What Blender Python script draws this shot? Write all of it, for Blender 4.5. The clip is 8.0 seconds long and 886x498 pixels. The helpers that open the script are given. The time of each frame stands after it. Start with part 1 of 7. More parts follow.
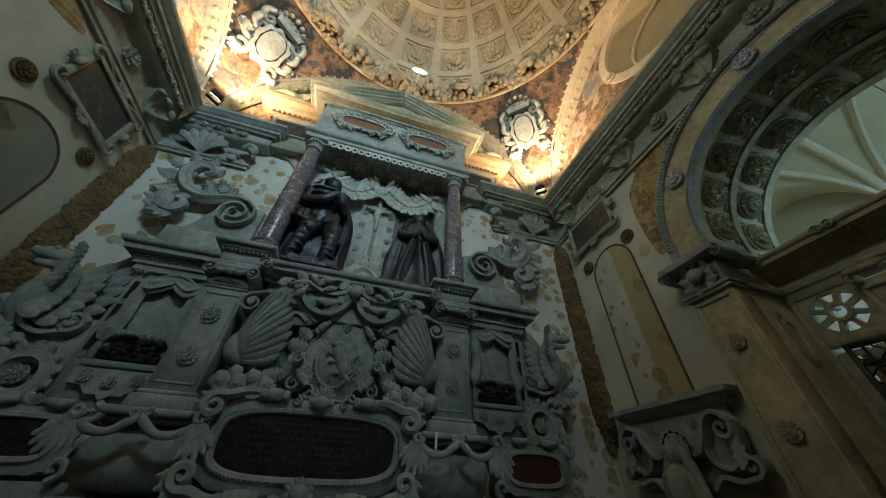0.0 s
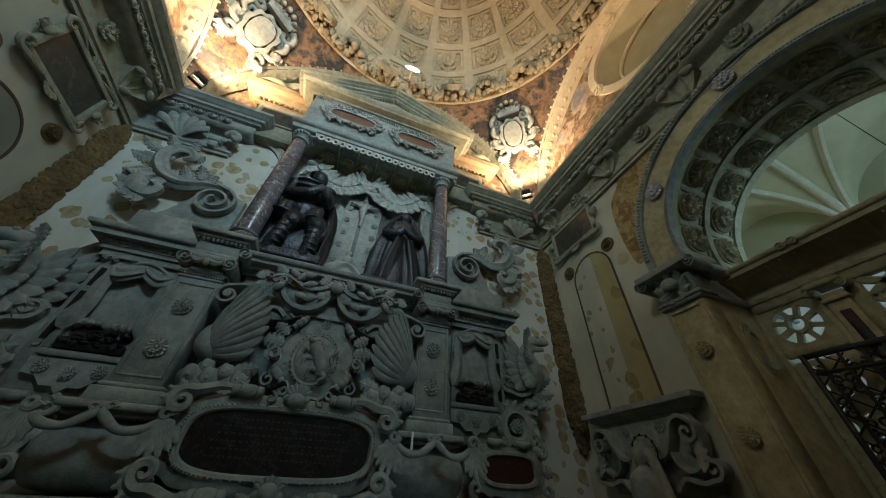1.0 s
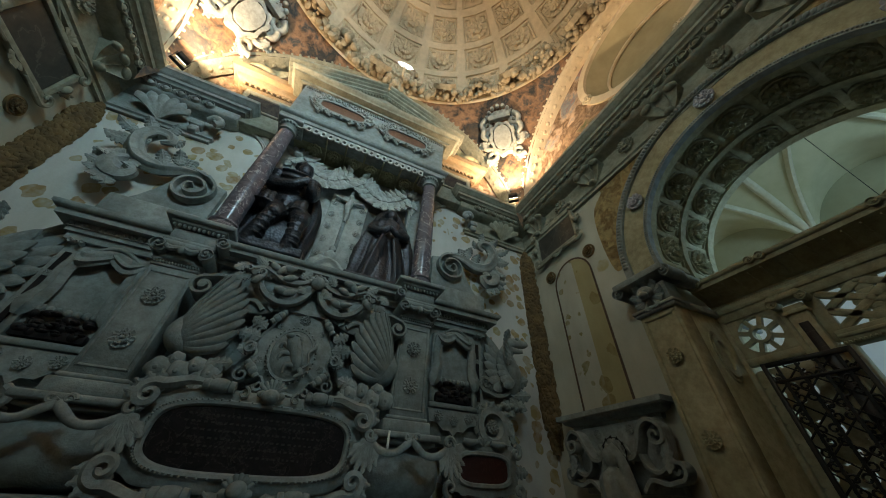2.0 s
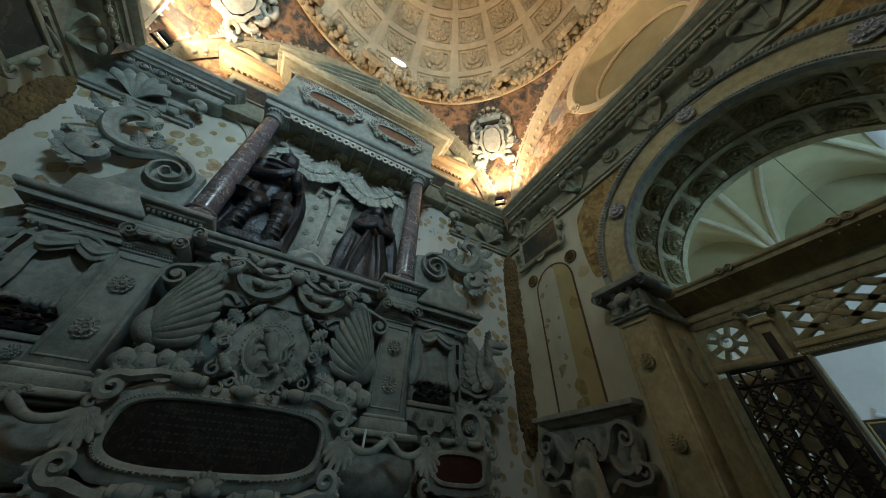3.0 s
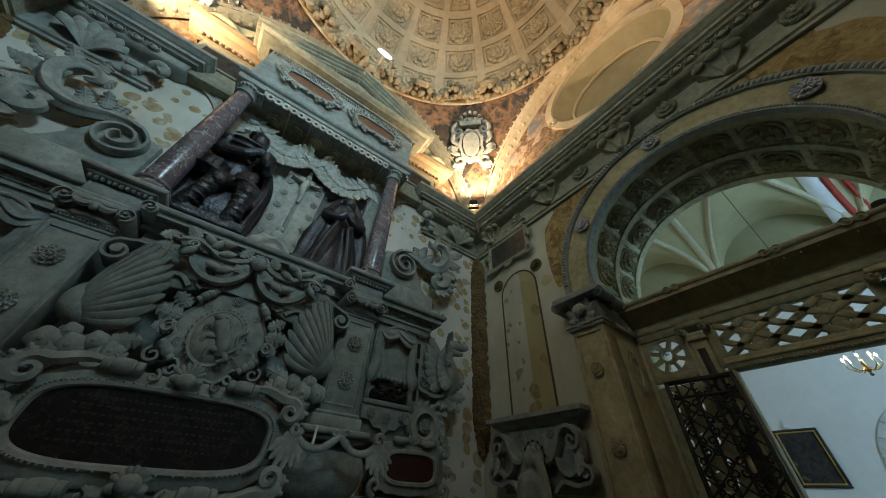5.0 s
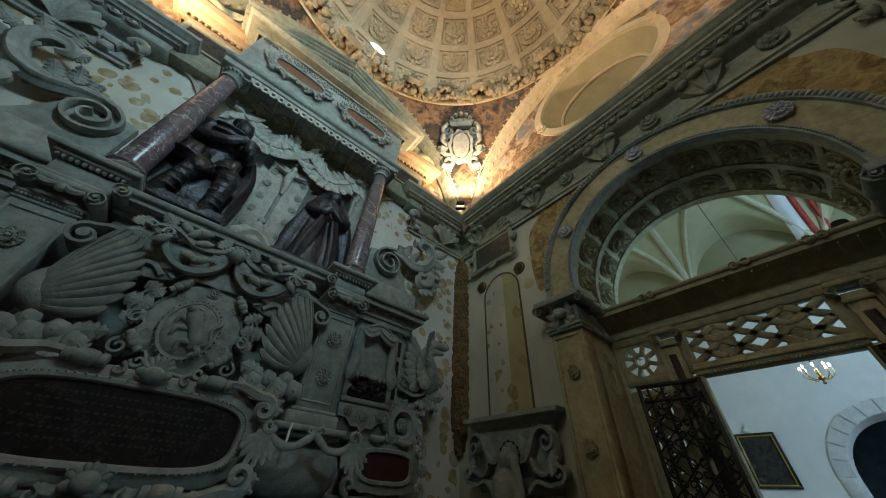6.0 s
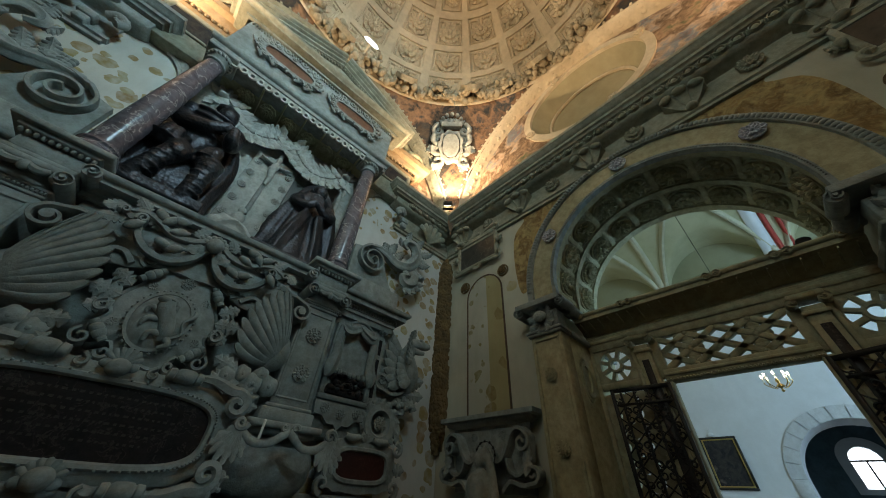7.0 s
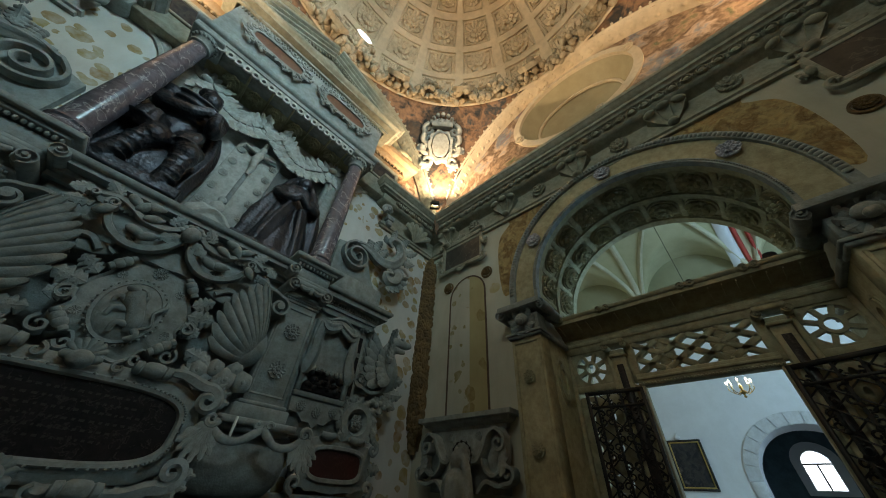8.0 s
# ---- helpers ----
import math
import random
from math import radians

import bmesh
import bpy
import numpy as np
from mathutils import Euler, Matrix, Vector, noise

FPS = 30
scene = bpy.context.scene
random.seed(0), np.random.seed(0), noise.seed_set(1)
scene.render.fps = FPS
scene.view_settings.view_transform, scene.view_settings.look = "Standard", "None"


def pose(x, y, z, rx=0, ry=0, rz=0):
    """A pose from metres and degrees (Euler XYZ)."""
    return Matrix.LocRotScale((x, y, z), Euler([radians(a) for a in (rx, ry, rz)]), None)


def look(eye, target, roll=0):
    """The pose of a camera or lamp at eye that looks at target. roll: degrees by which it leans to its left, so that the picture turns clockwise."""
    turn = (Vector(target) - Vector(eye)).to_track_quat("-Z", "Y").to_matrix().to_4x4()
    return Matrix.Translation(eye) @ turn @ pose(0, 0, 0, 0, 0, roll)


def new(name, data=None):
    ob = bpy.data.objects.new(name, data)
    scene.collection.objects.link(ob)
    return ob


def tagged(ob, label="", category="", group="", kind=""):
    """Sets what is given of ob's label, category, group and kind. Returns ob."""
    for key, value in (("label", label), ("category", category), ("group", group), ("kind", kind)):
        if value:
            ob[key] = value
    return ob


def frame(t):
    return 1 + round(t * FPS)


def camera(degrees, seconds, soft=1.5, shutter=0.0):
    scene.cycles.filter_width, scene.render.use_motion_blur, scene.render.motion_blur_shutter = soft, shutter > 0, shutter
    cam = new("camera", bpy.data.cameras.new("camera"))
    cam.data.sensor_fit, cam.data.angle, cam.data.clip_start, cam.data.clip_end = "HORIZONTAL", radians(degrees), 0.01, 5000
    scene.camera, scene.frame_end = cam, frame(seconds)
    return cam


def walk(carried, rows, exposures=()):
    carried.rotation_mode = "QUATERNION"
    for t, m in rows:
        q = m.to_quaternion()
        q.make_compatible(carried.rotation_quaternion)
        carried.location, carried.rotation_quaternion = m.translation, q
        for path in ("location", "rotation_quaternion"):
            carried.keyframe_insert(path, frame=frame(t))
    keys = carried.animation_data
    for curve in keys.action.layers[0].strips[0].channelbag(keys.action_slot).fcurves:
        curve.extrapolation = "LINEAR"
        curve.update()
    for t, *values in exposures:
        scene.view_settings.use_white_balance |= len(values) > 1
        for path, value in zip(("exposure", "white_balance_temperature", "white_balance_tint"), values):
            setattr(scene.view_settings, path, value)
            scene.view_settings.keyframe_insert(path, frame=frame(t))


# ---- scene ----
cam = camera(111.2, 8.0, soft=1.0)
walk(cam, [(0, pose(0, 0, 1.4, 129.03, -1.78, -17.33)),
        (0.5, pose(0, 0, 1.4, 129.08, -1.92, -19.28)),
        (1, pose(0, 0, 1.4, 129.13, -2.00, -21.20)),
        (1.5, pose(0, 0, 1.4, 129.16, -2.11, -23.11)),
        (3, pose(0, 0, 1.4, 129.27, -2.39, -28.80)),
        (3.5, pose(0, 0, 1.4, 129.34, -2.46, -30.67)),
        (4, pose(0, 0, 1.4, 129.40, -2.53, -32.53)),
        (4.5, pose(0, 0, 1.4, 129.44, -2.63, -34.42)),
        (6, pose(0, 0, 1.4, 129.58, -2.85, -40.04)),
        (6.5, pose(0, 0, 1.4, 129.63, -2.94, -41.92)),
        (7, pose(0, 0, 1.4, 129.70, -3.04, -43.79)),
        (7.5, pose(0, 0, 1.4, 129.79, -3.11, -45.67)),
        (8, pose(0, 0, 1.4, 129.87, -3.14, -47.51))],
     exposures=[(0, -0.54), (8, -0.48)])

# ---- light ----
world = bpy.data.worlds.new("sky")
scene.world = world
world.use_nodes = True
wn = world.node_tree
sky = wn.nodes.new("ShaderNodeTexSky")
sky.sky_type, sky.sun_disc = "NISHITA", False
sky.sun_elevation, sky.sun_rotation = radians(35), radians(200)
wn.links.new(sky.outputs[0], wn.nodes["Background"].inputs[0])
wn.nodes["Background"].inputs[1].default_value = 0.08


def lamp(name, kind, m, energy, color, **more):
    data = bpy.data.lights.new(name, kind)
    data.energy, data.color = energy, color
    if kind == "AREA":
        data.shape, data.size, data.size_y = "RECTANGLE", more["size"], more["size_y"]
        data.spread = radians(more.get("spread", 180))
    if kind == "SPOT":
        data.spot_size, data.spot_blend, data.shadow_soft_size = radians(more["cone"]), 0.6, 0.05
    ob = new(name, data)
    ob.matrix_world = m
    return ob


WARM = (1.0, 0.72, 0.42)
COOL = (0.54, 0.86, 0.96)
# flood lamps that stand on the cornice in the four corners
FLOODS = [(3.38, 3.78), (-3.42, 3.78), (3.38, -3.3), (-3.42, -3.3)]
for fx, fy in FLOODS:
    lamp("flood_light", "SPOT", look((fx * 0.945, fy * 0.945, 7.12), (fx * 0.78, 0.25 + (fy - 0.25) * 0.78, 9.2)), 650 if fy > 0 else 290, WARM, cone=158)
# daylight from a window in the lunette behind, which the camera does not see
lamp("unseen_daylight", "AREA", look((-0.4, -3.72, 8.5), (-1.4, 4.0, 7.8)), 190, COOL, size=1.5, size_y=1.2, spread=100)
# added fill for the right wall; the left lunette has no window
lamp("unseen_daylight", "AREA", look((-3.85, -0.2, 8.6), (4.0, 0.2, 7.0)), 56, (0.62, 0.88, 0.86), size=1.5, size_y=1.2, spread=110)
# added unseen lamps for the nave's daylight: cool on the wall, yellow on the vault
lamp("nave_fill", "AREA", look((6.0, -6.5, 4.2), (12.0, 1.2, 2.6)), 900, (0.5, 0.78, 1.0), size=3.0, size_y=4.0)
lamp("nave_fill", "AREA", look((6.0, 7.0, 3.6), (9.5, 0.5, 8.6)), 95, (1.0, 0.95, 0.6), size=2.5, size_y=2.5)
# added fill at the nave's far wall, through the open gate on to the tomb
lamp("nave_fill", "AREA", look((11.85, -5.0, 3.4), (0.0, 3.6, 2.9)), 75, (0.5, 0.84, 1.0), size=1.6, size_y=2.6, spread=90)

# ---- materials ----
class Mat:
    """A node material under construction."""

    def __init__(self, name, rough=0.7, metal=0.0):
        self.m = bpy.data.materials.new(name)
        self.m.use_nodes = True
        self.t = self.m.node_tree
        self.b = self.t.nodes["Principled BSDF"]
        self.b.inputs["Roughness"].default_value = rough
        self.b.inputs["Metallic"].default_value = metal
        self.co = self.t.nodes.new("ShaderNodeNewGeometry").outputs["Position"]

    def node(self, kind, links=(), **values):
        n = self.t.nodes.new(kind)
        for k, v in values.items():
            n.inputs[k.replace("_", " ")].default_value = v
        for k, v in links:
            self.t.links.new(v, n.inputs[k])
        return n

    def noise(self, scale, detail=4, stretch=None, rough=0.55):
        co = self.co
        if stretch:
            co = self.node("ShaderNodeMapping", [("Vector", self.co)], Scale=stretch).outputs[0]
        return self.node("ShaderNodeTexNoise", [("Vector", co)], Scale=scale, Detail=detail, Roughness=rough).outputs[0]

    def ramp(self, fac, stops):
        n = self.t.nodes.new("ShaderNodeValToRGB")
        while len(n.color_ramp.elements) < len(stops):
            n.color_ramp.elements.new(0.5)
        for e, (p, c) in zip(n.color_ramp.elements, stops):
            e.position = p
            e.color = (*c, 1) if len(c) == 3 else c
        self.t.links.new(fac, n.inputs[0])
        return n.outputs[0]

    def mix(self, fac, a, b, mode="MIX"):
        n = self.t.nodes.new("ShaderNodeMix")
        n.data_type, n.blend_type = "RGBA", mode
        for sock, v in ((0, fac), (6, a), (7, b)):
            if isinstance(v, (int, float)):
                n.inputs[sock].default_value = v
            elif isinstance(v, tuple):
                n.inputs[sock].default_value = (*v, 1)
            else:
                self.t.links.new(v, n.inputs[sock])
        return n.outputs[2]

    def done(self, color, bump=None, strength=0.3, dist=0.01, rough=None):
        if isinstance(color, tuple):
            self.b.inputs["Base Color"].default_value = (*color, 1)
        else:
            self.t.links.new(color, self.b.inputs["Base Color"])
        if bump is not None:
            n = self.node("ShaderNodeBump", [("Height", bump)], Strength=strength, Distance=dist)
            self.t.links.new(n.outputs[0], self.b.inputs["Normal"])
        if rough is not None:
            self.t.links.new(rough, self.b.inputs["Roughness"])
        return self.m


def stone(name, a, b, rough=0.75, scale=2.2, bump=0.35, grain=45.0, grime=0.75):
    k = Mat(name, rough)
    c = k.ramp(k.noise(scale, 6), [(0.3, a), (0.7, b)])
    dirt = k.ramp(k.noise(scale * 4.7, 6, rough=0.7), [(0.38, (0.62, 0.6, 0.56)), (0.6, (1, 1, 1))])
    return k.done(k.mix(grime, c, dirt, "MULTIPLY"), k.noise(grain, 5), bump, 0.012)


def spotted(name, base_a, base_b, spot_a, spot_b, scale=2.6, cut=0.30):
    """Plaster with faded painted blotches."""
    k = Mat(name, 0.85)
    base = k.ramp(k.noise(1.3, 6), [(0.3, base_a), (0.7, base_b)])
    warp = k.mix(0.12, k.co, k.node("ShaderNodeTexNoise", [("Vector", k.co)], Scale=5.0, Detail=3.0).outputs[1], "ADD")
    v = k.node("ShaderNodeTexVoronoi", [("Vector", warp)], Scale=scale, Randomness=1.0)
    size = k.node("ShaderNodeSeparateColor", [("Color", v.outputs["Color"])])
    lim = k.node("ShaderNodeMath", [(0, size.outputs[0])])
    lim.operation = "MULTIPLY"
    lim.inputs[1].default_value = cut
    less = k.node("ShaderNodeMath", [(0, lim.outputs[0]), (1, v.outputs["Distance"])])
    less.operation = "SUBTRACT"
    mask = k.ramp(less.outputs[0], [(0.0, (0, 0, 0)), (0.025, (1, 1, 1))])
    hue = k.mix(size.outputs[1], spot_a, spot_b)
    worn = k.ramp(k.noise(9.0, 5), [(0.3, (0.45, 0.45, 0.45)), (0.6, (1, 1, 1))])
    c = k.mix(k.mix(1.0, mask, worn, "MULTIPLY"), base, hue)
    stain = k.ramp(k.noise(0.8, 7, (1, 1, 0.35), 0.65), [(0.35, (0.7, 0.67, 0.6)), (0.62, (1, 1, 1))])
    return k.done(k.mix(0.8, c, stain, "MULTIPLY"), k.noise(28, 5), 0.25, 0.01)


def marble(name, dark, mid, vein, scale=3.0, rough=0.22, shine=0.5):
    k = Mat(name, rough)
    k.b.inputs["Specular IOR Level"].default_value = shine
    warp = k.mix(0.5, k.co, k.node("ShaderNodeTexNoise", [("Vector", k.co)], Scale=scale, Detail=6.0).outputs[1], "ADD")
    n1 = k.node("ShaderNodeTexNoise", [("Vector", warp)], Scale=scale * 2.6, Detail=8.0, Roughness=0.7).outputs[0]
    body = k.ramp(n1, [(0.3, dark), (0.65, mid)])
    n2 = k.node("ShaderNodeTexNoise", [("Vector", warp)], Scale=scale * 1.3, Detail=5.0).outputs[0]
    line = k.ramp(n2, [(0.485, (0, 0, 0)), (0.5, (1, 1, 1)), (0.515, (0, 0, 0))])
    return k.done(k.mix(line, body, vein), n1, 0.05, 0.004)


def fresco(name, hues, scale=0.9):
    """Faded figures' colours without figures: drapery-like clouds of paint."""
    k = Mat(name, 0.9)
    warp = k.mix(0.4, k.co, k.node("ShaderNodeTexNoise", [("Vector", k.co)], Scale=2.4, Detail=6.0).outputs[1], "ADD")
    n1 = k.node("ShaderNodeTexNoise", [("Vector", warp)], Scale=scale * 1.5, Detail=7.0, Roughness=0.62).outputs[0]
    n = len(hues)
    c = k.ramp(n1, [(0.26 + 0.48 * i / (n - 1), h) for i, h in enumerate(hues)])
    fold = k.node("ShaderNodeTexNoise", [("Vector", warp)], Scale=scale * 6.0, Detail=8.0, Roughness=0.68, Distortion=0.8).outputs[0]
    shade = k.ramp(fold, [(0.34, (0.4, 0.37, 0.33)), (0.5, (0.9, 0.88, 0.84)), (0.62, (1.2, 1.15, 1.05))])
    return k.done(k.mix(0.7, c, shade, "MULTIPLY"), k.noise(30, 4), 0.12, 0.008)


def simple(name, color, rough=0.5, metal=0.0, grain=30.0, bump=0.15, var=0.25):
    k = Mat(name, rough, metal)
    lo = tuple(v * (1 - var) for v in color)
    hi = tuple(min(1, v * (1 + var)) for v in color)
    return k.done(k.ramp(k.noise(6, 6), [(0.3, lo), (0.7, hi)]), k.noise(grain, 4), bump, 0.008)


def glow(name, color, power):
    m = bpy.data.materials.new(name)
    m.use_nodes = True
    b = m.node_tree.nodes["Principled BSDF"]
    b.inputs["Base Color"].default_value = (*color, 1)
    b.inputs["Emission Color"].default_value = (*color, 1)
    b.inputs["Emission Strength"].default_value = power
    return m


STUCCO = stone("grey_stucco", (0.24, 0.265, 0.255), (0.38, 0.405, 0.39), bump=0.4, grain=48.0, grime=0.75)
STUCCO_PALE = stone("pale_stucco", (0.42, 0.43, 0.4), (0.56, 0.56, 0.52))
OCHRE = stone("ochre_stucco", (0.36, 0.32, 0.19), (0.5, 0.45, 0.29))
ENTAB = stone("olive_stucco", (0.26, 0.26, 0.2), (0.39, 0.38, 0.3))
SCREEN = stone("screen_stone", (0.32, 0.29, 0.18), (0.45, 0.41, 0.27))
CREAM = stone("dome_stucco", (0.6, 0.49, 0.34), (0.74, 0.63, 0.47), 0.85, 1.1, 0.2, grime=0.4)
WREATH = stone("wreath_stucco", (0.34, 0.28, 0.19), (0.5, 0.42, 0.3), grime=0.8)
# cream of the oval recesses with their shade mixed into the colour
RECESS_SHADED = stone("shaded_cream_recess", (0.34, 0.29, 0.17), (0.46, 0.4, 0.26), 0.8, 0.7, 0.1, grime=0.3)
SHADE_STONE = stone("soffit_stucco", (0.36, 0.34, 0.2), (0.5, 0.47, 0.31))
WALL = spotted("blotched_plaster", (0.62, 0.62, 0.6), (0.74, 0.74, 0.72), (0.38, 0.25, 0.12), (0.42, 0.35, 0.15), 4.8, 0.66)
WALL_B = spotted("worn_plaster", (0.47, 0.46, 0.38), (0.6, 0.59, 0.5), (0.46, 0.39, 0.2), (0.44, 0.38, 0.2), 1.1, 0.3)
NICHE_PAINT = spotted("niche_plaster", (0.46, 0.46, 0.4), (0.58, 0.57, 0.5), (0.3, 0.24, 0.1), (0.28, 0.25, 0.12), 4.0, 0.7)
# darker copy of the niche plaster: the left wall's shade in its colour
NICHE_SHADED = spotted("shaded_niche_plaster", (0.2, 0.22, 0.18), (0.27, 0.28, 0.23), (0.16, 0.13, 0.07), (0.2, 0.17, 0.08), 3.0, 0.6)
NICHE_YELLOW = spotted("niche_yellow", (0.38, 0.32, 0.16), (0.46, 0.4, 0.22), (0.26, 0.2, 0.07), (0.3, 0.23, 0.09), 4.0, 0.6)
COLUMN = marble("purple_marble", (0.07, 0.06, 0.072), (0.18, 0.16, 0.185), (0.42, 0.39, 0.4), 3.4, 0.25)
BLACK = marble("black_marble", (0.01, 0.008, 0.009), (0.025, 0.02, 0.021), (0.06, 0.05, 0.045), 4.5, 0.4, 0.22)
SLATE = marble("dark_slate", (0.03, 0.03, 0.028), (0.07, 0.068, 0.06), (0.12, 0.11, 0.1), 2.0, 0.4)
RED = marble("red_jasper", (0.12, 0.055, 0.035), (0.2, 0.1, 0.065), (0.26, 0.15, 0.1), 5.0, 0.35)
bk = Mat("dark_bronze", 0.42, 0.8)
bv = bk.node("ShaderNodeTexVoronoi", [("Vector", bk.co)], Scale=26.0).outputs["Distance"]
BRONZE = bk.done(bk.ramp(bk.noise(5, 6), [(0.3, (0.03, 0.03, 0.034)), (0.7, (0.085, 0.087, 0.1))]), bk.mix(0.5, bv, bk.noise(16, 5)), 0.7, 0.02)
GARLAND = simple("brown_garland", (0.14, 0.088, 0.034), 0.8, 0, 24, 0.4, 0.45)
OUTLINE = simple("umber_line", (0.1, 0.06, 0.04), 0.85)
FRESCO = fresco("warm_fresco", [(0.36, 0.33, 0.3), (0.13, 0.15, 0.07), (0.4, 0.26, 0.17), (0.16, 0.1, 0.06), (0.5, 0.36, 0.27), (0.2, 0.23, 0.27), (0.34, 0.13, 0.08), (0.3, 0.21, 0.1)], 0.8)
FRESCO_DARK = fresco("dark_fresco", [(0.03, 0.045, 0.06), (0.1, 0.07, 0.05), (0.03, 0.035, 0.04), (0.3, 0.17, 0.1), (0.04, 0.05, 0.06), (0.38, 0.24, 0.16), (0.12, 0.05, 0.03)], 0.8)
ATTIC = stone("brown_stucco", (0.27, 0.18, 0.1), (0.38, 0.27, 0.16), grime=0.5)
FRESCO_OCHRE = fresco("ochre_figure", [(0.26, 0.16, 0.06), (0.44, 0.34, 0.17), (0.22, 0.13, 0.05), (0.42, 0.32, 0.15), (0.32, 0.2, 0.08), (0.48, 0.4, 0.25)], 1.6)
IRON = simple("wrought_iron", (0.02, 0.018, 0.017), 0.5, 0.6)
NAVE = stone("nave_plaster", (0.7, 0.72, 0.74), (0.78, 0.79, 0.8), 0.9, 0.7, 0.12, grime=0.15)
VAULT = stone("vault_plaster", (0.44, 0.42, 0.25), (0.54, 0.52, 0.34), 0.9, 0.6, 0.1, grime=0.2)
RIBSTONE = stone("rib_stone", (0.5, 0.47, 0.32), (0.6, 0.57, 0.42), grime=0.3)
REDPAINT = simple("red_paint", (0.42, 0.06, 0.045), 0.8)
FLOOR = stone("floor_stone", (0.06, 0.055, 0.05), (0.1, 0.09, 0.08), 0.35)
GOLD = simple("gilt_wood", (0.5, 0.36, 0.12), 0.35, 0.6)
EBONY = simple("black_frame", (0.02, 0.018, 0.016), 0.35)
PAINTING = fresco("dark_canvas", [(0.008, 0.008, 0.01), (0.02, 0.02, 0.026), (0.05, 0.045, 0.04), (0.012, 0.012, 0.018), (0.11, 0.09, 0.08)], 2.4)
BRASS = simple("brass", (0.5, 0.34, 0.12), 0.3, 0.9)
WAX = simple("candle_wax", (0.8, 0.78, 0.72), 0.5)
BULB = glow("bulb", (1.0, 0.82, 0.5), 25)
PANE = glow("day_glass", (0.85, 0.93, 1.0), 5.0)
LAMP_GLASS = glow("lamp_glass", (1.0, 0.8, 0.5), 40)
SPOT_GLASS = glow("spot_glass", (0.85, 0.95, 1.0), 6)

# ---- building helpers ----
def part(name, bm, material, parent=None, label="", smooth=True, m=None):
    """Links a bmesh as one mesh object, under a thing or part where one is given."""
    me = bpy.data.meshes.new(name)
    bmesh.ops.recalc_face_normals(bm, faces=bm.faces)
    bm.to_mesh(me)
    bm.free()
    me.materials.append(material)
    if smooth:
        me.shade_smooth()
        me.set_sharp_from_angle(angle=radians(50))
    ob = new(name, me)
    if parent:
        ob.parent = parent
    if m is not None:
        ob.matrix_basis = m
    if label:
        ob["label"] = label
    return ob


def part_each(name, bm, material, parent, label=""):
    """Links each connected piece of a bmesh as a part of its own."""
    bm.verts.index_update()
    seen = set()
    for v0 in bm.verts:
        if v0.index in seen:
            continue
        stack, isle = [v0], []
        seen.add(v0.index)
        while stack:
            v = stack.pop()
            isle.append(v)
            for e in v.link_edges:
                w = e.other_vert(v)
                if w.index not in seen:
                    seen.add(w.index)
                    stack.append(w)
        one = bmesh.new()
        made = {v: one.verts.new(v.co) for v in isle}
        for f in {f for v in isle for f in v.link_faces}:
            one.faces.new([made[v] for v in f.verts])
        part(name, one, material, parent, label)
    bm.free()


def thing(name, label, category, m=None, group="", kind=""):
    ob = new(name)
    ob.empty_display_size = 0.1
    if m is not None:
        ob.matrix_basis = m
    return tagged(ob, label, category, group, kind)


def setting(name, bm, material, label, smooth=False):
    return tagged(part(name, bm, material, None, "", smooth), label, name.split("_")[0], "", "structure")


def box(bm, x0, x1, y0, y1, z0, z1, bevel=0.0):
    vs = [bm.verts.new((x, y, z)) for x in (x0, x1) for y in (y0, y1) for z in (z0, z1)]
    fs = [bm.faces.new([vs[i] for i in q]) for q in
          ((0, 1, 3, 2), (4, 6, 7, 5), (0, 4, 5, 1), (2, 3, 7, 6), (0, 2, 6, 4), (1, 5, 7, 3))]
    if bevel:
        es = list({e for f in fs for e in f.edges})
        bmesh.ops.bevel(bm, geom=es, offset=bevel, segments=2 if bevel > 0.015 else 1, affect="EDGES", profile=0.6)
    return bm


def boxes(*rows, bevel=0.0):
    bm = bmesh.new()
    for r in rows:
        box(bm, *r, bevel=bevel)
    return bm


def prism(bm, outline, y0, y1, bevel=0.0, holes=()):
    """Extrudes an outline of (x, z) along y, from y0 (front) to y1."""
    front = [bm.verts.new((x, y0, z)) for x, z in outline]
    back = [bm.verts.new((x, y1, z)) for x, z in outline]
    n = len(outline)
    f = bm.faces.new(front)
    bm.faces.new(back[::-1])
    for i in range(n):
        j = (i + 1) % n
        bm.faces.new((front[i], back[i], back[j], front[j]))
    if bevel:
        bmesh.ops.bevel(bm, geom=list(f.edges), offset=bevel, segments=2, affect="EDGES", profile=0.7)
    return bm


def strip(bm, inner, outer, y0, y1):
    """A flat ring between two outlines of equal length, from y0 to y1."""
    n = len(inner)
    rows = [[bm.verts.new((x, y, z)) for x, z in o] for o, y in ((inner, y0), (outer, y0), (outer, y1), (inner, y1))]
    for k in range(4):
        a, b = rows[k], rows[(k + 1) % 4]
        for i in range(n):
            j = (i + 1) % n
            bm.faces.new((a[i], a[j], b[j], b[i]))
    return bm


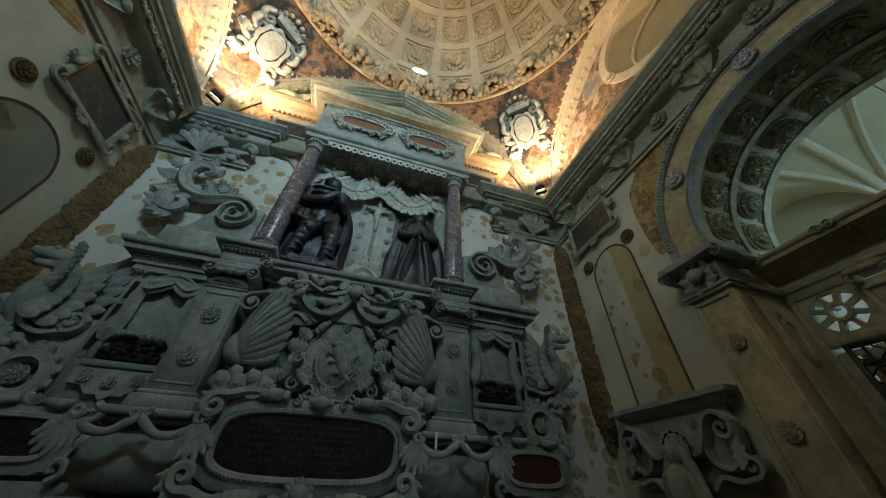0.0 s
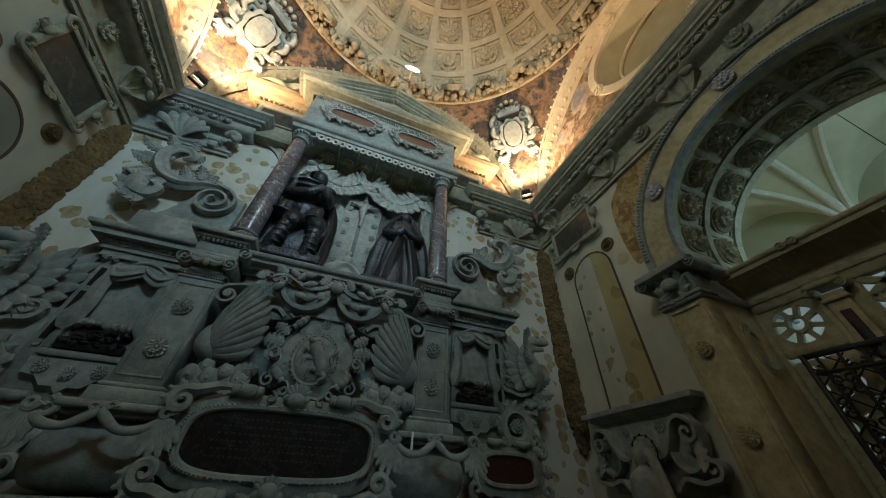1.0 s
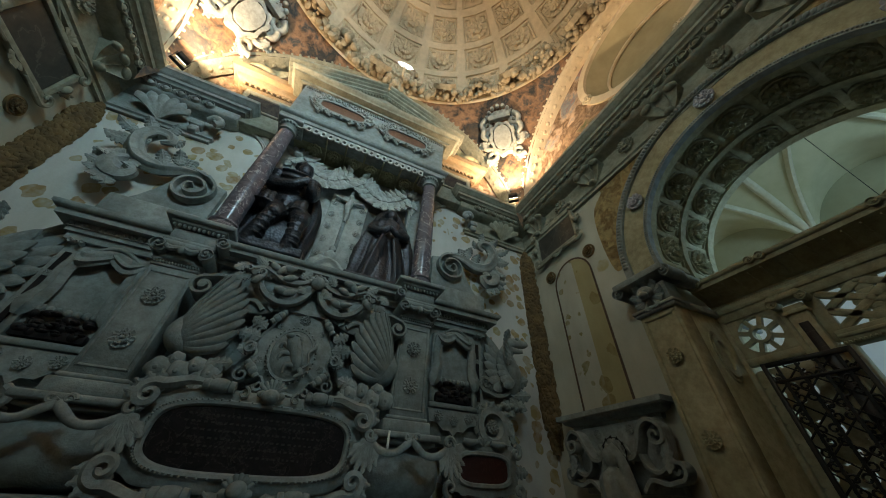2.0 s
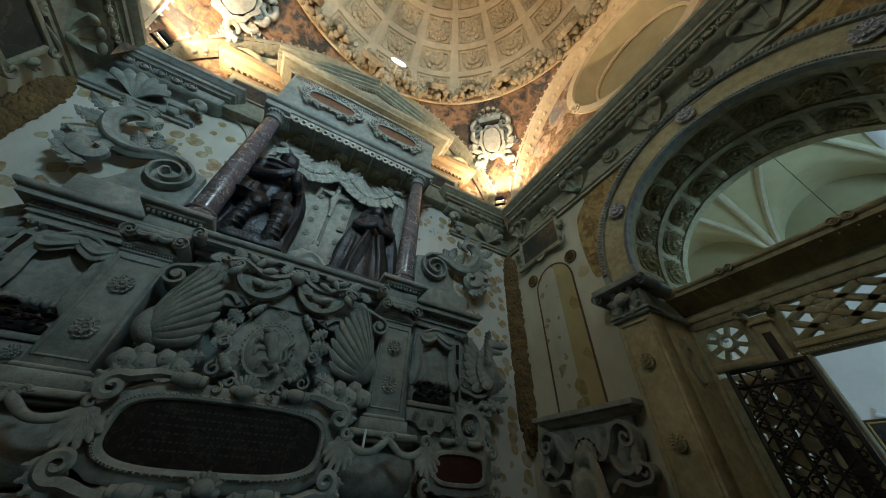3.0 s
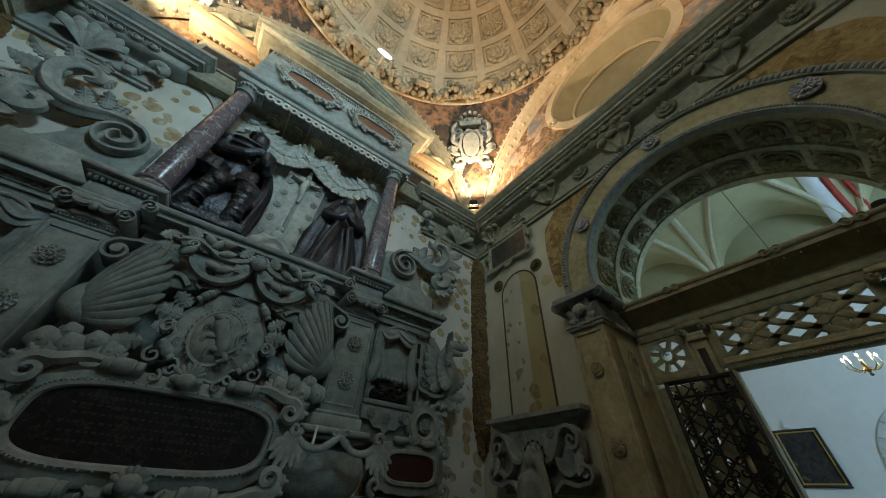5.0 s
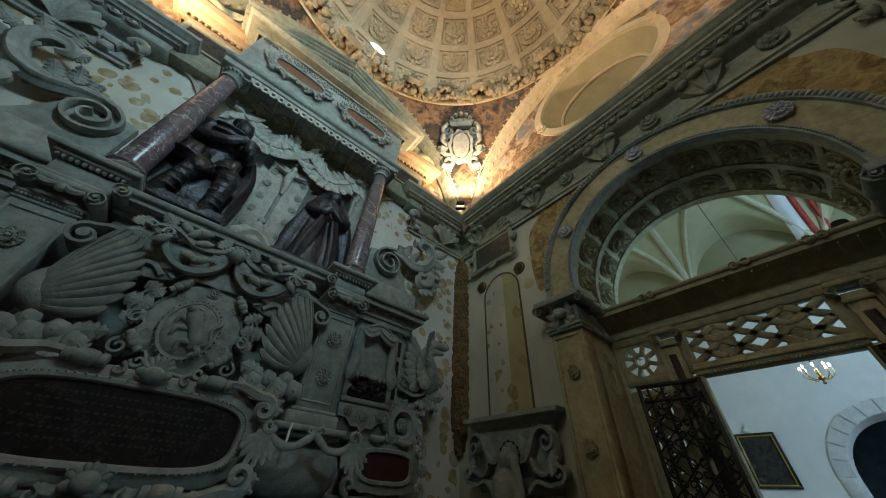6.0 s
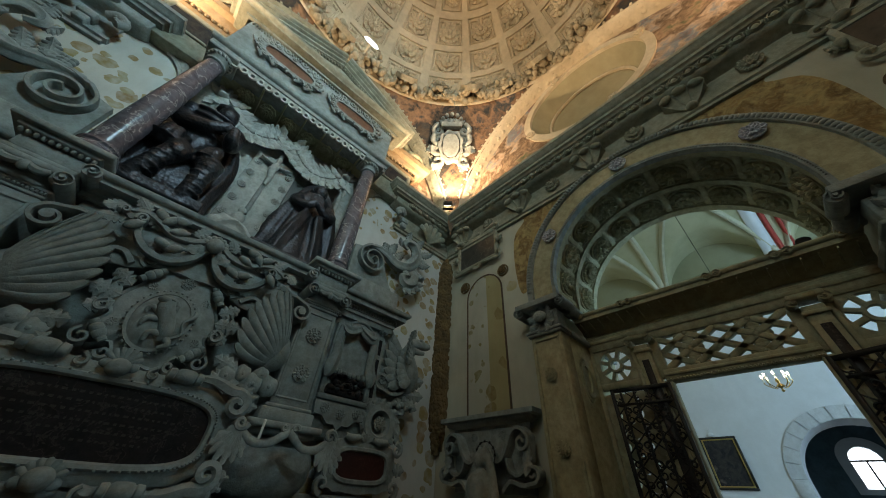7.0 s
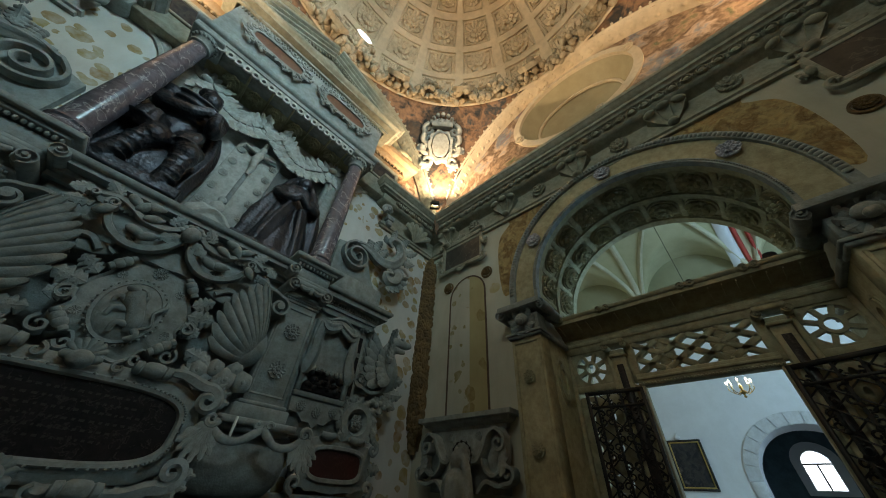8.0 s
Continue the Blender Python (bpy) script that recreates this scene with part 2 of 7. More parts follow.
def sweep(bm, profile, path, closed=False, ring=False):
    """Carries a profile of (offset, height) along 2D points with a mitre; offset goes to the path's left. z = height."""
    n = len(path)
    rows = []
    for i, p in enumerate(path):
        p = Vector(p)
        a = Vector(path[i - 1]) if (i or closed) else None
        b = Vector(path[(i + 1) % n]) if (i < n - 1 or closed) else None
        d1 = (p - a).normalized() if a is not None else (b - p).normalized()
        d2 = (b - p).normalized() if b is not None else d1
        n1, n2 = Vector((-d1.y, d1.x)), Vector((-d2.y, d2.x))
        mit = (n1 + n2) / max(0.2, 1 + n1.dot(n2))
        rows.append([bm.verts.new((p.x + mit.x * o, p.y + mit.y * o, h)) for o, h in profile])
    m = len(profile)
    for i in range(n if closed else n - 1):
        a, b = rows[i], rows[(i + 1) % n]
        for j in range(m if ring else m - 1):
            k = (j + 1) % m
            bm.faces.new((a[j], a[k], b[k], b[j]))
    if not closed:
        for r in (rows[0], rows[-1]):
            bm.faces.new(r)
    return bm


def lathe(bm, profile, c=(0, 0, 0), seg=24, axis="z"):
    rows = []
    for r, h in profile:
        row = []
        for i in range(seg):
            a = 2 * math.pi * i / seg
            v = (r * math.cos(a), r * math.sin(a), h) if axis == "z" else (r * math.cos(a), h, r * math.sin(a)) if axis == "y" else (h, r * math.cos(a), r * math.sin(a))
            row.append(bm.verts.new((v[0] + c[0], v[1] + c[1], v[2] + c[2])))
        rows.append(row)
    for a, b in zip(rows, rows[1:]):
        for i in range(seg):
            j = (i + 1) % seg
            bm.faces.new((a[i], a[j], b[j], b[i]))
    bm.faces.new(rows[0][::-1])
    bm.faces.new(rows[-1])
    return bm


SPHERES = {}


def ball(bm, m, seg=8, rings=6):
    """A unit sphere carried by m."""
    if (seg, rings) not in SPHERES:
        vs = [Vector((0, 0, -1))]
        for i in range(1, rings):
            t = math.pi * (i / rings - 0.5)
            vs += [Vector((math.cos(t) * math.cos(2 * math.pi * k / seg), math.cos(t) * math.sin(2 * math.pi * k / seg), math.sin(t))) for k in range(seg)]
        vs.append(Vector((0, 0, 1)))
        fs = []
        for k in range(seg):
            j = (k + 1) % seg
            fs.append((0, 1 + j, 1 + k))
            for i in range(rings - 2):
                o = 1 + i * seg
                fs.append((o + k, o + j, o + seg + j, o + seg + k))
            o = 1 + (rings - 2) * seg
            fs.append((o + k, o + j, len(vs) - 1))
        SPHERES[(seg, rings)] = vs, fs
    vs, fs = SPHERES[(seg, rings)]
    made = [bm.verts.new(m @ v) for v in vs]
    for f in fs:
        bm.faces.new([made[i] for i in f])


def blob(bm, c, r, seg=8, rings=6, turn=None):
    """An ellipsoid at c with the half axes r."""
    ball(bm, Matrix.Translation(c) @ (turn.to_4x4() if turn else Matrix()) @ Matrix.Diagonal((*r, 1)), seg, rings)


def curve_points(pts, n):
    """A smooth line of n points through pts (tuples of any length)."""
    P = np.array(pts, float)
    out = []
    for k in range(n):
        u = k / (n - 1) * (len(P) - 1)
        i = min(int(u), len(P) - 2)
        f = u - i
        p0, p1, p2, p3 = P[max(i - 1, 0)], P[i], P[i + 1], P[min(i + 2, len(P) - 1)]
        out.append(0.5 * (2 * p1 + (p2 - p0) * f + (2 * p0 - 5 * p1 + 4 * p2 - p3) * f ** 2 + (3 * p1 - p0 - 3 * p2 + p3) * f ** 3))
    return out


def tube(bm, pts, n=24, seg=8, flat=1.0, ridges=0, depth=0.25):
    """A tapering round bar through rows of (x, y, z, radius)."""
    line = curve_points(pts, n)
    rows = []
    for i, p in enumerate(line):
        a, b = line[max(i - 1, 0)][:3], line[min(i + 1, n - 1)][:3]
        d = Vector(b - a).normalized()
        side = d.cross(Vector((0, 1, 0)))
        side = side.normalized() if side.length > 0.05 else Vector((1, 0, 0))
        up = side.cross(d).normalized()
        row = []
        for k in range(seg):
            t = 2 * math.pi * k / seg
            r = max(p[3], 0.002) * (1 + (depth * math.cos(ridges * t) if ridges else 0))
            row.append(bm.verts.new(Vector(p[:3]) + side * math.cos(t) * r + up * math.sin(t) * r * flat))
        rows.append(row)
    for a, b in zip(rows, rows[1:]):
        for i in range(seg):
            j = (i + 1) % seg
            bm.faces.new((a[i], a[j], b[j], b[i]))
    bm.faces.new(rows[0][::-1])
    bm.faces.new(rows[-1])
    return bm


def spiral(cx, cz, y, r0, r1, a0, turns, w0, w1, bulge=0.0, n=14):
    """Rows for tube(): a spiral in the wall's plane, from radius r0 in to r1."""
    out = []
    for i in range(n):
        u = i / (n - 1)
        a = a0 + turns * 2 * math.pi * u
        r = r0 + (r1 - r0) * u ** 0.8
        out.append((cx + r * math.cos(a), y - bulge * u, cz + r * math.sin(a), w0 + (w1 - w0) * u))
    return out


def leaf(bm, m, length, width, curl=0.3, lobes=4, nu=12, nv=7, thick=0.012):
    """An acanthus leaf along +z of m, its face to -y, its tip curling forward, its edge lobed, its face pleated."""
    nu, nv = nu + 6, 9
    top, low = [], []
    for i in range(nu + 1):
        u = i / nu
        body = math.sin(math.pi * min(1, 0.14 + 0.86 * u)) ** 0.65
        lobe = 0.5 + 0.6 * abs(math.sin((lobes + 0.5) * math.pi * u)) ** 0.8 if lobes > 1 else 1.0
        w = width * body * lobe
        rt, rl = [], []
        for j in range(nv):
            v = j / (nv - 1) * 2 - 1
            bend = 2.4 * curl * max(0.0, u - 0.35)
            y = -length * 0.5 * bend * u - 0.3 * width * (1 - v * v) * body - 0.045 * width * math.cos(4 * math.pi * v) * body
            z = length * (u - 0.3 * bend * bend * u) + 0.22 * width * abs(v) * (1 if lobes > 1 else 0.3)
            p = Vector((v * w, y, z))
            rt.append(bm.verts.new(m @ p))
            rl.append(bm.verts.new(m @ (p + Vector((0, thick + 0.12 * width * body, 0)))))
        top.append(rt)
        low.append(rl)
    for i in range(nu):
        for j in range(nv - 1):
            bm.faces.new((top[i][j], top[i][j + 1], top[i + 1][j + 1], top[i + 1][j]))
            bm.faces.new((low[i][j], low[i + 1][j], low[i + 1][j + 1], low[i][j + 1]))
        for j in (0, nv - 1):
            bm.faces.new((top[i][j], top[i + 1][j], low[i + 1][j], low[i][j]))
    for i in (0, nu):
        for j in range(nv - 1):
            bm.faces.new((top[i][j], low[i][j], low[i][j + 1], top[i][j + 1]))


def flower(bm, m, r, petals=8, two=True):
    """A rosette in the plane of m, its face to -y: rings of hollow petals round a button."""
    for k, (pr, n, dy) in enumerate(((1.0, petals, -0.05), (0.62, max(5, petals - 2), -0.26))[: 2 if two else 1]):
        for i in range(n):
            a = 2 * math.pi * (i + 0.5 * k) / n
            wide = r * pr * 0.92 * math.sin(math.pi / n)
            rows = []
            for u, w, y in ((0.22, 0.45, -0.1), (0.5, 0.8, -0.24), (0.78, 1.0, -0.2), (0.96, 0.62, -0.3), (1.0, 0.2, -0.22)):
                row = []
                for v, dip in ((-1, 0.04), (-0.5, -0.06), (0, 0.05), (0.5, -0.06), (1, 0.04)):
                    p = Vector((math.cos(a), 0, math.sin(a))) * r * pr * u + Vector((-math.sin(a), 0, math.cos(a))) * wide * w * v
                    row.append(bm.verts.new(m @ (p + Vector((0, (dy + (y + dip)) * r, 0)))))
                row.append(bm.verts.new(m @ Vector((p.x * 0.9, 0.02 * r, p.z * 0.9))))
                p0 = Vector((math.cos(a), 0, math.sin(a))) * r * pr * u * 0.9 - Vector((-math.sin(a), 0, math.cos(a))) * wide * w * 0.9
                row.append(bm.verts.new(m @ Vector((p0.x, 0.02 * r, p0.z))))
                rows.append(row)
            for p, q in zip(rows, rows[1:]):
                for j in range(7):
                    bm.faces.new((p[j], p[(j + 1) % 7], q[(j + 1) % 7], q[j]))
            bm.faces.new(rows[0][::-1])
            bm.faces.new(rows[-1])
    ball(bm, m @ Matrix.Translation((0, -0.46 * r, 0)) @ Matrix.Diagonal((r * 0.2, r * 0.2, r * 0.2, 1)), 8, 6)


def shell(bm, m, r, ribs=7, spread=2.4, depth=0.3):
    """A fluted fan that opens upwards from m's origin, its face to -y."""
    nu, nv = 8, ribs * 4
    rows = [[], []]
    for i in range(nu + 1):
        u = i / nu
        for s in (0, 1):
            row = []
            for j in range(nv + 1):
                v = j / nv
                a = math.pi / 2 + (v - 0.5) * spread
                lobe = abs(math.sin(math.pi * ribs * v))
                rad = r * u * (0.9 + 0.1 * lobe) + 0.02 * r
                y = -depth * r * math.sin(math.pi * u * 0.62) - 0.09 * r * lobe * u + s * 0.07 * r
                row.append(bm.verts.new(m @ Vector((math.cos(a) * rad, y, math.sin(a) * rad))))
            rows[s].append(row)
    for i in range(nu):
        for j in range(nv):
            for s in (0, 1):
                g = rows[s]
                bm.faces.new((g[i][j], g[i][j + 1], g[i + 1][j + 1], g[i + 1][j]))
        for j in (0, nv):
            bm.faces.new((rows[0][i][j], rows[0][i + 1][j], rows[1][i + 1][j], rows[1][i][j]))
    for i in (0, nu):
        for j in range(nv):
            bm.faces.new((rows[0][i][j], rows[1][i][j], rows[1][i][j + 1], rows[0][i][j + 1]))


def ring_of(cx, cz, rx, rz, n=48, power=2.0, wave=0.0, waves=0):
    """An oval (power 2) or rounded oblong (higher powers) in the wall's plane."""
    out = []
    for i in range(n):
        a = 2 * math.pi * i / n
        c, s = math.cos(a), math.sin(a)
        k = 1 + wave * math.cos(waves * a)
        out.append((cx + rx * k * math.copysign(abs(c) ** (2 / power), c), cz + rz * k * math.copysign(abs(s) ** (2 / power), s)))
    return out


def wall_m(x, y, z, side):
    """The pose of something on a wall: its face (-y) turned into the room. side: a, b (right), c (left), d (behind)."""
    return pose(x, y, z, 0, 0, {"a": 0, "b": -90, "c": 90, "d": 180}[side])

# ---- the chapel ----
XL, XR, YA, YD = -4.06, 4.0, 4.38, -3.88
CX, CY = -0.03, 0.25
ZC = 6.87          # top of the cornice
AY, AZ, AR, AO = 0.3, 4.08, 1.48, 1.95   # arch on the right wall: centre, opening and outer radius


def arc(cx, cz, r, a0, a1, n):
    return [(cx + r * math.cos(math.radians(a0 + (a1 - a0) * i / (n - 1))), cz + r * math.sin(math.radians(a0 + (a1 - a0) * i / (n - 1)))) for i in range(n)]


setting("floor", boxes((-4.5, 18, -12, 12, -0.3, 0.0)), FLOOR, "worn stone floor of the chapel and the nave")
# side A: the wall of the monument
setting("wall_a", boxes((XL - 0.5, XR + 0.0, YA, YA + 0.5, 0, 6.95)), WALL, "white plaster wall with faded ochre blotches")
setting("wall_c", boxes((XL - 0.5, XL, YD, YA, 0, 6.95)), WALL_B, "worn cream plaster wall with painted niche")
setting("wall_d", boxes((XL - 0.5, XR, YD - 0.5, YD, 0, 6.95)), WALL_B, "worn cream plaster wall behind the camera")
B = wall_m(XR, 0, 0, "b")
bm = bmesh.new()
prism(bm, [(-YA, 0), (-1.79, 0)] + arc(-AY, AZ, 1.55, 180, 0, 33) + [(1.19 + 0.06, 0), (-YD, 0), (-YD, 6.95), (-YA, 6.95)], 0, 1.5)
bm.transform(B)
setting("wall_b", bm, WALL_B, "worn cream plaster wall with a wide archway")

# entablature: architrave, frieze, egg band and cornice
PROFILE = [(0.0, 5.88), (0.06, 5.88), (0.06, 5.93), (0.09, 5.95), (0.09, 6.0), (0.04, 6.03), (0.04, 6.36), (0.08, 6.39), (0.18, 6.41), (0.25, 6.44), (0.27, 6.47), (0.27, 6.6),
           (0.34, 6.61), (0.36, 6.65), (0.4, 6.66), (0.41, 6.71), (0.45, 6.73), (0.47, 6.78), (0.5, 6.8), (0.5, ZC), (0.0, ZC + 0.03)]


def join(bm, other, m=None):
    """Adds one bmesh to another, carried by m."""
    if m is not None:
        other.transform(m)
    me = bpy.data.meshes.new("joined")
    other.to_mesh(me)
    other.free()
    bm.from_mesh(me)
    bpy.data.meshes.remove(me)


def band(bm, pts, y0, y1, thick, n=40):
    """A strap of carved stucco on edge: a smooth line of (x, z), thick in the wall's plane, from y0 (front) to y1."""
    line = [Vector((p[0], p[1])) for p in curve_points(pts, n)]
    rows = []
    for i, p in enumerate(line):
        d = (line[min(i + 1, n - 1)] - line[max(i - 1, 0)]).normalized()
        o = Vector((-d.y, d.x)) * thick * 0.5 * (1 - 0.35 * i / n)
        e = min(0.14 * thick, 0.012)
        rows.append([bm.verts.new(v) for v in ((p.x - o.x, y1, p.y - o.y), (p.x - o.x, y0 + e, p.y - o.y), (p.x - o.x * 0.8, y0, p.y - o.y * 0.8),
                                               (p.x + o.x * 0.8, y0, p.y + o.y * 0.8), (p.x + o.x, y0 + e, p.y + o.y), (p.x + o.x, y1, p.y + o.y))])
    for a, b in zip(rows, rows[1:]):
        for j in range(6):
            bm.faces.new((a[j], b[j], b[(j + 1) % 6], a[(j + 1) % 6]))
    bm.faces.new(rows[0][::-1])
    bm.faces.new(rows[-1])


def curl(cx, cz, r, a0, turns, n=9):
    """Points of (x, z) that roll up round a centre."""
    return [(cx + r * (1 - 0.78 * i / (n - 1)) * math.cos(a0 + turns * 2 * math.pi * i / (n - 1)), cz + r * (1 - 0.78 * i / (n - 1)) * math.sin(a0 + turns * 2 * math.pi * i / (n - 1))) for i in range(n)]


def entablature(name, path, eggs, STUCCO=STUCCO):
    top = thing(name, "grey stucco entablature with egg band and projecting cornice", "cornice", kind="structure")
    part("moulding", sweep(bmesh.new(), PROFILE, path), STUCCO, top)
    bm = bmesh.new()
    for (x0, y0), (x1, y1) in eggs:
        n = int(math.hypot(x1 - x0, y1 - y0) / 0.19)
        along = Vector((x1 - x0, y1 - y0, 0)).normalized()
        turn = Matrix.Rotation(math.atan2(along.y, along.x), 4, "Z")
        for i in range(n):
            u = (i + 0.5) / n
            at = Matrix.Translation((x0 + (x1 - x0) * u, y0 + (y1 - y0) * u, 6.535)) @ turn
            ball(bm, at @ Matrix.Diagonal((0.048, 0.05, 0.052, 1)), 10, 7)
            hoop = bmesh.new()
            strip(hoop, ring_of(0, 0, 0.06, 0.06, 16), ring_of(0, 0, 0.074, 0.066, 16), -0.04, 0.04)
            join(bm, hoop, at)
            for o in (0.082, 0.106):
                ball(bm, at @ Matrix.Translation((o, 0, 0)) @ Matrix.Diagonal((0.008, 0.045, 0.056, 1)), 6, 4)
    part("egg_band", bm, STUCCO, top)
    return top


e = 0.29
ent_b = entablature("cornice_b", [(XR, YD), (XR, YA)], [((XR - e, YD), (XR - e, YA - e))], ENTAB)
ent_c = entablature("cornice_c", [(XL, YA), (XL, YD)], [((XL + e, YA - e), (XL + e, YD))], ENTAB)
ent_d = entablature("cornice_d", [(XL, YD), (XR, YD)], [((XL, YD + e), (XR, YD + e))], ENTAB)
ent_a1 = entablature("cornice_a", [(-2.62, YA + 0.1), (-2.62, YA), (XL, YA)], [((-2.7, YA - e), (XL + e, YA - e))])
ent_a2 = entablature("cornice_a", [(XR, YA), (2.42, YA), (2.42, YA + 0.1)], [((XR - e, YA - e), (2.5, YA - e))], ENTAB)


def frieze_shell(parent, m):
    mat = STUCCO if parent is ent_a1 else ENTAB
    for a in (-0.52, 0, 0.52):
        bm = bmesh.new()
        q = m @ Matrix.Translation((0, 0, -0.1)) @ Matrix.Rotation(a, 4, "Y")
        rows = []
        for i in range(9):
            u = i / 8
            w, y, z = 0.025 + 0.075 * u, -0.02 - 0.13 * u ** 2.2, 0.06 + 0.34 * u
            rows.append([bm.verts.new(q @ Vector(p)) for p in ((-w, 0.06, z), (-w, y - 0.012, z), (-w * 0.8, y + 0.008, z), (0, y + 0.016, z), (w * 0.8, y + 0.008, z), (w, y - 0.012, z), (w, 0.06, z))])
        for r0, r1 in zip(rows, rows[1:]):
            for j in range(6):
                bm.faces.new((r0[j], r1[j], r1[j + 1], r0[j + 1]))
        bm.faces.new(rows[-1])
        ball(bm, q @ Matrix.Translation((0, -0.15, 0.41)) @ Matrix.Diagonal((0.098, 0.062, 0.055, 1)), 14, 9)
        part("lobe", bm, mat, parent)
    bm = bmesh.new()
    blob(bm, m @ Vector((0, -0.06, -0.08)), (0.09, 0.08, 0.06), 12, 8)
    part("knob", bm, mat, parent)


def frieze_rose(parent, m, r=0.15):
    bm = bmesh.new()
    flower(bm, m, r, 9)
    part("rosette", bm, ENTAB if parent is not ent_a1 else STUCCO, parent)


for i in range(6):
    y = 3.65 - 1.5 * i + (0.0 if i else 0.1)
    for ent, side, x in ((ent_b, "b", XR - 0.05), (ent_c, "c", XL + 0.05)):
        if y > YD:
            frieze_shell(ent, wall_m(x, y, 6.1, side))
        if y - 0.75 > YD:
            frieze_rose(ent, wall_m(x, y - 0.75, 6.22, side))
for x, ent in ((-3.35, ent_a1), (3.3, ent_a2)):
    bm = bmesh.new()
    shell(bm, wall_m(x, YA - 0.06, 6.0, "a"), 0.46, 6, 2.2, 0.34)
    part("shell", bm, STUCCO if ent is ent_a1 else ENTAB, ent)

# vault: four lunettes, pendentives and the coffered dome
VA, VR, VZ = 3.7, 3.6, 6.18
RS = math.hypot(VA, VR)
RINGZ = 9.78


def pendentive(name, a0, a1):
    bm = bmesh.new()
    rows = []
    nu, nv = 40, 12
    for i in range(nu + 1):
        a = a0 + (a1 - a0) * i / nu
        lim = VA / max(abs(math.cos(a)), abs(math.sin(a)))
        row = []
        for j in range(nv + 1):
            r = VA + (lim - VA) * j / nv
            row.append(bm.verts.new((CX + r * math.cos(a), CY + r * math.sin(a), VZ + math.sqrt(max(RS ** 2 - r ** 2, 0.01)))))
        rows.append(row)
    for i in range(nu):
        for j in range(nv):
            bm.faces.new((rows[i][j], rows[i][j + 1], rows[i + 1][j + 1], rows[i + 1][j]))
    bmesh.ops.remove_doubles(bm, verts=bm.verts, dist=0.0005)
    setting(name, bm, FRESCO_DARK, "dark painted pendentive with faded figures", True)


for k in range(4):
    pendentive("ceiling_%d" % (k + 1), k * math.pi / 2, (k + 1) * math.pi / 2)


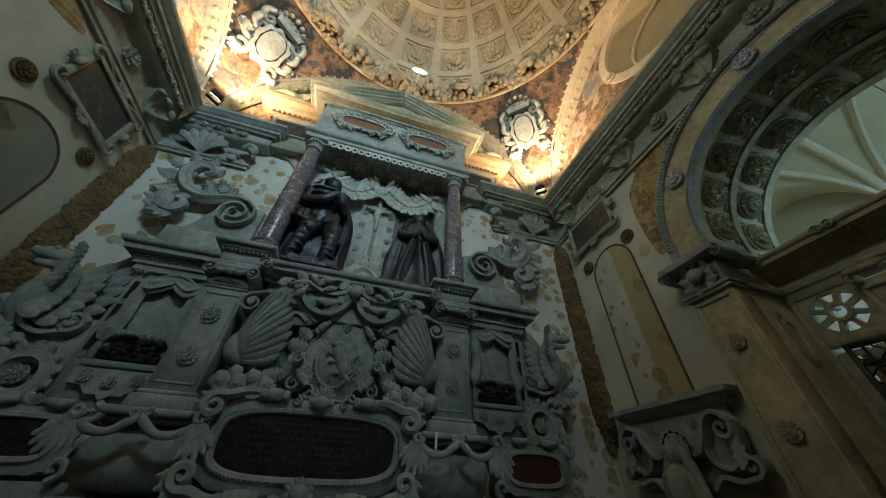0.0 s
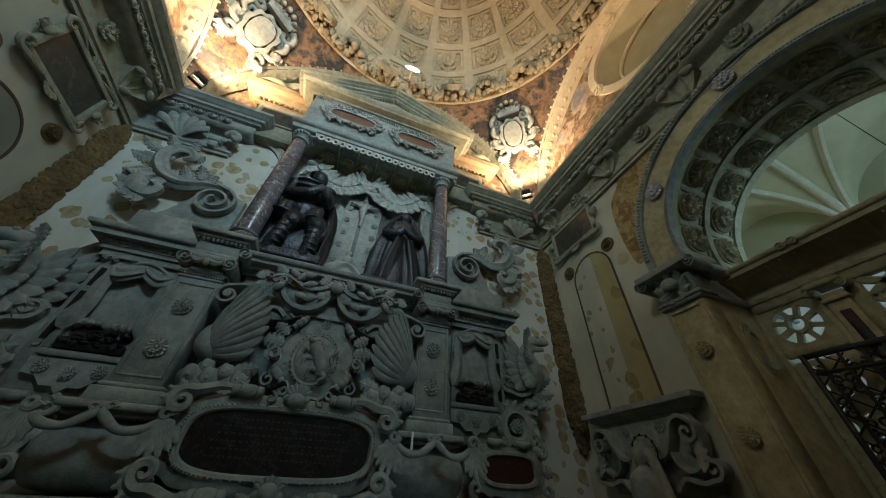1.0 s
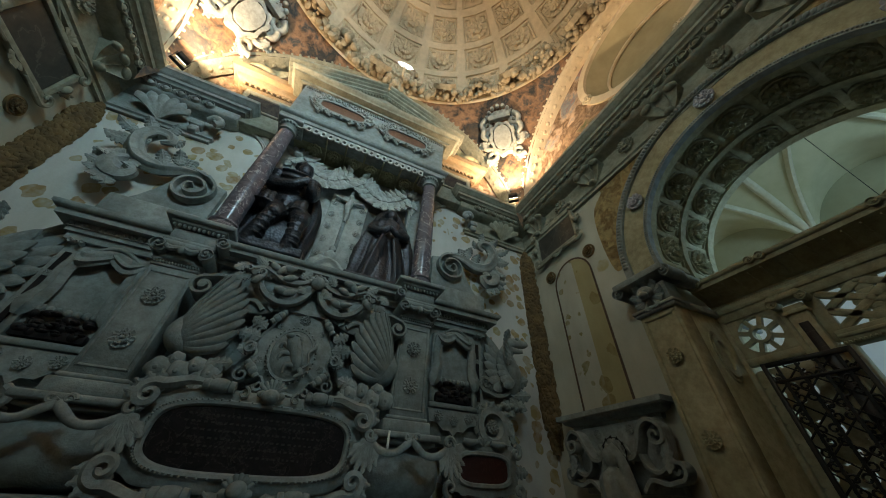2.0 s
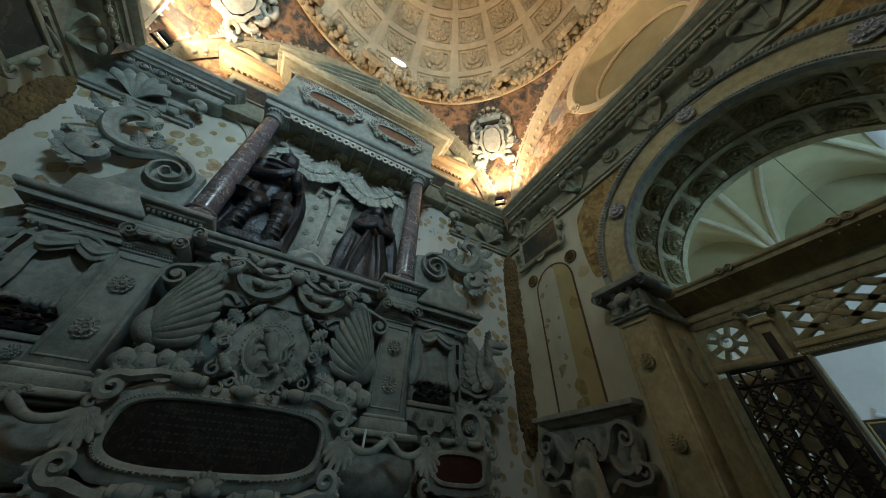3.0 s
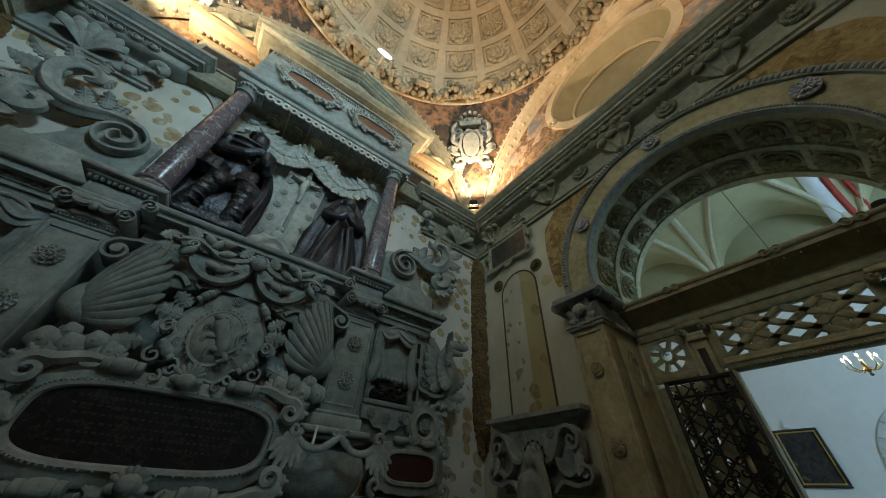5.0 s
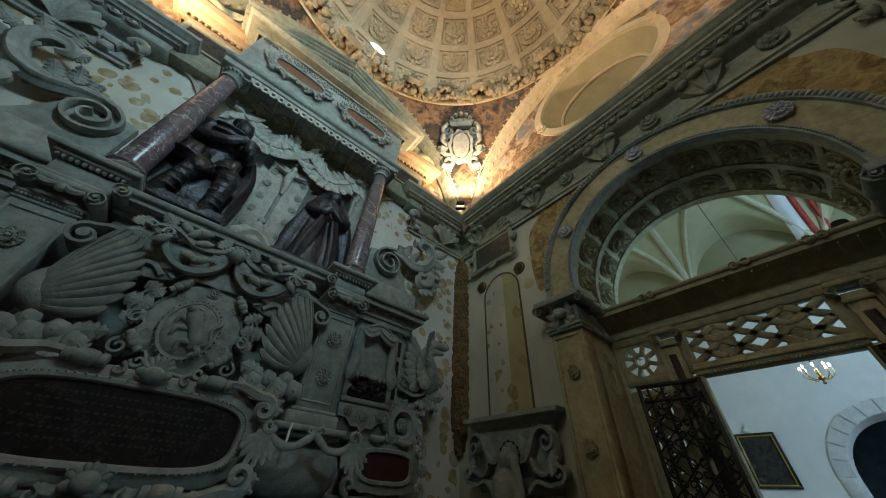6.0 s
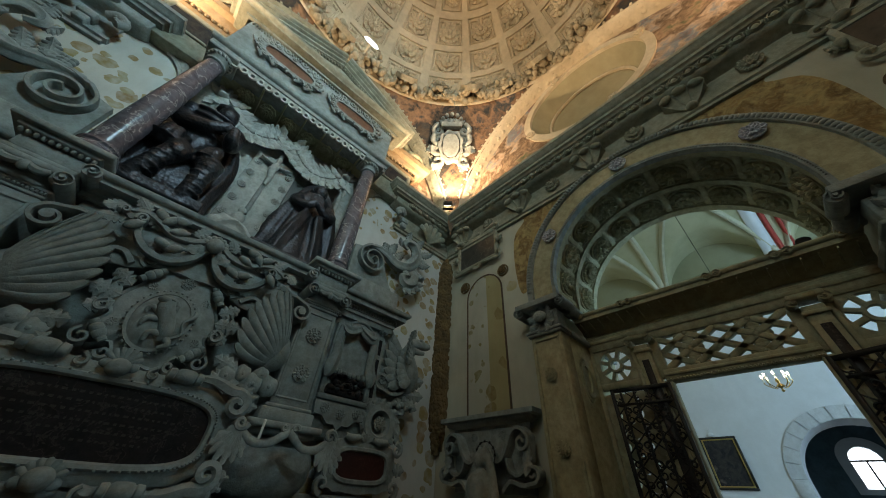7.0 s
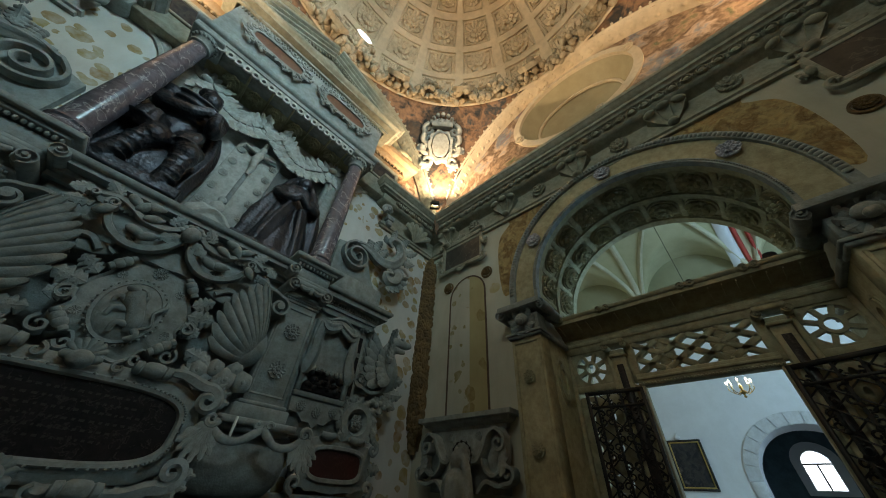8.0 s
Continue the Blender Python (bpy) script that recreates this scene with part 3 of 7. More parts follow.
def lunette(name, side):
    """A painted lunette wall with an oval splayed recess, and its arch rib."""
    off = {"a": (CX, CY + 4.1), "b": (CX + 4.03, CY), "c": (CX - 4.03, CY), "d": (CX, CY - 4.1)}[side]
    m = wall_m(off[0], off[1], 0, side)
    oval = ring_of(0, 8.6, 1.42, 1.18, 64)
    big = []
    for i in range(64):
        a = 2 * math.pi * i / 64
        c, s = math.cos(a), math.sin(a)
        k = min(4.2 / max(abs(c), 1e-6), (2.0 if s > 0 else 1.9) / max(abs(s), 1e-6))
        big.append((c * k, 8.6 + s * k))
    bm = bmesh.new()
    strip(bm, oval, big, 0, 0.35)
    bm.transform(m)
    wall = setting("wall_lunette_" + side, bm, FRESCO, "painted lunette wall with faded figures", True)
    bm = bmesh.new()
    strip(bm, ring_of(0, 8.6, 1.3, 1.06, 64), ring_of(0, 8.6, 1.47, 1.23, 64), -0.05, 0.05)
    strip(bm, ring_of(0, 8.66, 0.98, 0.76, 64), ring_of(0, 8.66, 1.03, 0.81, 64), 0.42, 0.47)
    bm.transform(m)
    part("oval_frame", bm, CREAM, wall)
    bm = bmesh.new()
    rows = [[bm.verts.new((x, y, z)) for x, z in ring_of(0, cz, rx, rz, 64)] for rx, rz, y, cz in ((1.32, 1.08, -0.02, 8.6), (1.22, 0.98, 0.2, 8.62), (1.06, 0.84, 0.42, 8.66), (1.0, 0.78, 0.5, 8.66))]
    for a, b in zip(rows, rows[1:]):
        for i in range(64):
            bm.faces.new((a[i], a[(i + 1) % 64], b[(i + 1) % 64], b[i]))
    bm.faces.new(rows[-1])
    bm.transform(m)
    part("recess", bm, RECESS_SHADED, wall, "smooth cream splayed oval recess, its shade put into an olive colour")
    if side == "b" or side == "c":
        bm = bmesh.new()
        for a in np.linspace(0.3, 2 * math.pi + 0.3, 5)[:4]:
            flower(bm, m @ Matrix.Translation((1.39 * math.cos(a), -0.05, 8.6 + 1.15 * math.sin(a))), 0.12, 6)
        part("rosette", bm, CREAM, wall)
    # arch rib with a leaf moulding
    f = {"a": CY + VA, "b": CX + VA, "c": CX - VA, "d": CY - VA}[side]
    am = wall_m(off[0] if side in "ad" else f, f if side in "ad" else off[1], 0, side)
    bm = bmesh.new()
    rows = []
    for r, y in ((VR - 0.02, 0.34), (VR - 0.02, 0.06), (VR + 0.0, 0.0), (VR + 0.03, -0.05), (VR + 0.16, -0.06), (VR + 0.2, 0.0), (VR + 0.2, 0.34)):
        rows.append([bm.verts.new((x, y, z)) for x, z in arc(0, VZ, r, 11, 169, 60)])
    for a, b in zip(rows, rows[1:]):
        for i in range(59):
            bm.faces.new((a[i], a[i + 1], b[i + 1], b[i]))
    for i in range(56):
        a = math.radians(12 + 156 * i / 55)
        q = Matrix.Translation((0, 0, VZ)) @ Matrix.Rotation(-(a - math.pi / 2), 4, "Y") @ Matrix.Translation((0, -0.06, VR + 0.09))
        ball(bm, q @ Matrix.Diagonal((0.04, 0.03, 0.055, 1)), 6, 4)
    for i in range(44):
        a = math.radians(13 + 154 * i / 43)
        q = Matrix.Translation((0, 0, VZ)) @ Matrix.Rotation(-(a - math.pi / 2), 4, "Y") @ Matrix.Translation((0, 0.19, VR - 0.025))
        ball(bm, q @ Matrix.Diagonal((0.06, 0.05, 0.016, 1)), 8, 4)
        for o in (0.09, 0.29):
            ball(bm, q @ Matrix.Translation((0, o - 0.19, 0)) @ Matrix.Diagonal((0.025, 0.018, 0.014, 1)), 5, 4)
    bm.transform(am)
    part("arch_rib", bm, ENTAB if side == "a" else CREAM, wall, "cream stucco arch rib with leaf moulding")


for s in "abcd":
    lunette("lunette", s)

# dome
DR, NAZ = 3.66, 18


def on_dome(az, el, r=DR):
    return Vector((CX + r * math.cos(el) * math.sin(az), CY + r * math.cos(el) * math.cos(az), RINGZ + r * math.sin(el)))


bm = bmesh.new()
rows_el = [4.5, 19.5, 34.5, 49.5, 64.5, 76.0]
for k in range(5):
    e0, e1 = radians(rows_el[k]), radians(rows_el[k + 1])
    for i in range(NAZ):
        a0, a1 = 2 * math.pi * (i - 0.5) / NAZ, 2 * math.pi * (i + 0.5) / NAZ
        loops = []
        for inset, r in ((0.0, DR), (0.1, DR), (0.105, DR + 0.05), (0.14, DR + 0.06), (0.145, DR + 0.03), (0.19, DR + 0.03), (0.2, DR + 0.085), (0.5, DR + 0.085)):
            loop = []
            for (u, v) in ((0, 0), (0.5, 0), (1, 0), (1, 0.5), (1, 1), (0.5, 1), (0, 1), (0, 0.5)):
                uu, vv = inset + (1 - 2 * inset) * u, inset + (1 - 2 * inset) * v
                loop.append(bm.verts.new(on_dome(a0 + (a1 - a0) * uu, e0 + (e1 - e0) * vv, r)))
            loops.append(loop)
        for p, q in zip(loops, loops[1:]):
            for j in range(8):
                bm.faces.new((p[j], p[(j + 1) % 8], q[(j + 1) % 8], q[j]))
        ac, ec = (a0 + a1) / 2, (e0 + e1) / 2
        c = on_dome(ac, ec, DR + 0.09)
        m = Matrix.Translation(c) @ Matrix.Rotation(-ac, 4, "Z") @ Matrix.Rotation(ec, 4, "X")
        r = 0.34 * min((e1 - e0), (a1 - a0) * math.cos(ec)) * DR
        flower(bm, m, r, 8 if (i + k) % 2 else 6)
        # bead border
        for s in range(4):
            for j in range(9):
                t = (j + 0.5) / 9
                u, v = ((t, 0.165), (0.835, t * 0.67 + 0.165), (t, 0.835), (0.165, t * 0.67 + 0.165))[s]
                if s in (0, 2):
                    u = 0.165 + 0.67 * t
                blob(bm, on_dome(a0 + (a1 - a0) * u, e0 + (e1 - e0) * v, DR + 0.03), (0.026, 0.026, 0.026), 5, 4)
cap = [bm.verts.new(on_dome(2 * math.pi * i / 36, radians(76.0))) for i in range(36)]
bm.faces.new(cap)
base = [[bm.verts.new(on_dome(2 * math.pi * i / 72, radians(el))) for i in range(72)] for el in (-1.0, 4.5)]
for i in range(72):
    bm.faces.new((base[0][i], base[0][(i + 1) % 72], base[1][(i + 1) % 72], base[1][i]))
setting("ceiling_dome", bm, CREAM, "cream stucco dome with square coffers and rosettes", True)

# ring cornice under the dome
bm = bmesh.new()
prof = [(0.0, RINGZ - 0.08), (0.04, RINGZ - 0.06), (0.06, RINGZ + 0.0), (0.1, RINGZ + 0.04), (0.1, RINGZ + 0.1), (0.04, RINGZ + 0.14), (0.0, RINGZ + 0.2)]
sweep(bm, prof, [(CX + 3.72 * math.cos(2 * math.pi * i / 96), CY + 3.72 * math.sin(2 * math.pi * i / 96)) for i in range(96)], True)
setting("trim_ring", bm, CREAM, "cream stucco ring moulding under the dome", True)
rng = random.Random(5)
wreath = thing("fruit_wreath", "thick stucco wreath of fruit and leaves round the dome", "wreath", kind="stuff")
bm = bmesh.new()
for i in range(2000):
    a = 2 * math.pi * i / 2000 + rng.uniform(-0.004, 0.004)
    sect = math.sin(a * 12) ** 2
    h = rng.uniform(-0.2, 0.1 + 0.2 * sect)
    d = 0.02 + rng.uniform(0, 0.24) * (0.55 + sect)
    s = rng.uniform(0.05, 0.12)
    turn = Euler((rng.uniform(0, 3), rng.uniform(0, 3), rng.uniform(0, 3))).to_matrix()
    blob(bm, (CX + (3.68 - d) * math.cos(a), CY + (3.68 - d) * math.sin(a), RINGZ + 0.14 + h), (s, s * rng.uniform(0.35, 1), s * rng.uniform(0.6, 1)), 7, 5, turn)
part("fruit", bm, WREATH, wreath)
for i in range(12):
    bm = bmesh.new()
    a = 2 * math.pi * (i + 0.25) / 12
    q = Matrix.Translation((CX + 3.36 * math.cos(a), CY + 3.36 * math.sin(a), RINGZ + 0.16)) @ Matrix.Rotation(a - math.pi / 2, 4, "Z")
    leaf_m = q @ Matrix.Rotation(math.radians(-20), 4, "X")
    strip(bm, ring_of(0, 0, 0.17, 0.2, 20), ring_of(0, 0, 0.27, 0.28, 20, 2.0, 0.08, 6), -0.08, 0.05)
    prism(bm, ring_of(0, 0, 0.19, 0.22, 20), -0.05, 0.05, 0.02)
    bm.transform(leaf_m)
    part("cartouche", bm, WREATH, wreath)

# ---- right wall: arch, pilasters, screen ----
arch = thing("archway", "ochre stucco archivolt with bead mouldings and coffered soffit", "arch", kind="structure")


def arch_band(r0, r1, y0, y1, legs=0.34):
    bm = bmesh.new()
    pts_i = [(-r0, -legs)] + arc(0, 0, r0, 180, 0, 49) + [(r0, -legs)]
    pts_o = [(-r1, -legs)] + arc(0, 0, r1, 180, 0, 49) + [(r1, -legs)]
    rows = [[bm.verts.new((x, y, z)) for x, z in p] for p, y in ((pts_i, y1), (pts_i, y0), (pts_o, y0), (pts_o, y1))]
    for k in range(4):
        a, b = rows[k], rows[(k + 1) % 4]
        for i in range(len(a) - 1):
            bm.faces.new((a[i], a[i + 1], b[i + 1], b[i]))
    return bm


AM = wall_m(XR, AY, AZ, "b")


def arch_part(name, bm, mat, label=""):
    bm.transform(AM)
    return part(name, bm, mat, arch, label)


arch_part("face", arch_band(1.5, 1.88, -0.05, 0.02), OCHRE)
arch_part("outer_moulding", arch_band(1.86, 1.96, -0.1, 0.02), STUCCO)
arch_part("inner_moulding", arch_band(1.475, 1.53, -0.08, 0.02), STUCCO)
bm = bmesh.new()
for i in range(110):
    a = math.pi * (i + 0.5) / 110
    q = Matrix.Translation((1.91 * math.cos(a), -0.11, 1.91 * math.sin(a))) @ Matrix.Rotation(-a, 4, "Y")
    ball(bm, q @ Matrix.Diagonal((0.045, 0.025, 0.031, 1)), 6, 4)
arch_part("leaf_row", bm, STUCCO)
bm = bmesh.new()
for i in range(150):
    a = math.pi * (i + 0.5) / 150
    blob(bm, (1.505 * math.cos(a), -0.085, 1.505 * math.sin(a)), (0.014, 0.014, 0.014), 5, 4)
arch_part("bead_row", bm, STUCCO)
for deg in (35, 90, 145):
    bm = bmesh.new()
    a = radians(deg)
    flower(bm, Matrix.Translation((1.69 * math.cos(a), -0.07, 1.69 * math.sin(a))), 0.13, 6)
    arch_part("boss", bm, stone("lilac_stucco", (0.42, 0.42, 0.5), (0.55, 0.55, 0.62)) if deg == 35 else bpy.data.materials["lilac_stucco"])
# soffit
arch_part("soffit", arch_band(1.545, 1.56, 0.0, 1.5), SHADE_STONE)
for y0, y1 in ((0.0, 0.14), (0.7, 0.8), (1.36, 1.5)):
    arch_part("soffit_band", arch_band(1.49, 1.55, y0, y1), SHADE_STONE)
NC = 9
for i in range(NC + 1):
    bm = bmesh.new()
    a = math.pi * i / NC
    q = Matrix.Rotation(-a, 4, "Y")
    box(bm, 1.52, 1.55, 0.1, 1.4, -0.045, 0.045, 0.008)
    bm.transform(q)
    arch_part("soffit_rib", bm, SHADE_STONE)
for i in range(NC):
    for yc in (0.42, 1.08):
        a = math.pi * (i + 0.5) / NC
        bm = bmesh.new()
        q = Matrix.Rotation(-a, 4, "Y") @ Matrix.Translation((1.53, yc, 0)) @ Matrix.Rotation(radians(-90), 4, "Z")
        flower(bm, q, 0.205, (12, 7, 10)[(i + int(yc)) % 3])
        edge = strip(bmesh.new(), ring_of(0, 0, 0.195, 0.195, 24), ring_of(0, 0, 0.225, 0.225, 24), -0.03, 0.02)
        strip(edge, ring_of(0, 0, 0.235, 0.235, 24, 8), ring_of(0, 0, 0.25, 0.25, 24, 8), -0.025, 0.02)
        join(bm, edge, q)
        arch_part("soffit_rosette", bm, SHADE_STONE)


def scroll_end(bm, m, r, depth, turns=1.6):
    """A rolled-up scroll with its axis along m's y."""
    rows = []
    n = 30
    pts_o, pts_i = [], []
    for k in range(n):
        u = k / (n - 1)
        a = -math.pi / 2 + turns * 2 * math.pi * u
        ro = r * (1 - 0.8 * u)
        pts_o.append((ro * math.cos(a), ro * math.sin(a)))
        pts_i.append(((ro - 0.13 * r) * math.cos(a), (ro - 0.13 * r) * math.sin(a)))
    for pts in (pts_o, pts_i):
        for y in (0, depth):
            rows.append([bm.verts.new(m @ Vector((x, y, z))) for x, z in pts])
    for a, b in ((0, 1), (2, 3), (0, 2), (1, 3)):
        for i in range(n - 1):
            bm.faces.new((rows[a][i], rows[a][i + 1], rows[b][i + 1], rows[b][i]))
    lathe_bm = bmesh.new()
    lathe(lathe_bm, [(r * 0.86, depth * 0.12), (r * 0.86, depth * 0.9)], seg=20, axis="y")
    lathe(lathe_bm, [(r * 0.2, -depth * 0.05), (r * 0.26, depth * 0.2)], seg=10, axis="y")
    lathe_bm.transform(m)
    me = bpy.data.meshes.new("tmp")
    lathe_bm.to_mesh(me)
    lathe_bm.free()
    bm.from_mesh(me)
    bpy.data.meshes.remove(me)


def pilaster(sign, label):
    """A pilaster under the arch; its inner edge is at the opening."""
    t = thing("pilaster", label, "pilaster", group="pilasters of the archway")
    inner, outer = AY + sign * 1.47, AY + sign * 1.93
    lo, hi = min(inner, outer), max(inner, outer)
    part("shaft", boxes((3.78, 4.02, lo, hi, 0.0, 3.3), bevel=0.008), OCHRE, t)
    bm = bmesh.new()
    for y0, y1 in ((lo + 0.03, lo + 0.06), (hi - 0.06, hi - 0.03)):
        box(bm, 3.762, 3.785, y0, y1, 0.4, 3.22, 0.005)
    box(bm, 3.762, 3.785, lo + 0.03, hi - 0.03, 3.19, 3.22, 0.005)
    part("fillet", bm, OCHRE, t)
    part("base", boxes((3.72, 4.02, lo - 0.05, hi + 0.05, 0, 0.22), (3.74, 4.02, lo - 0.03, hi + 0.03, 0.22, 0.3), bevel=0.02), OCHRE, t)
    s_in = inner - sign * 0.0
    a, b = sorted((s_in, s_in + sign * 0.08))
    part("jamb", boxes((4.02, 5.5, a, b, 0.0, 3.35), bevel=0.006), SHADE_STONE, t)
    bm = bmesh.new()
    strip(bm, ring_of(0, 0, 0.09, 0.17, 32), ring_of(0, 0, 0.14, 0.24, 32), -0.025, 0.01)
    strip(bm, ring_of(0, 0, 0.15, 0.26, 32), ring_of(0, 0, 0.17, 0.29, 32), -0.015, 0.01)
    bm.transform(pose(4.27, inner, 2.75, 0, 0, 0 if sign > 0 else 180))
    part("oval_panel", bm, SHADE_STONE, t)
    for z in (2.73, 1.92, 1.15):
        bm = bmesh.new()
        flower(bm, wall_m(3.77, (lo + hi) / 2, z, "b"), 0.085, 7)
        part("rosette", bm, OCHRE, t)
    # capital
    bm = boxes((3.74, 4.02, lo - 0.03, hi + 0.03, 3.27, 3.31), (3.72, 4.02, lo - 0.05, hi + 0.05, 3.31, 3.35), (3.78, 4.02, lo, hi, 3.35, 3.62), bevel=0.008)
    box(bm, 4.02, 5.5, min(a, inner - sign * 0.05), max(b, inner - sign * 0.05), 3.27, 3.35, 0.01)
    part("necking", bm, STUCCO, t)
    bm = bmesh.new()
    w = hi - lo + 0.22
    m = wall_m(3.66, (lo + hi) / 2, 3.69, "b")
    for s in (-1, 1):
        q = m @ Matrix.Translation((s * w / 2, 0, -0.01)) @ (Matrix.Diagonal((s, 1, 1, 1)))
        scroll_end(bm, q, 0.085, 0.32)
    box(bm, 3.63, 4.02, lo - 0.13, hi + 0.13, 3.69, 3.78, 0.02)
    part("volute", bm, STUCCO, t)
    bm = bmesh.new()
    mm = wall_m(3.74, (lo + hi) / 2, 3.5, "b")
    blob(bm, mm @ Vector((0, -0.03, 0.03)), (0.07, 0.1, 0.08), 10, 8)
    blob(bm, mm @ Vector((0, -0.09, -0.03)), (0.06, 0.06, 0.05), 9, 7)
    for k in range(9):
        an = 2 * math.pi * k / 9
        leaf(bm, mm @ Matrix.Rotation(an, 4, "Y") @ Matrix.Translation((0, 0.03, 0.05)), 0.19, 0.06, 0.5, 3, 6, 5)
    part("mask", bm, STUCCO, t)
    # return of the impost through the depth of the arch
    bm = bmesh.new()
    a2, b2 = sorted((inner - sign * 0.12, inner + sign * 0.08))
    box(bm, 4.02, 4.34, a2, b2, 3.66, 3.78, 0.03)
    lathe(bm, [(0.085, 4.02), (0.085, 4.34)], (0, inner - sign * 0.06, 3.69), 16, "x")
    part("impost", bm, STUCCO, t)
    return t


pilaster(1, "ochre stucco pilaster with rosettes and a scrolled mask capital")
pilaster(-1, "ochre stucco pilaster with rosettes beside the open iron gate")

# screen
scr = thing("stone_screen", "dark ochre carved stone screen with pierced panels in the archway", "screen", kind="structure")
yl, yr = AY + 1.47, AY - 1.47
SC = [(0.02, 3.32), (0.05, 3.33), (0.05, 3.37), (0.02, 3.39), (0.02, 3.42), (0.08, 3.44), (0.1, 3.48), (0.26, 3.54), (0.3, 3.56), (0.3, 3.63), (0.0, 3.66)]
part("cornice", sweep(bmesh.new(), SC, [(4.6, yr), (4.6, yl)]), SCREEN, scr)
part("back_cornice", sweep(bmesh.new(), SC, [(4.6, yl), (4.6, yr)]), SCREEN, scr)
part("edge_roll", lathe(bmesh.new(), [(0.03, yr), (0.036, yr + 0.01), (0.036, yl - 0.01), (0.03, yl)], (4.31, 0, 3.645), 14, "y"), SCREEN, scr)
for i in range(22):
    y = yr + (yl - yr) * (i + 0.5) / 22
    bm = box(bmesh.new(), -0.1, 0.1, -0.006, 0.006, -0.012, 0.012)
    bm.transform(Matrix.Translation((4.42, y, 3.5)) @ Matrix.Rotation(radians(20), 4, "Y"))
    part("flute", bm, SCREEN, scr)
for y in (1.7, 1.02, 0.02, -0.6, -1.1):
    bm = bmesh.new()
    for d in (-1, 1):
        scroll_end(bm, wall_m(4.25, y - d * 0.05, 3.64, "b") @ Matrix.Diagonal((d, 1, 1, 1)), 0.05, 0.12)
    part("scroll", bm, SCREEN, scr)
part("architrave", boxes((4.56, 4.66, yr, yl, 3.18, 3.33), (4.54, 4.66, yr, yl, 3.28, 3.33), bevel=0.006), SCREEN, scr)
part("lintel", boxes((4.54, 4.68, -0.42, 0.94, 2.64, 2.78), (4.52, 4.68, -0.42, 0.94, 2.7, 2.735), bevel=0.008), SCREEN, scr)
bm = bmesh.new()
for i in range(40):
    blob(bm, (4.535, -0.4 + 1.32 * i / 39, 2.66), (0.012, 0.012, 0.012), 5, 4)
part("bead_row", bm, SCREEN, scr)
# pierced lattice over the door
L0, L1, Z0, Z1 = -0.36, 0.88, 2.79, 3.17
part("lattice_frame", boxes((4.57, 4.65, L0 - 0.11, L0, 2.7, 3.2), (4.57, 4.65, L1, L1 + 0.11, 2.7, 3.2), bevel=0.006), SCREEN, scr)
cell = (L1 - L0) / 4
for i in range(-1, 5):
    for s in (1, -1):
        y0 = L0 + cell * i
        y1 = y0 + cell * 2
        p, q = Vector((y0, Z0 if s > 0 else Z1)), Vector((y1, Z1 if s > 0 else Z0))
        u0, u1 = max(0, (L0 - y0) / (y1 - y0)), min(1, (L1 - y0) / (y1 - y0))
        if u1 - u0 < 0.2:
            continue
        a, b = p.lerp(q, u0), p.lerp(q, u1)
        d = (b - a)
        bm = bmesh.new()
        box(bm, -d.length / 2, d.length / 2, -0.035 - 0.004 * s, 0.03, -0.034, 0.034, 0.006)
        bm.transform(Matrix.Translation((4.6, (a.x + b.x) / 2, (a.y + b.y) / 2)) @ Matrix.Rotation(math.atan2(d.y, d.x), 4, "X") @ Matrix.Rotation(radians(90), 4, "Z"))
        part("lattice_bar", bm, SCREEN, scr)
for i in range(5):
    for j in range(3):
        if (i + j) % 2 == 0 and j != 1 or (i + j) % 2 == 1 and j == 1:
            continue
        yc, zc = L0 + cell * i, Z0 + (Z1 - Z0) * j / 2
        bm = bmesh.new()
        for k in range(4):
            an = math.pi / 2 * k
            c = Vector((4.6, yc + 0.065 * math.cos(an), zc + 0.065 * math.sin(an)))
            if Z0 - 0.03 < c.z < Z1 + 0.03 and L0 - 0.03 < c.y < L1 + 0.03:
                blob(bm, c, (0.025, 0.07, 0.07), 12, 6)
        blob(bm, (4.595, yc, zc), (0.035, 0.042, 0.042), 10, 6)
        part("quatrefoil", bm, SCREEN, scr)
for yc, w in ((1.07, 0.17), (-0.55, 0.17)):
    h = w / 2
    part("post", boxes((4.5, 4.7, yc - h, yc + h, 0, 3.12), (4.47, 4.7, yc - h - 0.02, yc + h + 0.02, 3.02, 3.06), (4.47, 4.7, yc - h - 0.02, yc + h + 0.02, 0, 0.3), bevel=0.008), SCREEN, scr)
    part("inlay", boxes((4.488, 4.51, yc - h + 0.045, yc + h - 0.045, 0.4, 2.92), bevel=0.004), BLACK, scr, "black marble inlay")
    bm = bmesh.new()
    m = wall_m(4.44, yc, 3.17, "b")
    for s in (-1, 1):
        scroll_end(bm, m @ Matrix.Translation((s * 0.125, 0, 0)) @ Matrix.Diagonal((s, 1, 1, 1)), 0.055, 0.16)
    box(bm, 4.43, 4.6, yc - 0.14, yc + 0.14, 3.18, 3.24, 0.012)
    part("capital", bm, SCREEN, scr)
part("door_jamb", boxes((4.55, 4.68, -0.47, -0.375, 0, 2.66), (4.55, 4.68, 0.885, 0.99, 0, 2.66), bevel=0.006), SCREEN, scr)
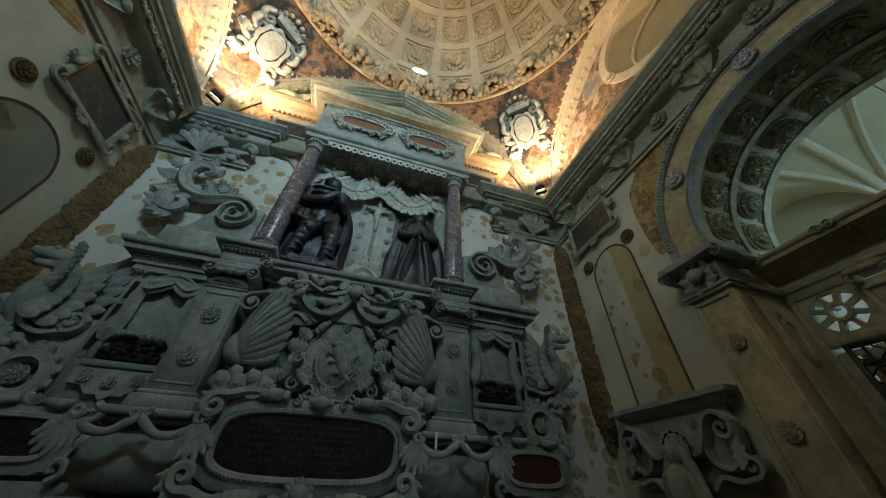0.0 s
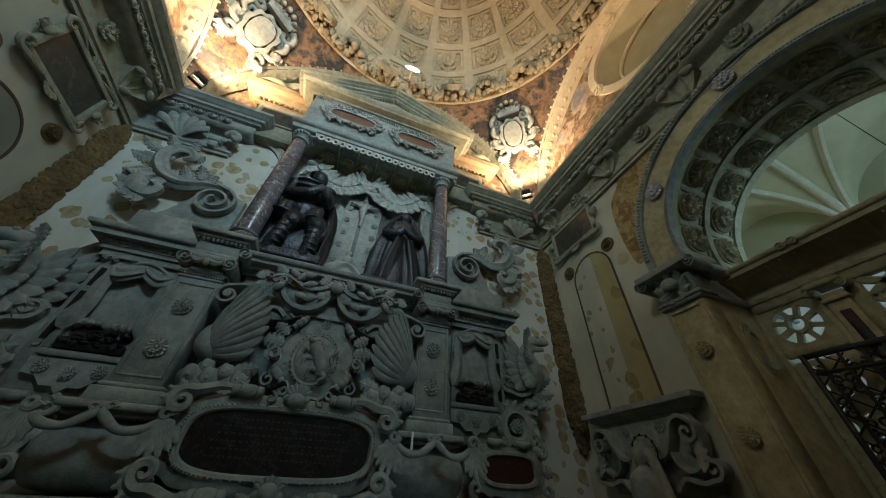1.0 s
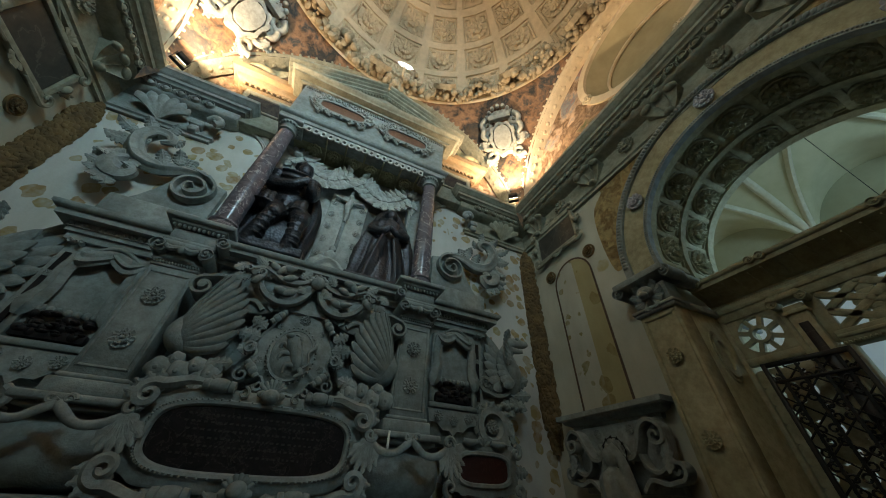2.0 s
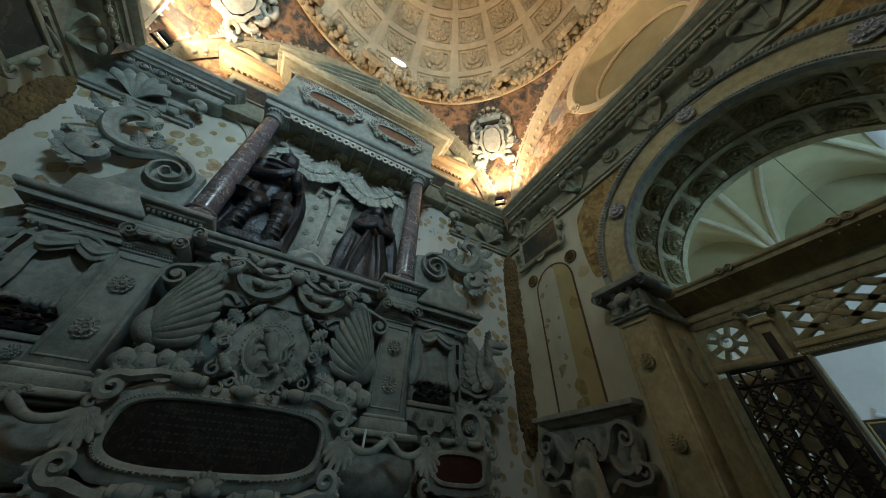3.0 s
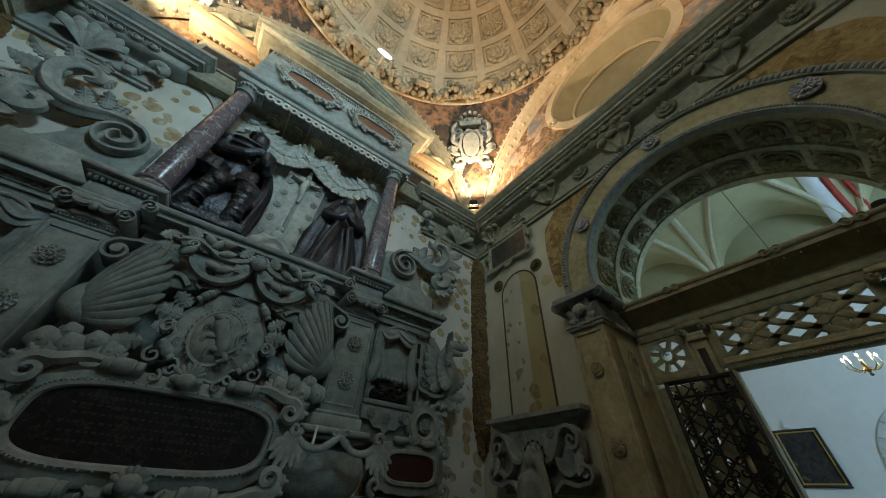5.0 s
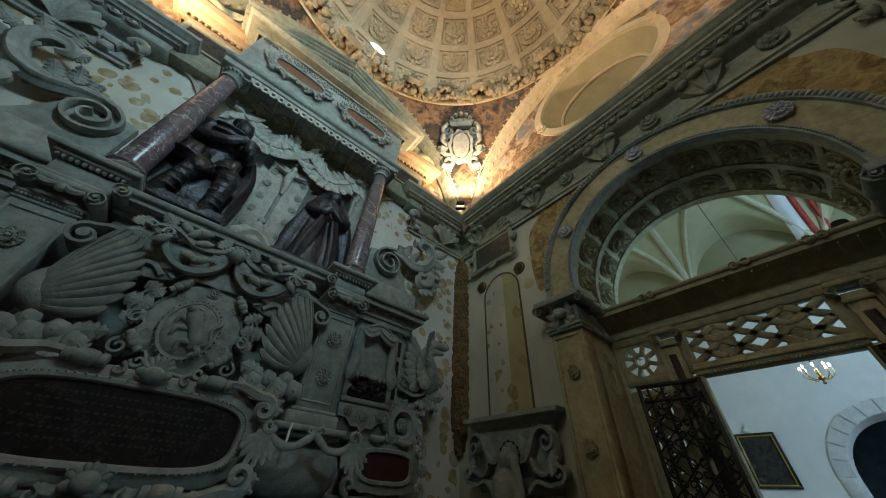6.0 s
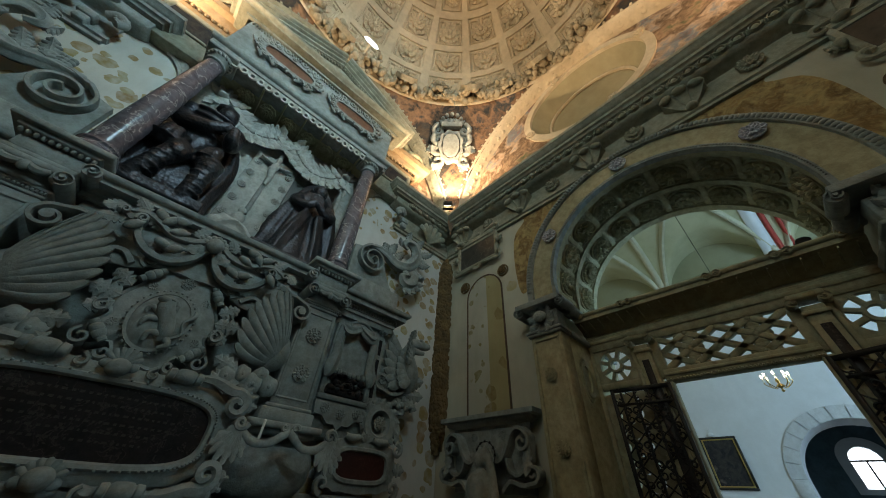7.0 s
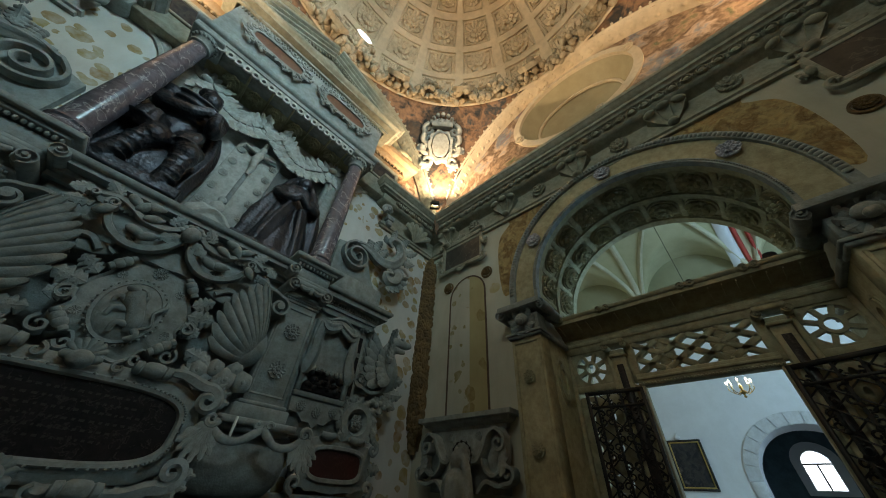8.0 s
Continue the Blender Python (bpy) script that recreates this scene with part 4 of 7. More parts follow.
# side panels with pierced wheels above and pierced lattices below
for y0, y1 in ((1.17, yl), (yr, -0.65)):
    yc, hw = (y0 + y1) / 2, (y1 - y0) / 2
    part("rail", boxes((4.57, 4.65, y0, y1, 2.66, 2.74), (4.57, 4.65, y0, y1, 1.0, 1.12), bevel=0.006), SCREEN, scr)
    rim = 0.2
    bm = bmesh.new()
    m = wall_m(4.58, yc, 2.96, "b")
    sq = []
    for i in range(40):
        a = 2 * math.pi * i / 40
        c, s = math.cos(a), math.sin(a)
        k = min(hw / max(abs(c), 1e-6), 0.22 / max(abs(s), 1e-6))
        sq.append((c * k, s * k))
    strip(bm, ring_of(0, 0, min(rim, hw * 0.8), rim, 40), sq, 0, 0.07)
    rr = min(rim, hw * 0.8)
    strip(bm, ring_of(0, 0, 0.062, 0.066, 20), ring_of(0, 0, 0.098, 0.1, 20), -0.01, 0.06)
    for k in range(8):
        a = math.pi / 4 * k + 0.39
        q = Matrix.Rotation(-a, 4, "Y") @ Matrix.Translation(((0.09 + rr) / 2 + 0.01, 0.03, 0)) @ Matrix.Diagonal((rr - 0.07, 0.05, 0.045, 1))
        bmesh.ops.create_cube(bm, size=1, matrix=q)
    bm.transform(m)
    part("wheel_tracery", bm, SCREEN, scr)
    part("side_post", boxes((4.56, 4.66, y0, y0 + 0.05, 0, 3.2), (4.56, 4.66, y1 - 0.05, y1, 0, 3.2), (4.56, 4.66, y0, y1, 0, 1.0), bevel=0.006), SCREEN, scr)
    bm = bmesh.new()
    for k in range(9):
        z = 1.16 + 0.17 * k
        for yy in (yc - hw * 0.42, yc + hw * 0.42):
            strip_b = ring_of(0, 0, 0.026, 0.045, 14)
            q = wall_m(4.6, yy, z, "b")
            o = bmesh.new()
            strip(o, strip_b, ring_of(0, 0, 0.13, 0.087, 14, 6), 0, 0.05)
            o.transform(q)
            me = bpy.data.meshes.new("tmp")
            o.to_mesh(me)
            o.free()
            bm.from_mesh(me)
            bpy.data.meshes.remove(me)
    part("pierced_panel", bm, SCREEN, scr)
    if y0 < 0:
        part("panel_back", boxes((4.66, 4.69, y0 + 0.05, y1 - 0.05, 1.12, 2.66)), SCREEN, scr)
# small round loudspeaker-like lamp on the screen's cornice
spot = thing("spotlight", "small round black spotlight standing on the screen's cornice", "lamp")
bm = bmesh.new()
lathe(bm, [(0.02, 0), (0.06, 0.01), (0.085, 0.1), (0.09, 0.14), (0.07, 0.142), (0.06, 0.12)], axis="y", seg=24)
bm.transform(pose(4.46, -0.84, 3.8, 25, 0, 90) @ Matrix.Rotation(radians(180), 4, "Z"))
part("housing", bm, IRON, spot)
part("stand", boxes((4.44, 4.48, -0.86, -0.82, 3.655, 3.76), bevel=0.004), IRON, spot)


def gate_leaf(hinge, deg, width, label):
    """A wrought iron gate leaf that stands open; its hinge edge at hinge."""
    t = thing("iron_gate", label, "gate", pose(*hinge, 0, 0, deg), "gate leaves")
    h = 2.62
    bars = [(0, 0.04, -0.02, 0.02, 0.02, h), (width - 0.04, width, -0.02, 0.02, 0.02, h), (0, width, -0.018, 0.018, h - 0.045, h),
            (0, width, -0.018, 0.018, 0.05, 0.09), (0, width, -0.016, 0.016, 1.05, 1.08), (0, width, -0.016, 0.016, h - 0.2, h - 0.175)]
    for i, r in enumerate(bars):
        part("stile" if i < 2 else "rail", boxes(r, bevel=0.004), IRON, t)
    n = 4
    for i in range(n):
        x = 0.04 + (width - 0.08) * (i + 0.5) / n
        part("bar", boxes((x - 0.012, x + 0.012, -0.012, 0.012, 0.06, h - 0.02)), IRON, t)
    for k in range(-3, 13):
        for s in (1, -1):
            z0, z1 = 0.1 + 0.2 * k, 0.1 + 0.2 * k + 0.62
            u0, u1 = max(0, (0.09 - z0) / 0.62), min(1, (h - 0.05 - z0) / 0.62)
            if u1 - u0 < 0.15:
                continue
            a, b = (width * u0, z0 + 0.62 * u0), (width * u1, z0 + 0.62 * u1)
            if s < 0:
                a, b = (width - a[0], a[1]), (width - b[0], b[1])
            part("lattice_bar", tube(bmesh.new(), [(a[0], 0.004 * s, a[1], 0.008), ((a[0] + b[0]) / 2, 0.004 * s, (a[1] + b[1]) / 2, 0.008), (b[0], 0.004 * s, b[1], 0.008)], 3, 5), IRON, t)
    for k in range(13):
        z = 0.24 + 0.18 * k
        bm = bmesh.new()
        for i in range(n):
            x = 0.04 + (width - 0.08) * (i + 0.5) / n
            s = 1 if (i + k) % 2 else -1
            tube(bm, spiral(x + s * 0.035, z + 0.05, 0, 0.055, 0.012, math.pi / 2, 1.3 * s, 0.012, 0.008, n=10), 16, 5)
            tube(bm, spiral(x - s * 0.035, z - 0.04, 0, 0.055, 0.012, -math.pi / 2, 1.3 * s, 0.012, 0.008, n=10), 16, 5)
            blob(bm, (x, -0.012, z), (0.024, 0.014, 0.024), 6, 4)
        part_each("scrollwork", bm, IRON, t)
    return t


gate_leaf((4.5, 0.9, 0), 96, 0.68, "black wrought iron gate leaf folded open against the screen")
gate_leaf((4.5, -0.39, 0), -106, 0.78, "black wrought iron gate leaf standing open towards the chapel")

# tablets, painted niche, brackets on the side walls
def tablet(side, far=False):
    s = 1 if side == "b" else -1
    t = thing("wall_tablet", "dark slate tablet in a scrolled stucco frame", "tablet", wall_m(XR if s > 0 else XL, -2.73 if far else 3.36 if s > 0 else 3.3, 5.65 if s > 0 else 5.43, side), "wall tablets")
    w, h = (0.5, 0.33) if s > 0 else (0.47, 0.28)
    part("slate", boxes((-w + 0.02, w - 0.02, -0.05, 0.0, -h + 0.02, h - 0.02)), SLATE, t)
    bm = boxes((-w - 0.04, w + 0.04, -0.09, 0, h, h + 0.07), (-w - 0.04, w + 0.04, -0.09, 0, -h - 0.07, -h), (-w - 0.06, -w + 0.01, -0.09, 0, -h, h), (w - 0.01, w + 0.06, -0.09, 0, -h, h), bevel=0.018)
    part("frame", bm, ENTAB, t)
    bm = bmesh.new()
    for sx in (-1, 1):
        for sz in (-1, 1):
            tube(bm, [(sx * 0.2, -0.07, sz * (h + 0.07), 0.02), (sx * 0.4, -0.09, sz * (h + 0.11), 0.035)] + spiral(sx * (w + 0.06), sz * (h + 0.02), -0.09, 0.1, 0.02, math.pi / 2 * sz, -0.9 * sx * sz, 0.035, 0.02, 0.02, 8), 26, 7)
            leaf(bm, Matrix.Translation((sx * (w + 0.03), -0.06, sz * 0.06)) @ Matrix.Rotation(sx * radians(90 + 30 * sz), 4, "Y"), 0.2, 0.07, 0.3, 3, 8, 5)
        blob(bm, (sx * (w + 0.08), -0.09, 0), (0.05, 0.06, 0.08))
    for sz in (-1, 1):
        shell(bm, Matrix.Translation((0, -0.05, sz * (h + 0.04))) @ Matrix.Rotation(0 if sz > 0 else math.pi, 4, "Y"), 0.14, 5)
    part("ornament", bm, ENTAB, t)


tablet("b")
tablet("b", True)
tablet("c")


def painted_niche(side, far=False):
    x, y = (XR, -2.65 if far else 3.25) if side == "b" else (XL, 3.23)
    t = thing("painted_niche", "shallow round-headed painted niche with ochre blotches", "niche", wall_m(x, y, 0, side), "painted niches", "structure")
    w, z0, z1 = (0.44, 2.42, 4.97) if side == "b" else (0.52, 2.42, 4.73)
    out = [(-w, z0), (w, z0)] + arc(0, z1 - w, w, 0, 180, 25)
    inn = [(-w + 0.03, z0), (w - 0.03, z0)] + arc(0, z1 - w, w - 0.03, 0, 180, 25)
    part("edge_line", strip(bmesh.new(), inn, out, -0.014, 0.0), OUTLINE, t, "dark umber painted edge")
    half = arc(0, z1 - w, w - 0.03, 90, 180, 13)
    # the left niche takes the copy with shade in its colour
    part("ground", prism(bmesh.new(), [(-w + 0.03, z0), (0.06, z0), (0.06, half[0][1])] + half, -0.006, 0.0), NICHE_PAINT if side == "b" else NICHE_SHADED, t)
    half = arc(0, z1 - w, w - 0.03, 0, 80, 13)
    part("yellow_ground", prism(bmesh.new(), [(0.06, z0), (w - 0.03, z0)] + half + [(0.06, z1 - 0.035)], -0.006, 0.0), NICHE_YELLOW if side == "b" else NICHE_SHADED, t, "yellow painted half" if side == "b" else "")
    for sx in (-1, 1):
        bm = bmesh.new()
        bm2 = Matrix.Translation((sx * (w + 0.05), -0.02, 4.87 if side == "b" else 4.84))
        flower(bm, bm2, 0.09, 8)
        strip(bm, [(sx * (w + 0.05) + 0.1 * math.cos(a), bm2.translation.z + 0.1 * math.sin(a)) for a in np.linspace(0, 6.28, 20)[:-1]],
              [(sx * (w + 0.05) + 0.125 * math.cos(a), bm2.translation.z + 0.125 * math.sin(a)) for a in np.linspace(0, 6.28, 20)[:-1]], -0.03, 0)
        part("roundel", bm, GARLAND, t, "brown roundel with a rosette")


painted_niche("b")
painted_niche("b", True)
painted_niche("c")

# spandrel figures beside the arch, reduced to plain ochre painted patches
for sign in (1, -1):
    pts = [(0.75, 2.12), (1.0, 1.75), (1.27, 1.53), (1.62, 1.16), (1.87, 0.68), (1.97, 0.2), (2.12, 0.15), (2.18, 0.6), (2.17, 1.15), (2.08, 1.5), (1.85, 1.72), (1.95, 1.86), (2.02, 1.95), (1.8, 1.9), (1.62, 1.78), (1.45, 1.88), (1.3, 1.9), (1.18, 1.84), (0.98, 2.06)]
    if sign < 0:
        pts = [(-x, z) for x, z in pts][::-1]
    line = [(float(p[0]), float(p[1])) for p in curve_points(pts + pts[:1], 60)[:-1]]
    bm = prism(bmesh.new(), [(x, z) for x, z in line], -0.006, 0.0)
    bm.transform(wall_m(XR, AY, AZ, "b"))
    setting("trim_painted_spandrel", bm, FRESCO_OCHRE, "ochre painted figure reduced to a patch")

pts = [(-1.2, 5.1), (-0.6, 5.3), (0.1, 5.5), (0.6, 5.75), (0.2, 5.84), (-0.8, 5.84), (-1.4, 5.7), (-1.6, 5.3)]
line = [(float(p[0]), float(p[1])) for p in curve_points(pts + pts[:1], 60)[:-1]]
bm = prism(bmesh.new(), line, -0.006, 0.0)
bm.transform(wall_m(XL, 2.0, 0, "c"))
setting("trim_painted_spandrel_c", bm, FRESCO_OCHRE, "ochre painted figure reduced to a patch")

# ---- the tomb monument ----
tomb = thing("tomb_monument", "grey carved stucco wall tomb with columns, pediment and scrollwork", "monument")


def tp(name, bm, mat=STUCCO, label="", parent=None, smooth=True):
    return part(name, bm, mat, parent or tomb, label, smooth)


def mirror(x):
    return -0.24 - x


# lower storey: plinth, drums, pilasters
tp("plinth", boxes((-3.2, 3.0, 3.95, YA, 0, 1.38), (-1.85, 1.6, 3.62, YA, 0, 1.3), (-1.95, 1.7, 3.5, YA, 1.18, 1.3), bevel=0.015))
tp("core", boxes((-1.3, 1.02, 3.98, YA, 1.3, 3.45)))
BAYS = ((-1.52, -1), (1.2, 1))
for xc, s in BAYS:
    bm = bmesh.new()
    lathe(bm, [(0.02, xc - 0.45), (0.15, xc - 0.43), (0.22, xc - 0.36), (0.25, xc - 0.2), (0.255, xc), (0.25, xc + 0.2), (0.22, xc + 0.36), (0.15, xc + 0.43), (0.02, xc + 0.45)], (0, 3.8, 1.56), 32, "x")
    tp("drum", bm)
    tp("base_slab", boxes((xc - 0.37, xc + 0.37, 3.46, YA, 1.84, 1.9), (xc - 0.34, xc + 0.34, 3.53, YA, 1.8, 1.84), bevel=0.012))
    tp("pilaster_base", boxes((xc - 0.27, xc + 0.27, 3.53, YA, 1.9, 2.02), (xc - 0.24, xc + 0.24, 3.55, YA, 2.02, 2.06), bevel=0.012))
    p = tp("pilaster", boxes((xc - 0.205, xc + 0.205, 3.58, YA, 2.06, 3.14), bevel=0.006))
    bm = bmesh.new()
    for a, b in ((-0.185, -0.165), (0.165, 0.185)):
        box(bm, xc + a, xc + b, 3.568, 3.59, 2.12, 3.08, 0.004)
    for a, b in ((2.12, 2.14), (3.06, 3.08)):
        box(bm, xc - 0.165, xc + 0.165, 3.568, 3.59, a, b, 0.004)
    tp("fillet", bm, parent=p)
    for z in (2.38, 2.81):
        bm = bmesh.new()
        flower(bm, Matrix.Translation((xc, 3.585, z)), 0.092, 7)
        strip(bm, ring_of(xc, z, 0.03, 0.03, 24), ring_of(xc, z, 0.042, 0.042, 24), 3.535, 3.58)
        tp("rosette", bm, parent=p)
    bm = boxes((xc - 0.22, xc + 0.22, 3.565, YA, 3.14, 3.17), (xc - 0.235, xc + 0.235, 3.55, YA, 3.2, 3.23), (xc - 0.2, xc + 0.2, 3.58, YA, 3.17, 3.45), bevel=0.008)
    for k in range(16):
        blob(bm, (xc - 0.2 + 0.4 * k / 15, 3.56, 3.185), (0.012, 0.015, 0.016), 6, 4)
    tp("necking", bm)
    bm = bmesh.new()
    for d in (-1, 1):
        scroll_end(bm, Matrix.Translation((xc + d * 0.215, 3.44, 3.33)) @ Matrix.Diagonal((d, 1, 1, 1)), 0.085, 0.4)
    box(bm, xc - 0.22, xc + 0.22, 3.46, YA, 3.35, 3.41, 0.012)
    for d in (-1, 1):
        tube(bm, [(xc + d * 0.02, 3.46, 3.33, 0.025), (xc + d * 0.09, 3.45, 3.3, 0.035), (xc + d * 0.15, 3.45, 3.33, 0.02)], 10, 7)
    blob(bm, (xc, 3.46, 3.31), (0.04, 0.04, 0.05))
    tp("capital", bm)
    bm = boxes((xc - 0.25, xc + 0.25, 3.52, YA, 3.43, 3.48), (xc - 0.23, xc + 0.23, 3.55, YA, 3.48, 3.62), (xc - 0.28, xc + 0.28, 3.48, YA, 3.66, 3.7), (xc - 0.34, xc + 0.34, 3.43, YA, 3.7, 3.76), bevel=0.01)
    for k in range(11):
        blob(bm, (xc - 0.24 + 0.48 * k / 10, 3.52, 3.64), (0.02, 0.025, 0.026), 6, 5)
    tp("pedestal", bm)
    # strap that hangs across the drum
    bm = bmesh.new()
    for d in (-1, 1):
        tube(bm, [(xc, 3.34, 1.82, 0.03), (xc + d * 0.07, 3.34, 1.76, 0.035), (xc + d * 0.17, 3.35, 1.70, 0.03), (xc + d * 0.3, 3.35, 1.71, 0.034), (xc + d * 0.4, 3.37, 1.78, 0.03)], 22, 8, 0.6)
        tube(bm, spiral(xc + d * 0.05, 1.845, 3.34, 0.04, 0.01, -math.pi / 2 * 0, 0.9 * d, 0.018, 0.01, n=8), 14, 6)
    tp("strap", bm)
    for d in (-1, 1):
        bm = bmesh.new()
        for a in np.linspace(-0.62, 0.62, 6):
            leaf(bm, Matrix.Translation((xc + d * 0.41, 3.36, 1.8)) @ Matrix.Rotation(math.pi + a - d * 0.25, 4, "Y"), 0.29 - 0.1 * abs(a), 0.05, 0.12, 2, 8, 5)
        tube(bm, spiral(xc + d * 0.42, 1.83, 3.36, 0.06, 0.015, 0, 1.1 * d, 0.03, 0.015, n=8), 14, 7)
        part_each("palmette", bm, STUCCO, tomb)

# big inscription plaque in its frame
PX, PZ = -0.18, 1.70
plaque = tp("plaque", prism(bmesh.new(), ring_of(PX, PZ, 0.75, 0.235, 64, 3.6), 3.4, 3.6), BLACK, "black veined marble plaque with worn lettering")
bm = bmesh.new()
rng = random.Random(3)
for r in range(6):
    x = -0.56 + 0.05 * rng.random()
    while x < 0.54 - 0.05 * abs(r - 2):
        w = rng.uniform(0.015, 0.04)
        h = 0.014
        box(bm, PX + x, PX + x + w * 0.75, 3.3985, 3.402, PZ + 0.15 - r * 0.055, PZ + 0.15 - r * 0.055 + h)
        x += w + 0.014
tp("lettering", bm, simple("worn_gilding", (0.03, 0.025, 0.02), 0.5), "worn rows of lettering as bars", plaque)["kind"] = "stuff"
bm = bmesh.new()
rows = []
for k, (gx, gz, y) in enumerate(((0.735, 0.222, 3.41), (0.75, 0.24, 3.37), (0.775, 0.265, 3.365), (0.79, 0.28, 3.4), (0.86, 0.34, 3.41), (0.885, 0.365, 3.43), (0.885, 0.365, 3.62))):
    rows.append([bm.verts.new((x, y, z)) for x, z in ring_of(PX, PZ, gx, gz, 96, 3.6, 0.012 if k > 3 else 0, 14)])
for a, b in zip(rows, rows[1:]):
    for i in range(96):
        bm.faces.new((a[i], a[(i + 1) % 96], b[(i + 1) % 96], b[i]))
tp("frame", bm)
bm = bmesh.new()
for x, z in ring_of(PX, PZ, 0.785, 0.272, 90, 3.6):
    blob(bm, (x, 3.365, z), (0.01, 0.012, 0.01), 5, 4)
tp("bead_row", bm)
for sx in (-1, 1):
    for sz in (-1, 1):
        bm = bmesh.new()
        cx, cz = PX + sx * 0.86, PZ + sz * 0.24
        tube(bm, [(PX + sx * 0.45, 3.38, PZ + sz * 0.37, 0.015), (PX + sx * 0.62, 3.36, PZ + sz * 0.39, 0.035), (PX + sx * 0.78, 3.35, PZ + sz * 0.34, 0.042)] +
             spiral(cx, cz, 3.35, 0.1, 0.02, math.pi / 2 * sz, -1.25 * sx * sz, 0.038, 0.02, 0.03, 12), 40, 10, 0.8, 5, 0.12)
        for a in np.linspace(0.2, 1.5, 4):
            leaf(bm, Matrix.Translation((cx - sx * 0.03, 3.38, cz)) @ Matrix.Rotation(sx * (a if sz > 0 else math.pi - a), 4, "Y"), 0.2, 0.055, 0.25, 3, 8, 5)
        part_each("corner_scroll", bm, STUCCO, tomb)
for sz in (-1, 1):
    for x in (-0.42, 0.42):
        bm = bmesh.new()
        lathe(bm, [(0.02, -0.13), (0.045, -0.12), (0.05, -0.08), (0.04, -0.07), (0.055, -0.05), (0.06, 0), (0.055, 0.05), (0.04, 0.07), (0.05, 0.08), (0.045, 0.12), (0.02, 0.13)], (PX + x, 3.37, PZ + sz * 0.37), 14, "x")
        tp("roll", bm)
    bm = bmesh.new()
    shell(bm, Matrix.Translation((PX, 3.38, PZ + sz * 0.35)), 0.13, 7)
    blob(bm, (PX, 3.34, PZ + sz * 0.33), (0.075, 0.07, 0.065), 10, 8)
    for d in (-1, 1):
        blob(bm, (PX + d * 0.075, 3.36, PZ + sz * 0.35), (0.045, 0.025, 0.035))
        tube(bm, spiral(PX + d * 0.22, PZ + sz * 0.37 - 0.03, 3.38, 0.05, 0.012, math.pi / 2, 1.0 * d, 0.016, 0.01, n=8), 14, 6)
    tp("mask", bm)
bm = bmesh.new()
box(bm, PX - 0.85, PX + 0.85, 3.45, 3.7, 1.28, 1.36, 0.02)
for k in range(9):
    x = PX - 0.8 + 1.6 * k / 8
    tube(bm, [(x, 3.42, 1.34, 0.03), (x + 0.05, 3.4, 1.31, 0.045), (x + 0.1, 3.42, 1.33, 0.03)], 8, 7)
tp("foot_moulding", bm)

# central cartouche with a lion boss
cc, cz0 = -0.12, 2.55
tp("backing", boxes((-1.2, 0.96, 3.78, 4.0, 2.86, 3.42), bevel=0.01))
half = [tuple(p) for p in curve_points([(0.0, 3.0), (0.16, 3.02), (0.3, 2.93), (0.31, 2.8), (0.38, 2.68), (0.42, 2.56), (0.37, 2.46), (0.43, 2.34), (0.36, 2.2), (0.24, 2.24), (0.15, 2.1), (0.0, 2.12)], 40)]
bm = bmesh.new()
rows = []
for inset, y in ((0.0, 3.84), (0.0, 3.66), (0.03, 3.62), (0.09, 3.64), (0.2, 3.625), (0.5, 3.6)):
    loop = [(x, z) for x, z in half] + [(-x, z) for x, z in half[-2:0:-1]]
    rows.append([bm.verts.new((cc + x * (1 - inset), y, 2.54 + (z - 2.54) * (1 - inset))) for x, z in loop])
for a, b in zip(rows, rows[1:]):
    for i in range(len(a)):
        bm.faces.new((a[i], a[(i + 1) % len(a)], b[(i + 1) % len(a)], b[i]))
bm.faces.new(rows[-1])
cart = tp("cartouche", bm)
for d in (-1, 1):
    X = lambda v: cc + d * v
    # rolled edges of the strapwork
    for x, z, tilt in ((0.27, 2.87, 0.9), (0.33, 2.3, -0.8)):
        bm = bmesh.new()
        lathe(bm, [(0.012, -0.1), (0.03, -0.095), (0.034, -0.07), (0.028, -0.06), (0.042, -0.045), (0.046, -0.01), (0.04, 0.0), (0.046, 0.01), (0.042, 0.045), (0.028, 0.06), (0.034, 0.07), (0.03, 0.095), (0.012, 0.1)], (0, 0, 0), 14, "x")
        bm.transform(Matrix.Translation((X(x), 3.58, z)) @ Matrix.Rotation(d * tilt, 4, "Y"))
        tp("roll", bm, parent=cart)
    # acanthus tongues and curls at the flanks
    for px, pz, a, L, w in ((0.36, 2.62, 1.5, 0.22, 0.09), (0.37, 2.56, 2.2, 0.18, 0.075), (0.35, 2.72, 1.0, 0.18, 0.075)):
        bm = bmesh.new()
        leaf(bm, Matrix.Translation((X(px), 3.62, pz)) @ Matrix.Rotation(d * a, 4, "Y"), L, w, 0.3, 4, 10, 7)
        tp("acanthus_leaf", bm, parent=cart)
    for x, z, r, a0, t in ((0.42, 2.5, 0.06, 1.57, -1.2), (0.4, 2.24, 0.07, 1.2, -1.2), (0.22, 2.16, 0.05, 0.0, -1.1), (0.36, 2.98, 0.07, -1.57, 1.2)):
        bm = bmesh.new()
        band(bm, [(X(p), q) for p, q in curl(x, z, r, a0, t)], 3.57, 3.72, 0.026, 24)
        tp("curl", bm, parent=cart)
    for x, z in ((0.22, 2.78), (0.3, 2.4)):
        bm = bmesh.new()
        flower(bm, Matrix.Translation((X(x), 3.62, z)), 0.035, 6, False)
        tp("rosette", bm, parent=cart)
bm = bmesh.new()
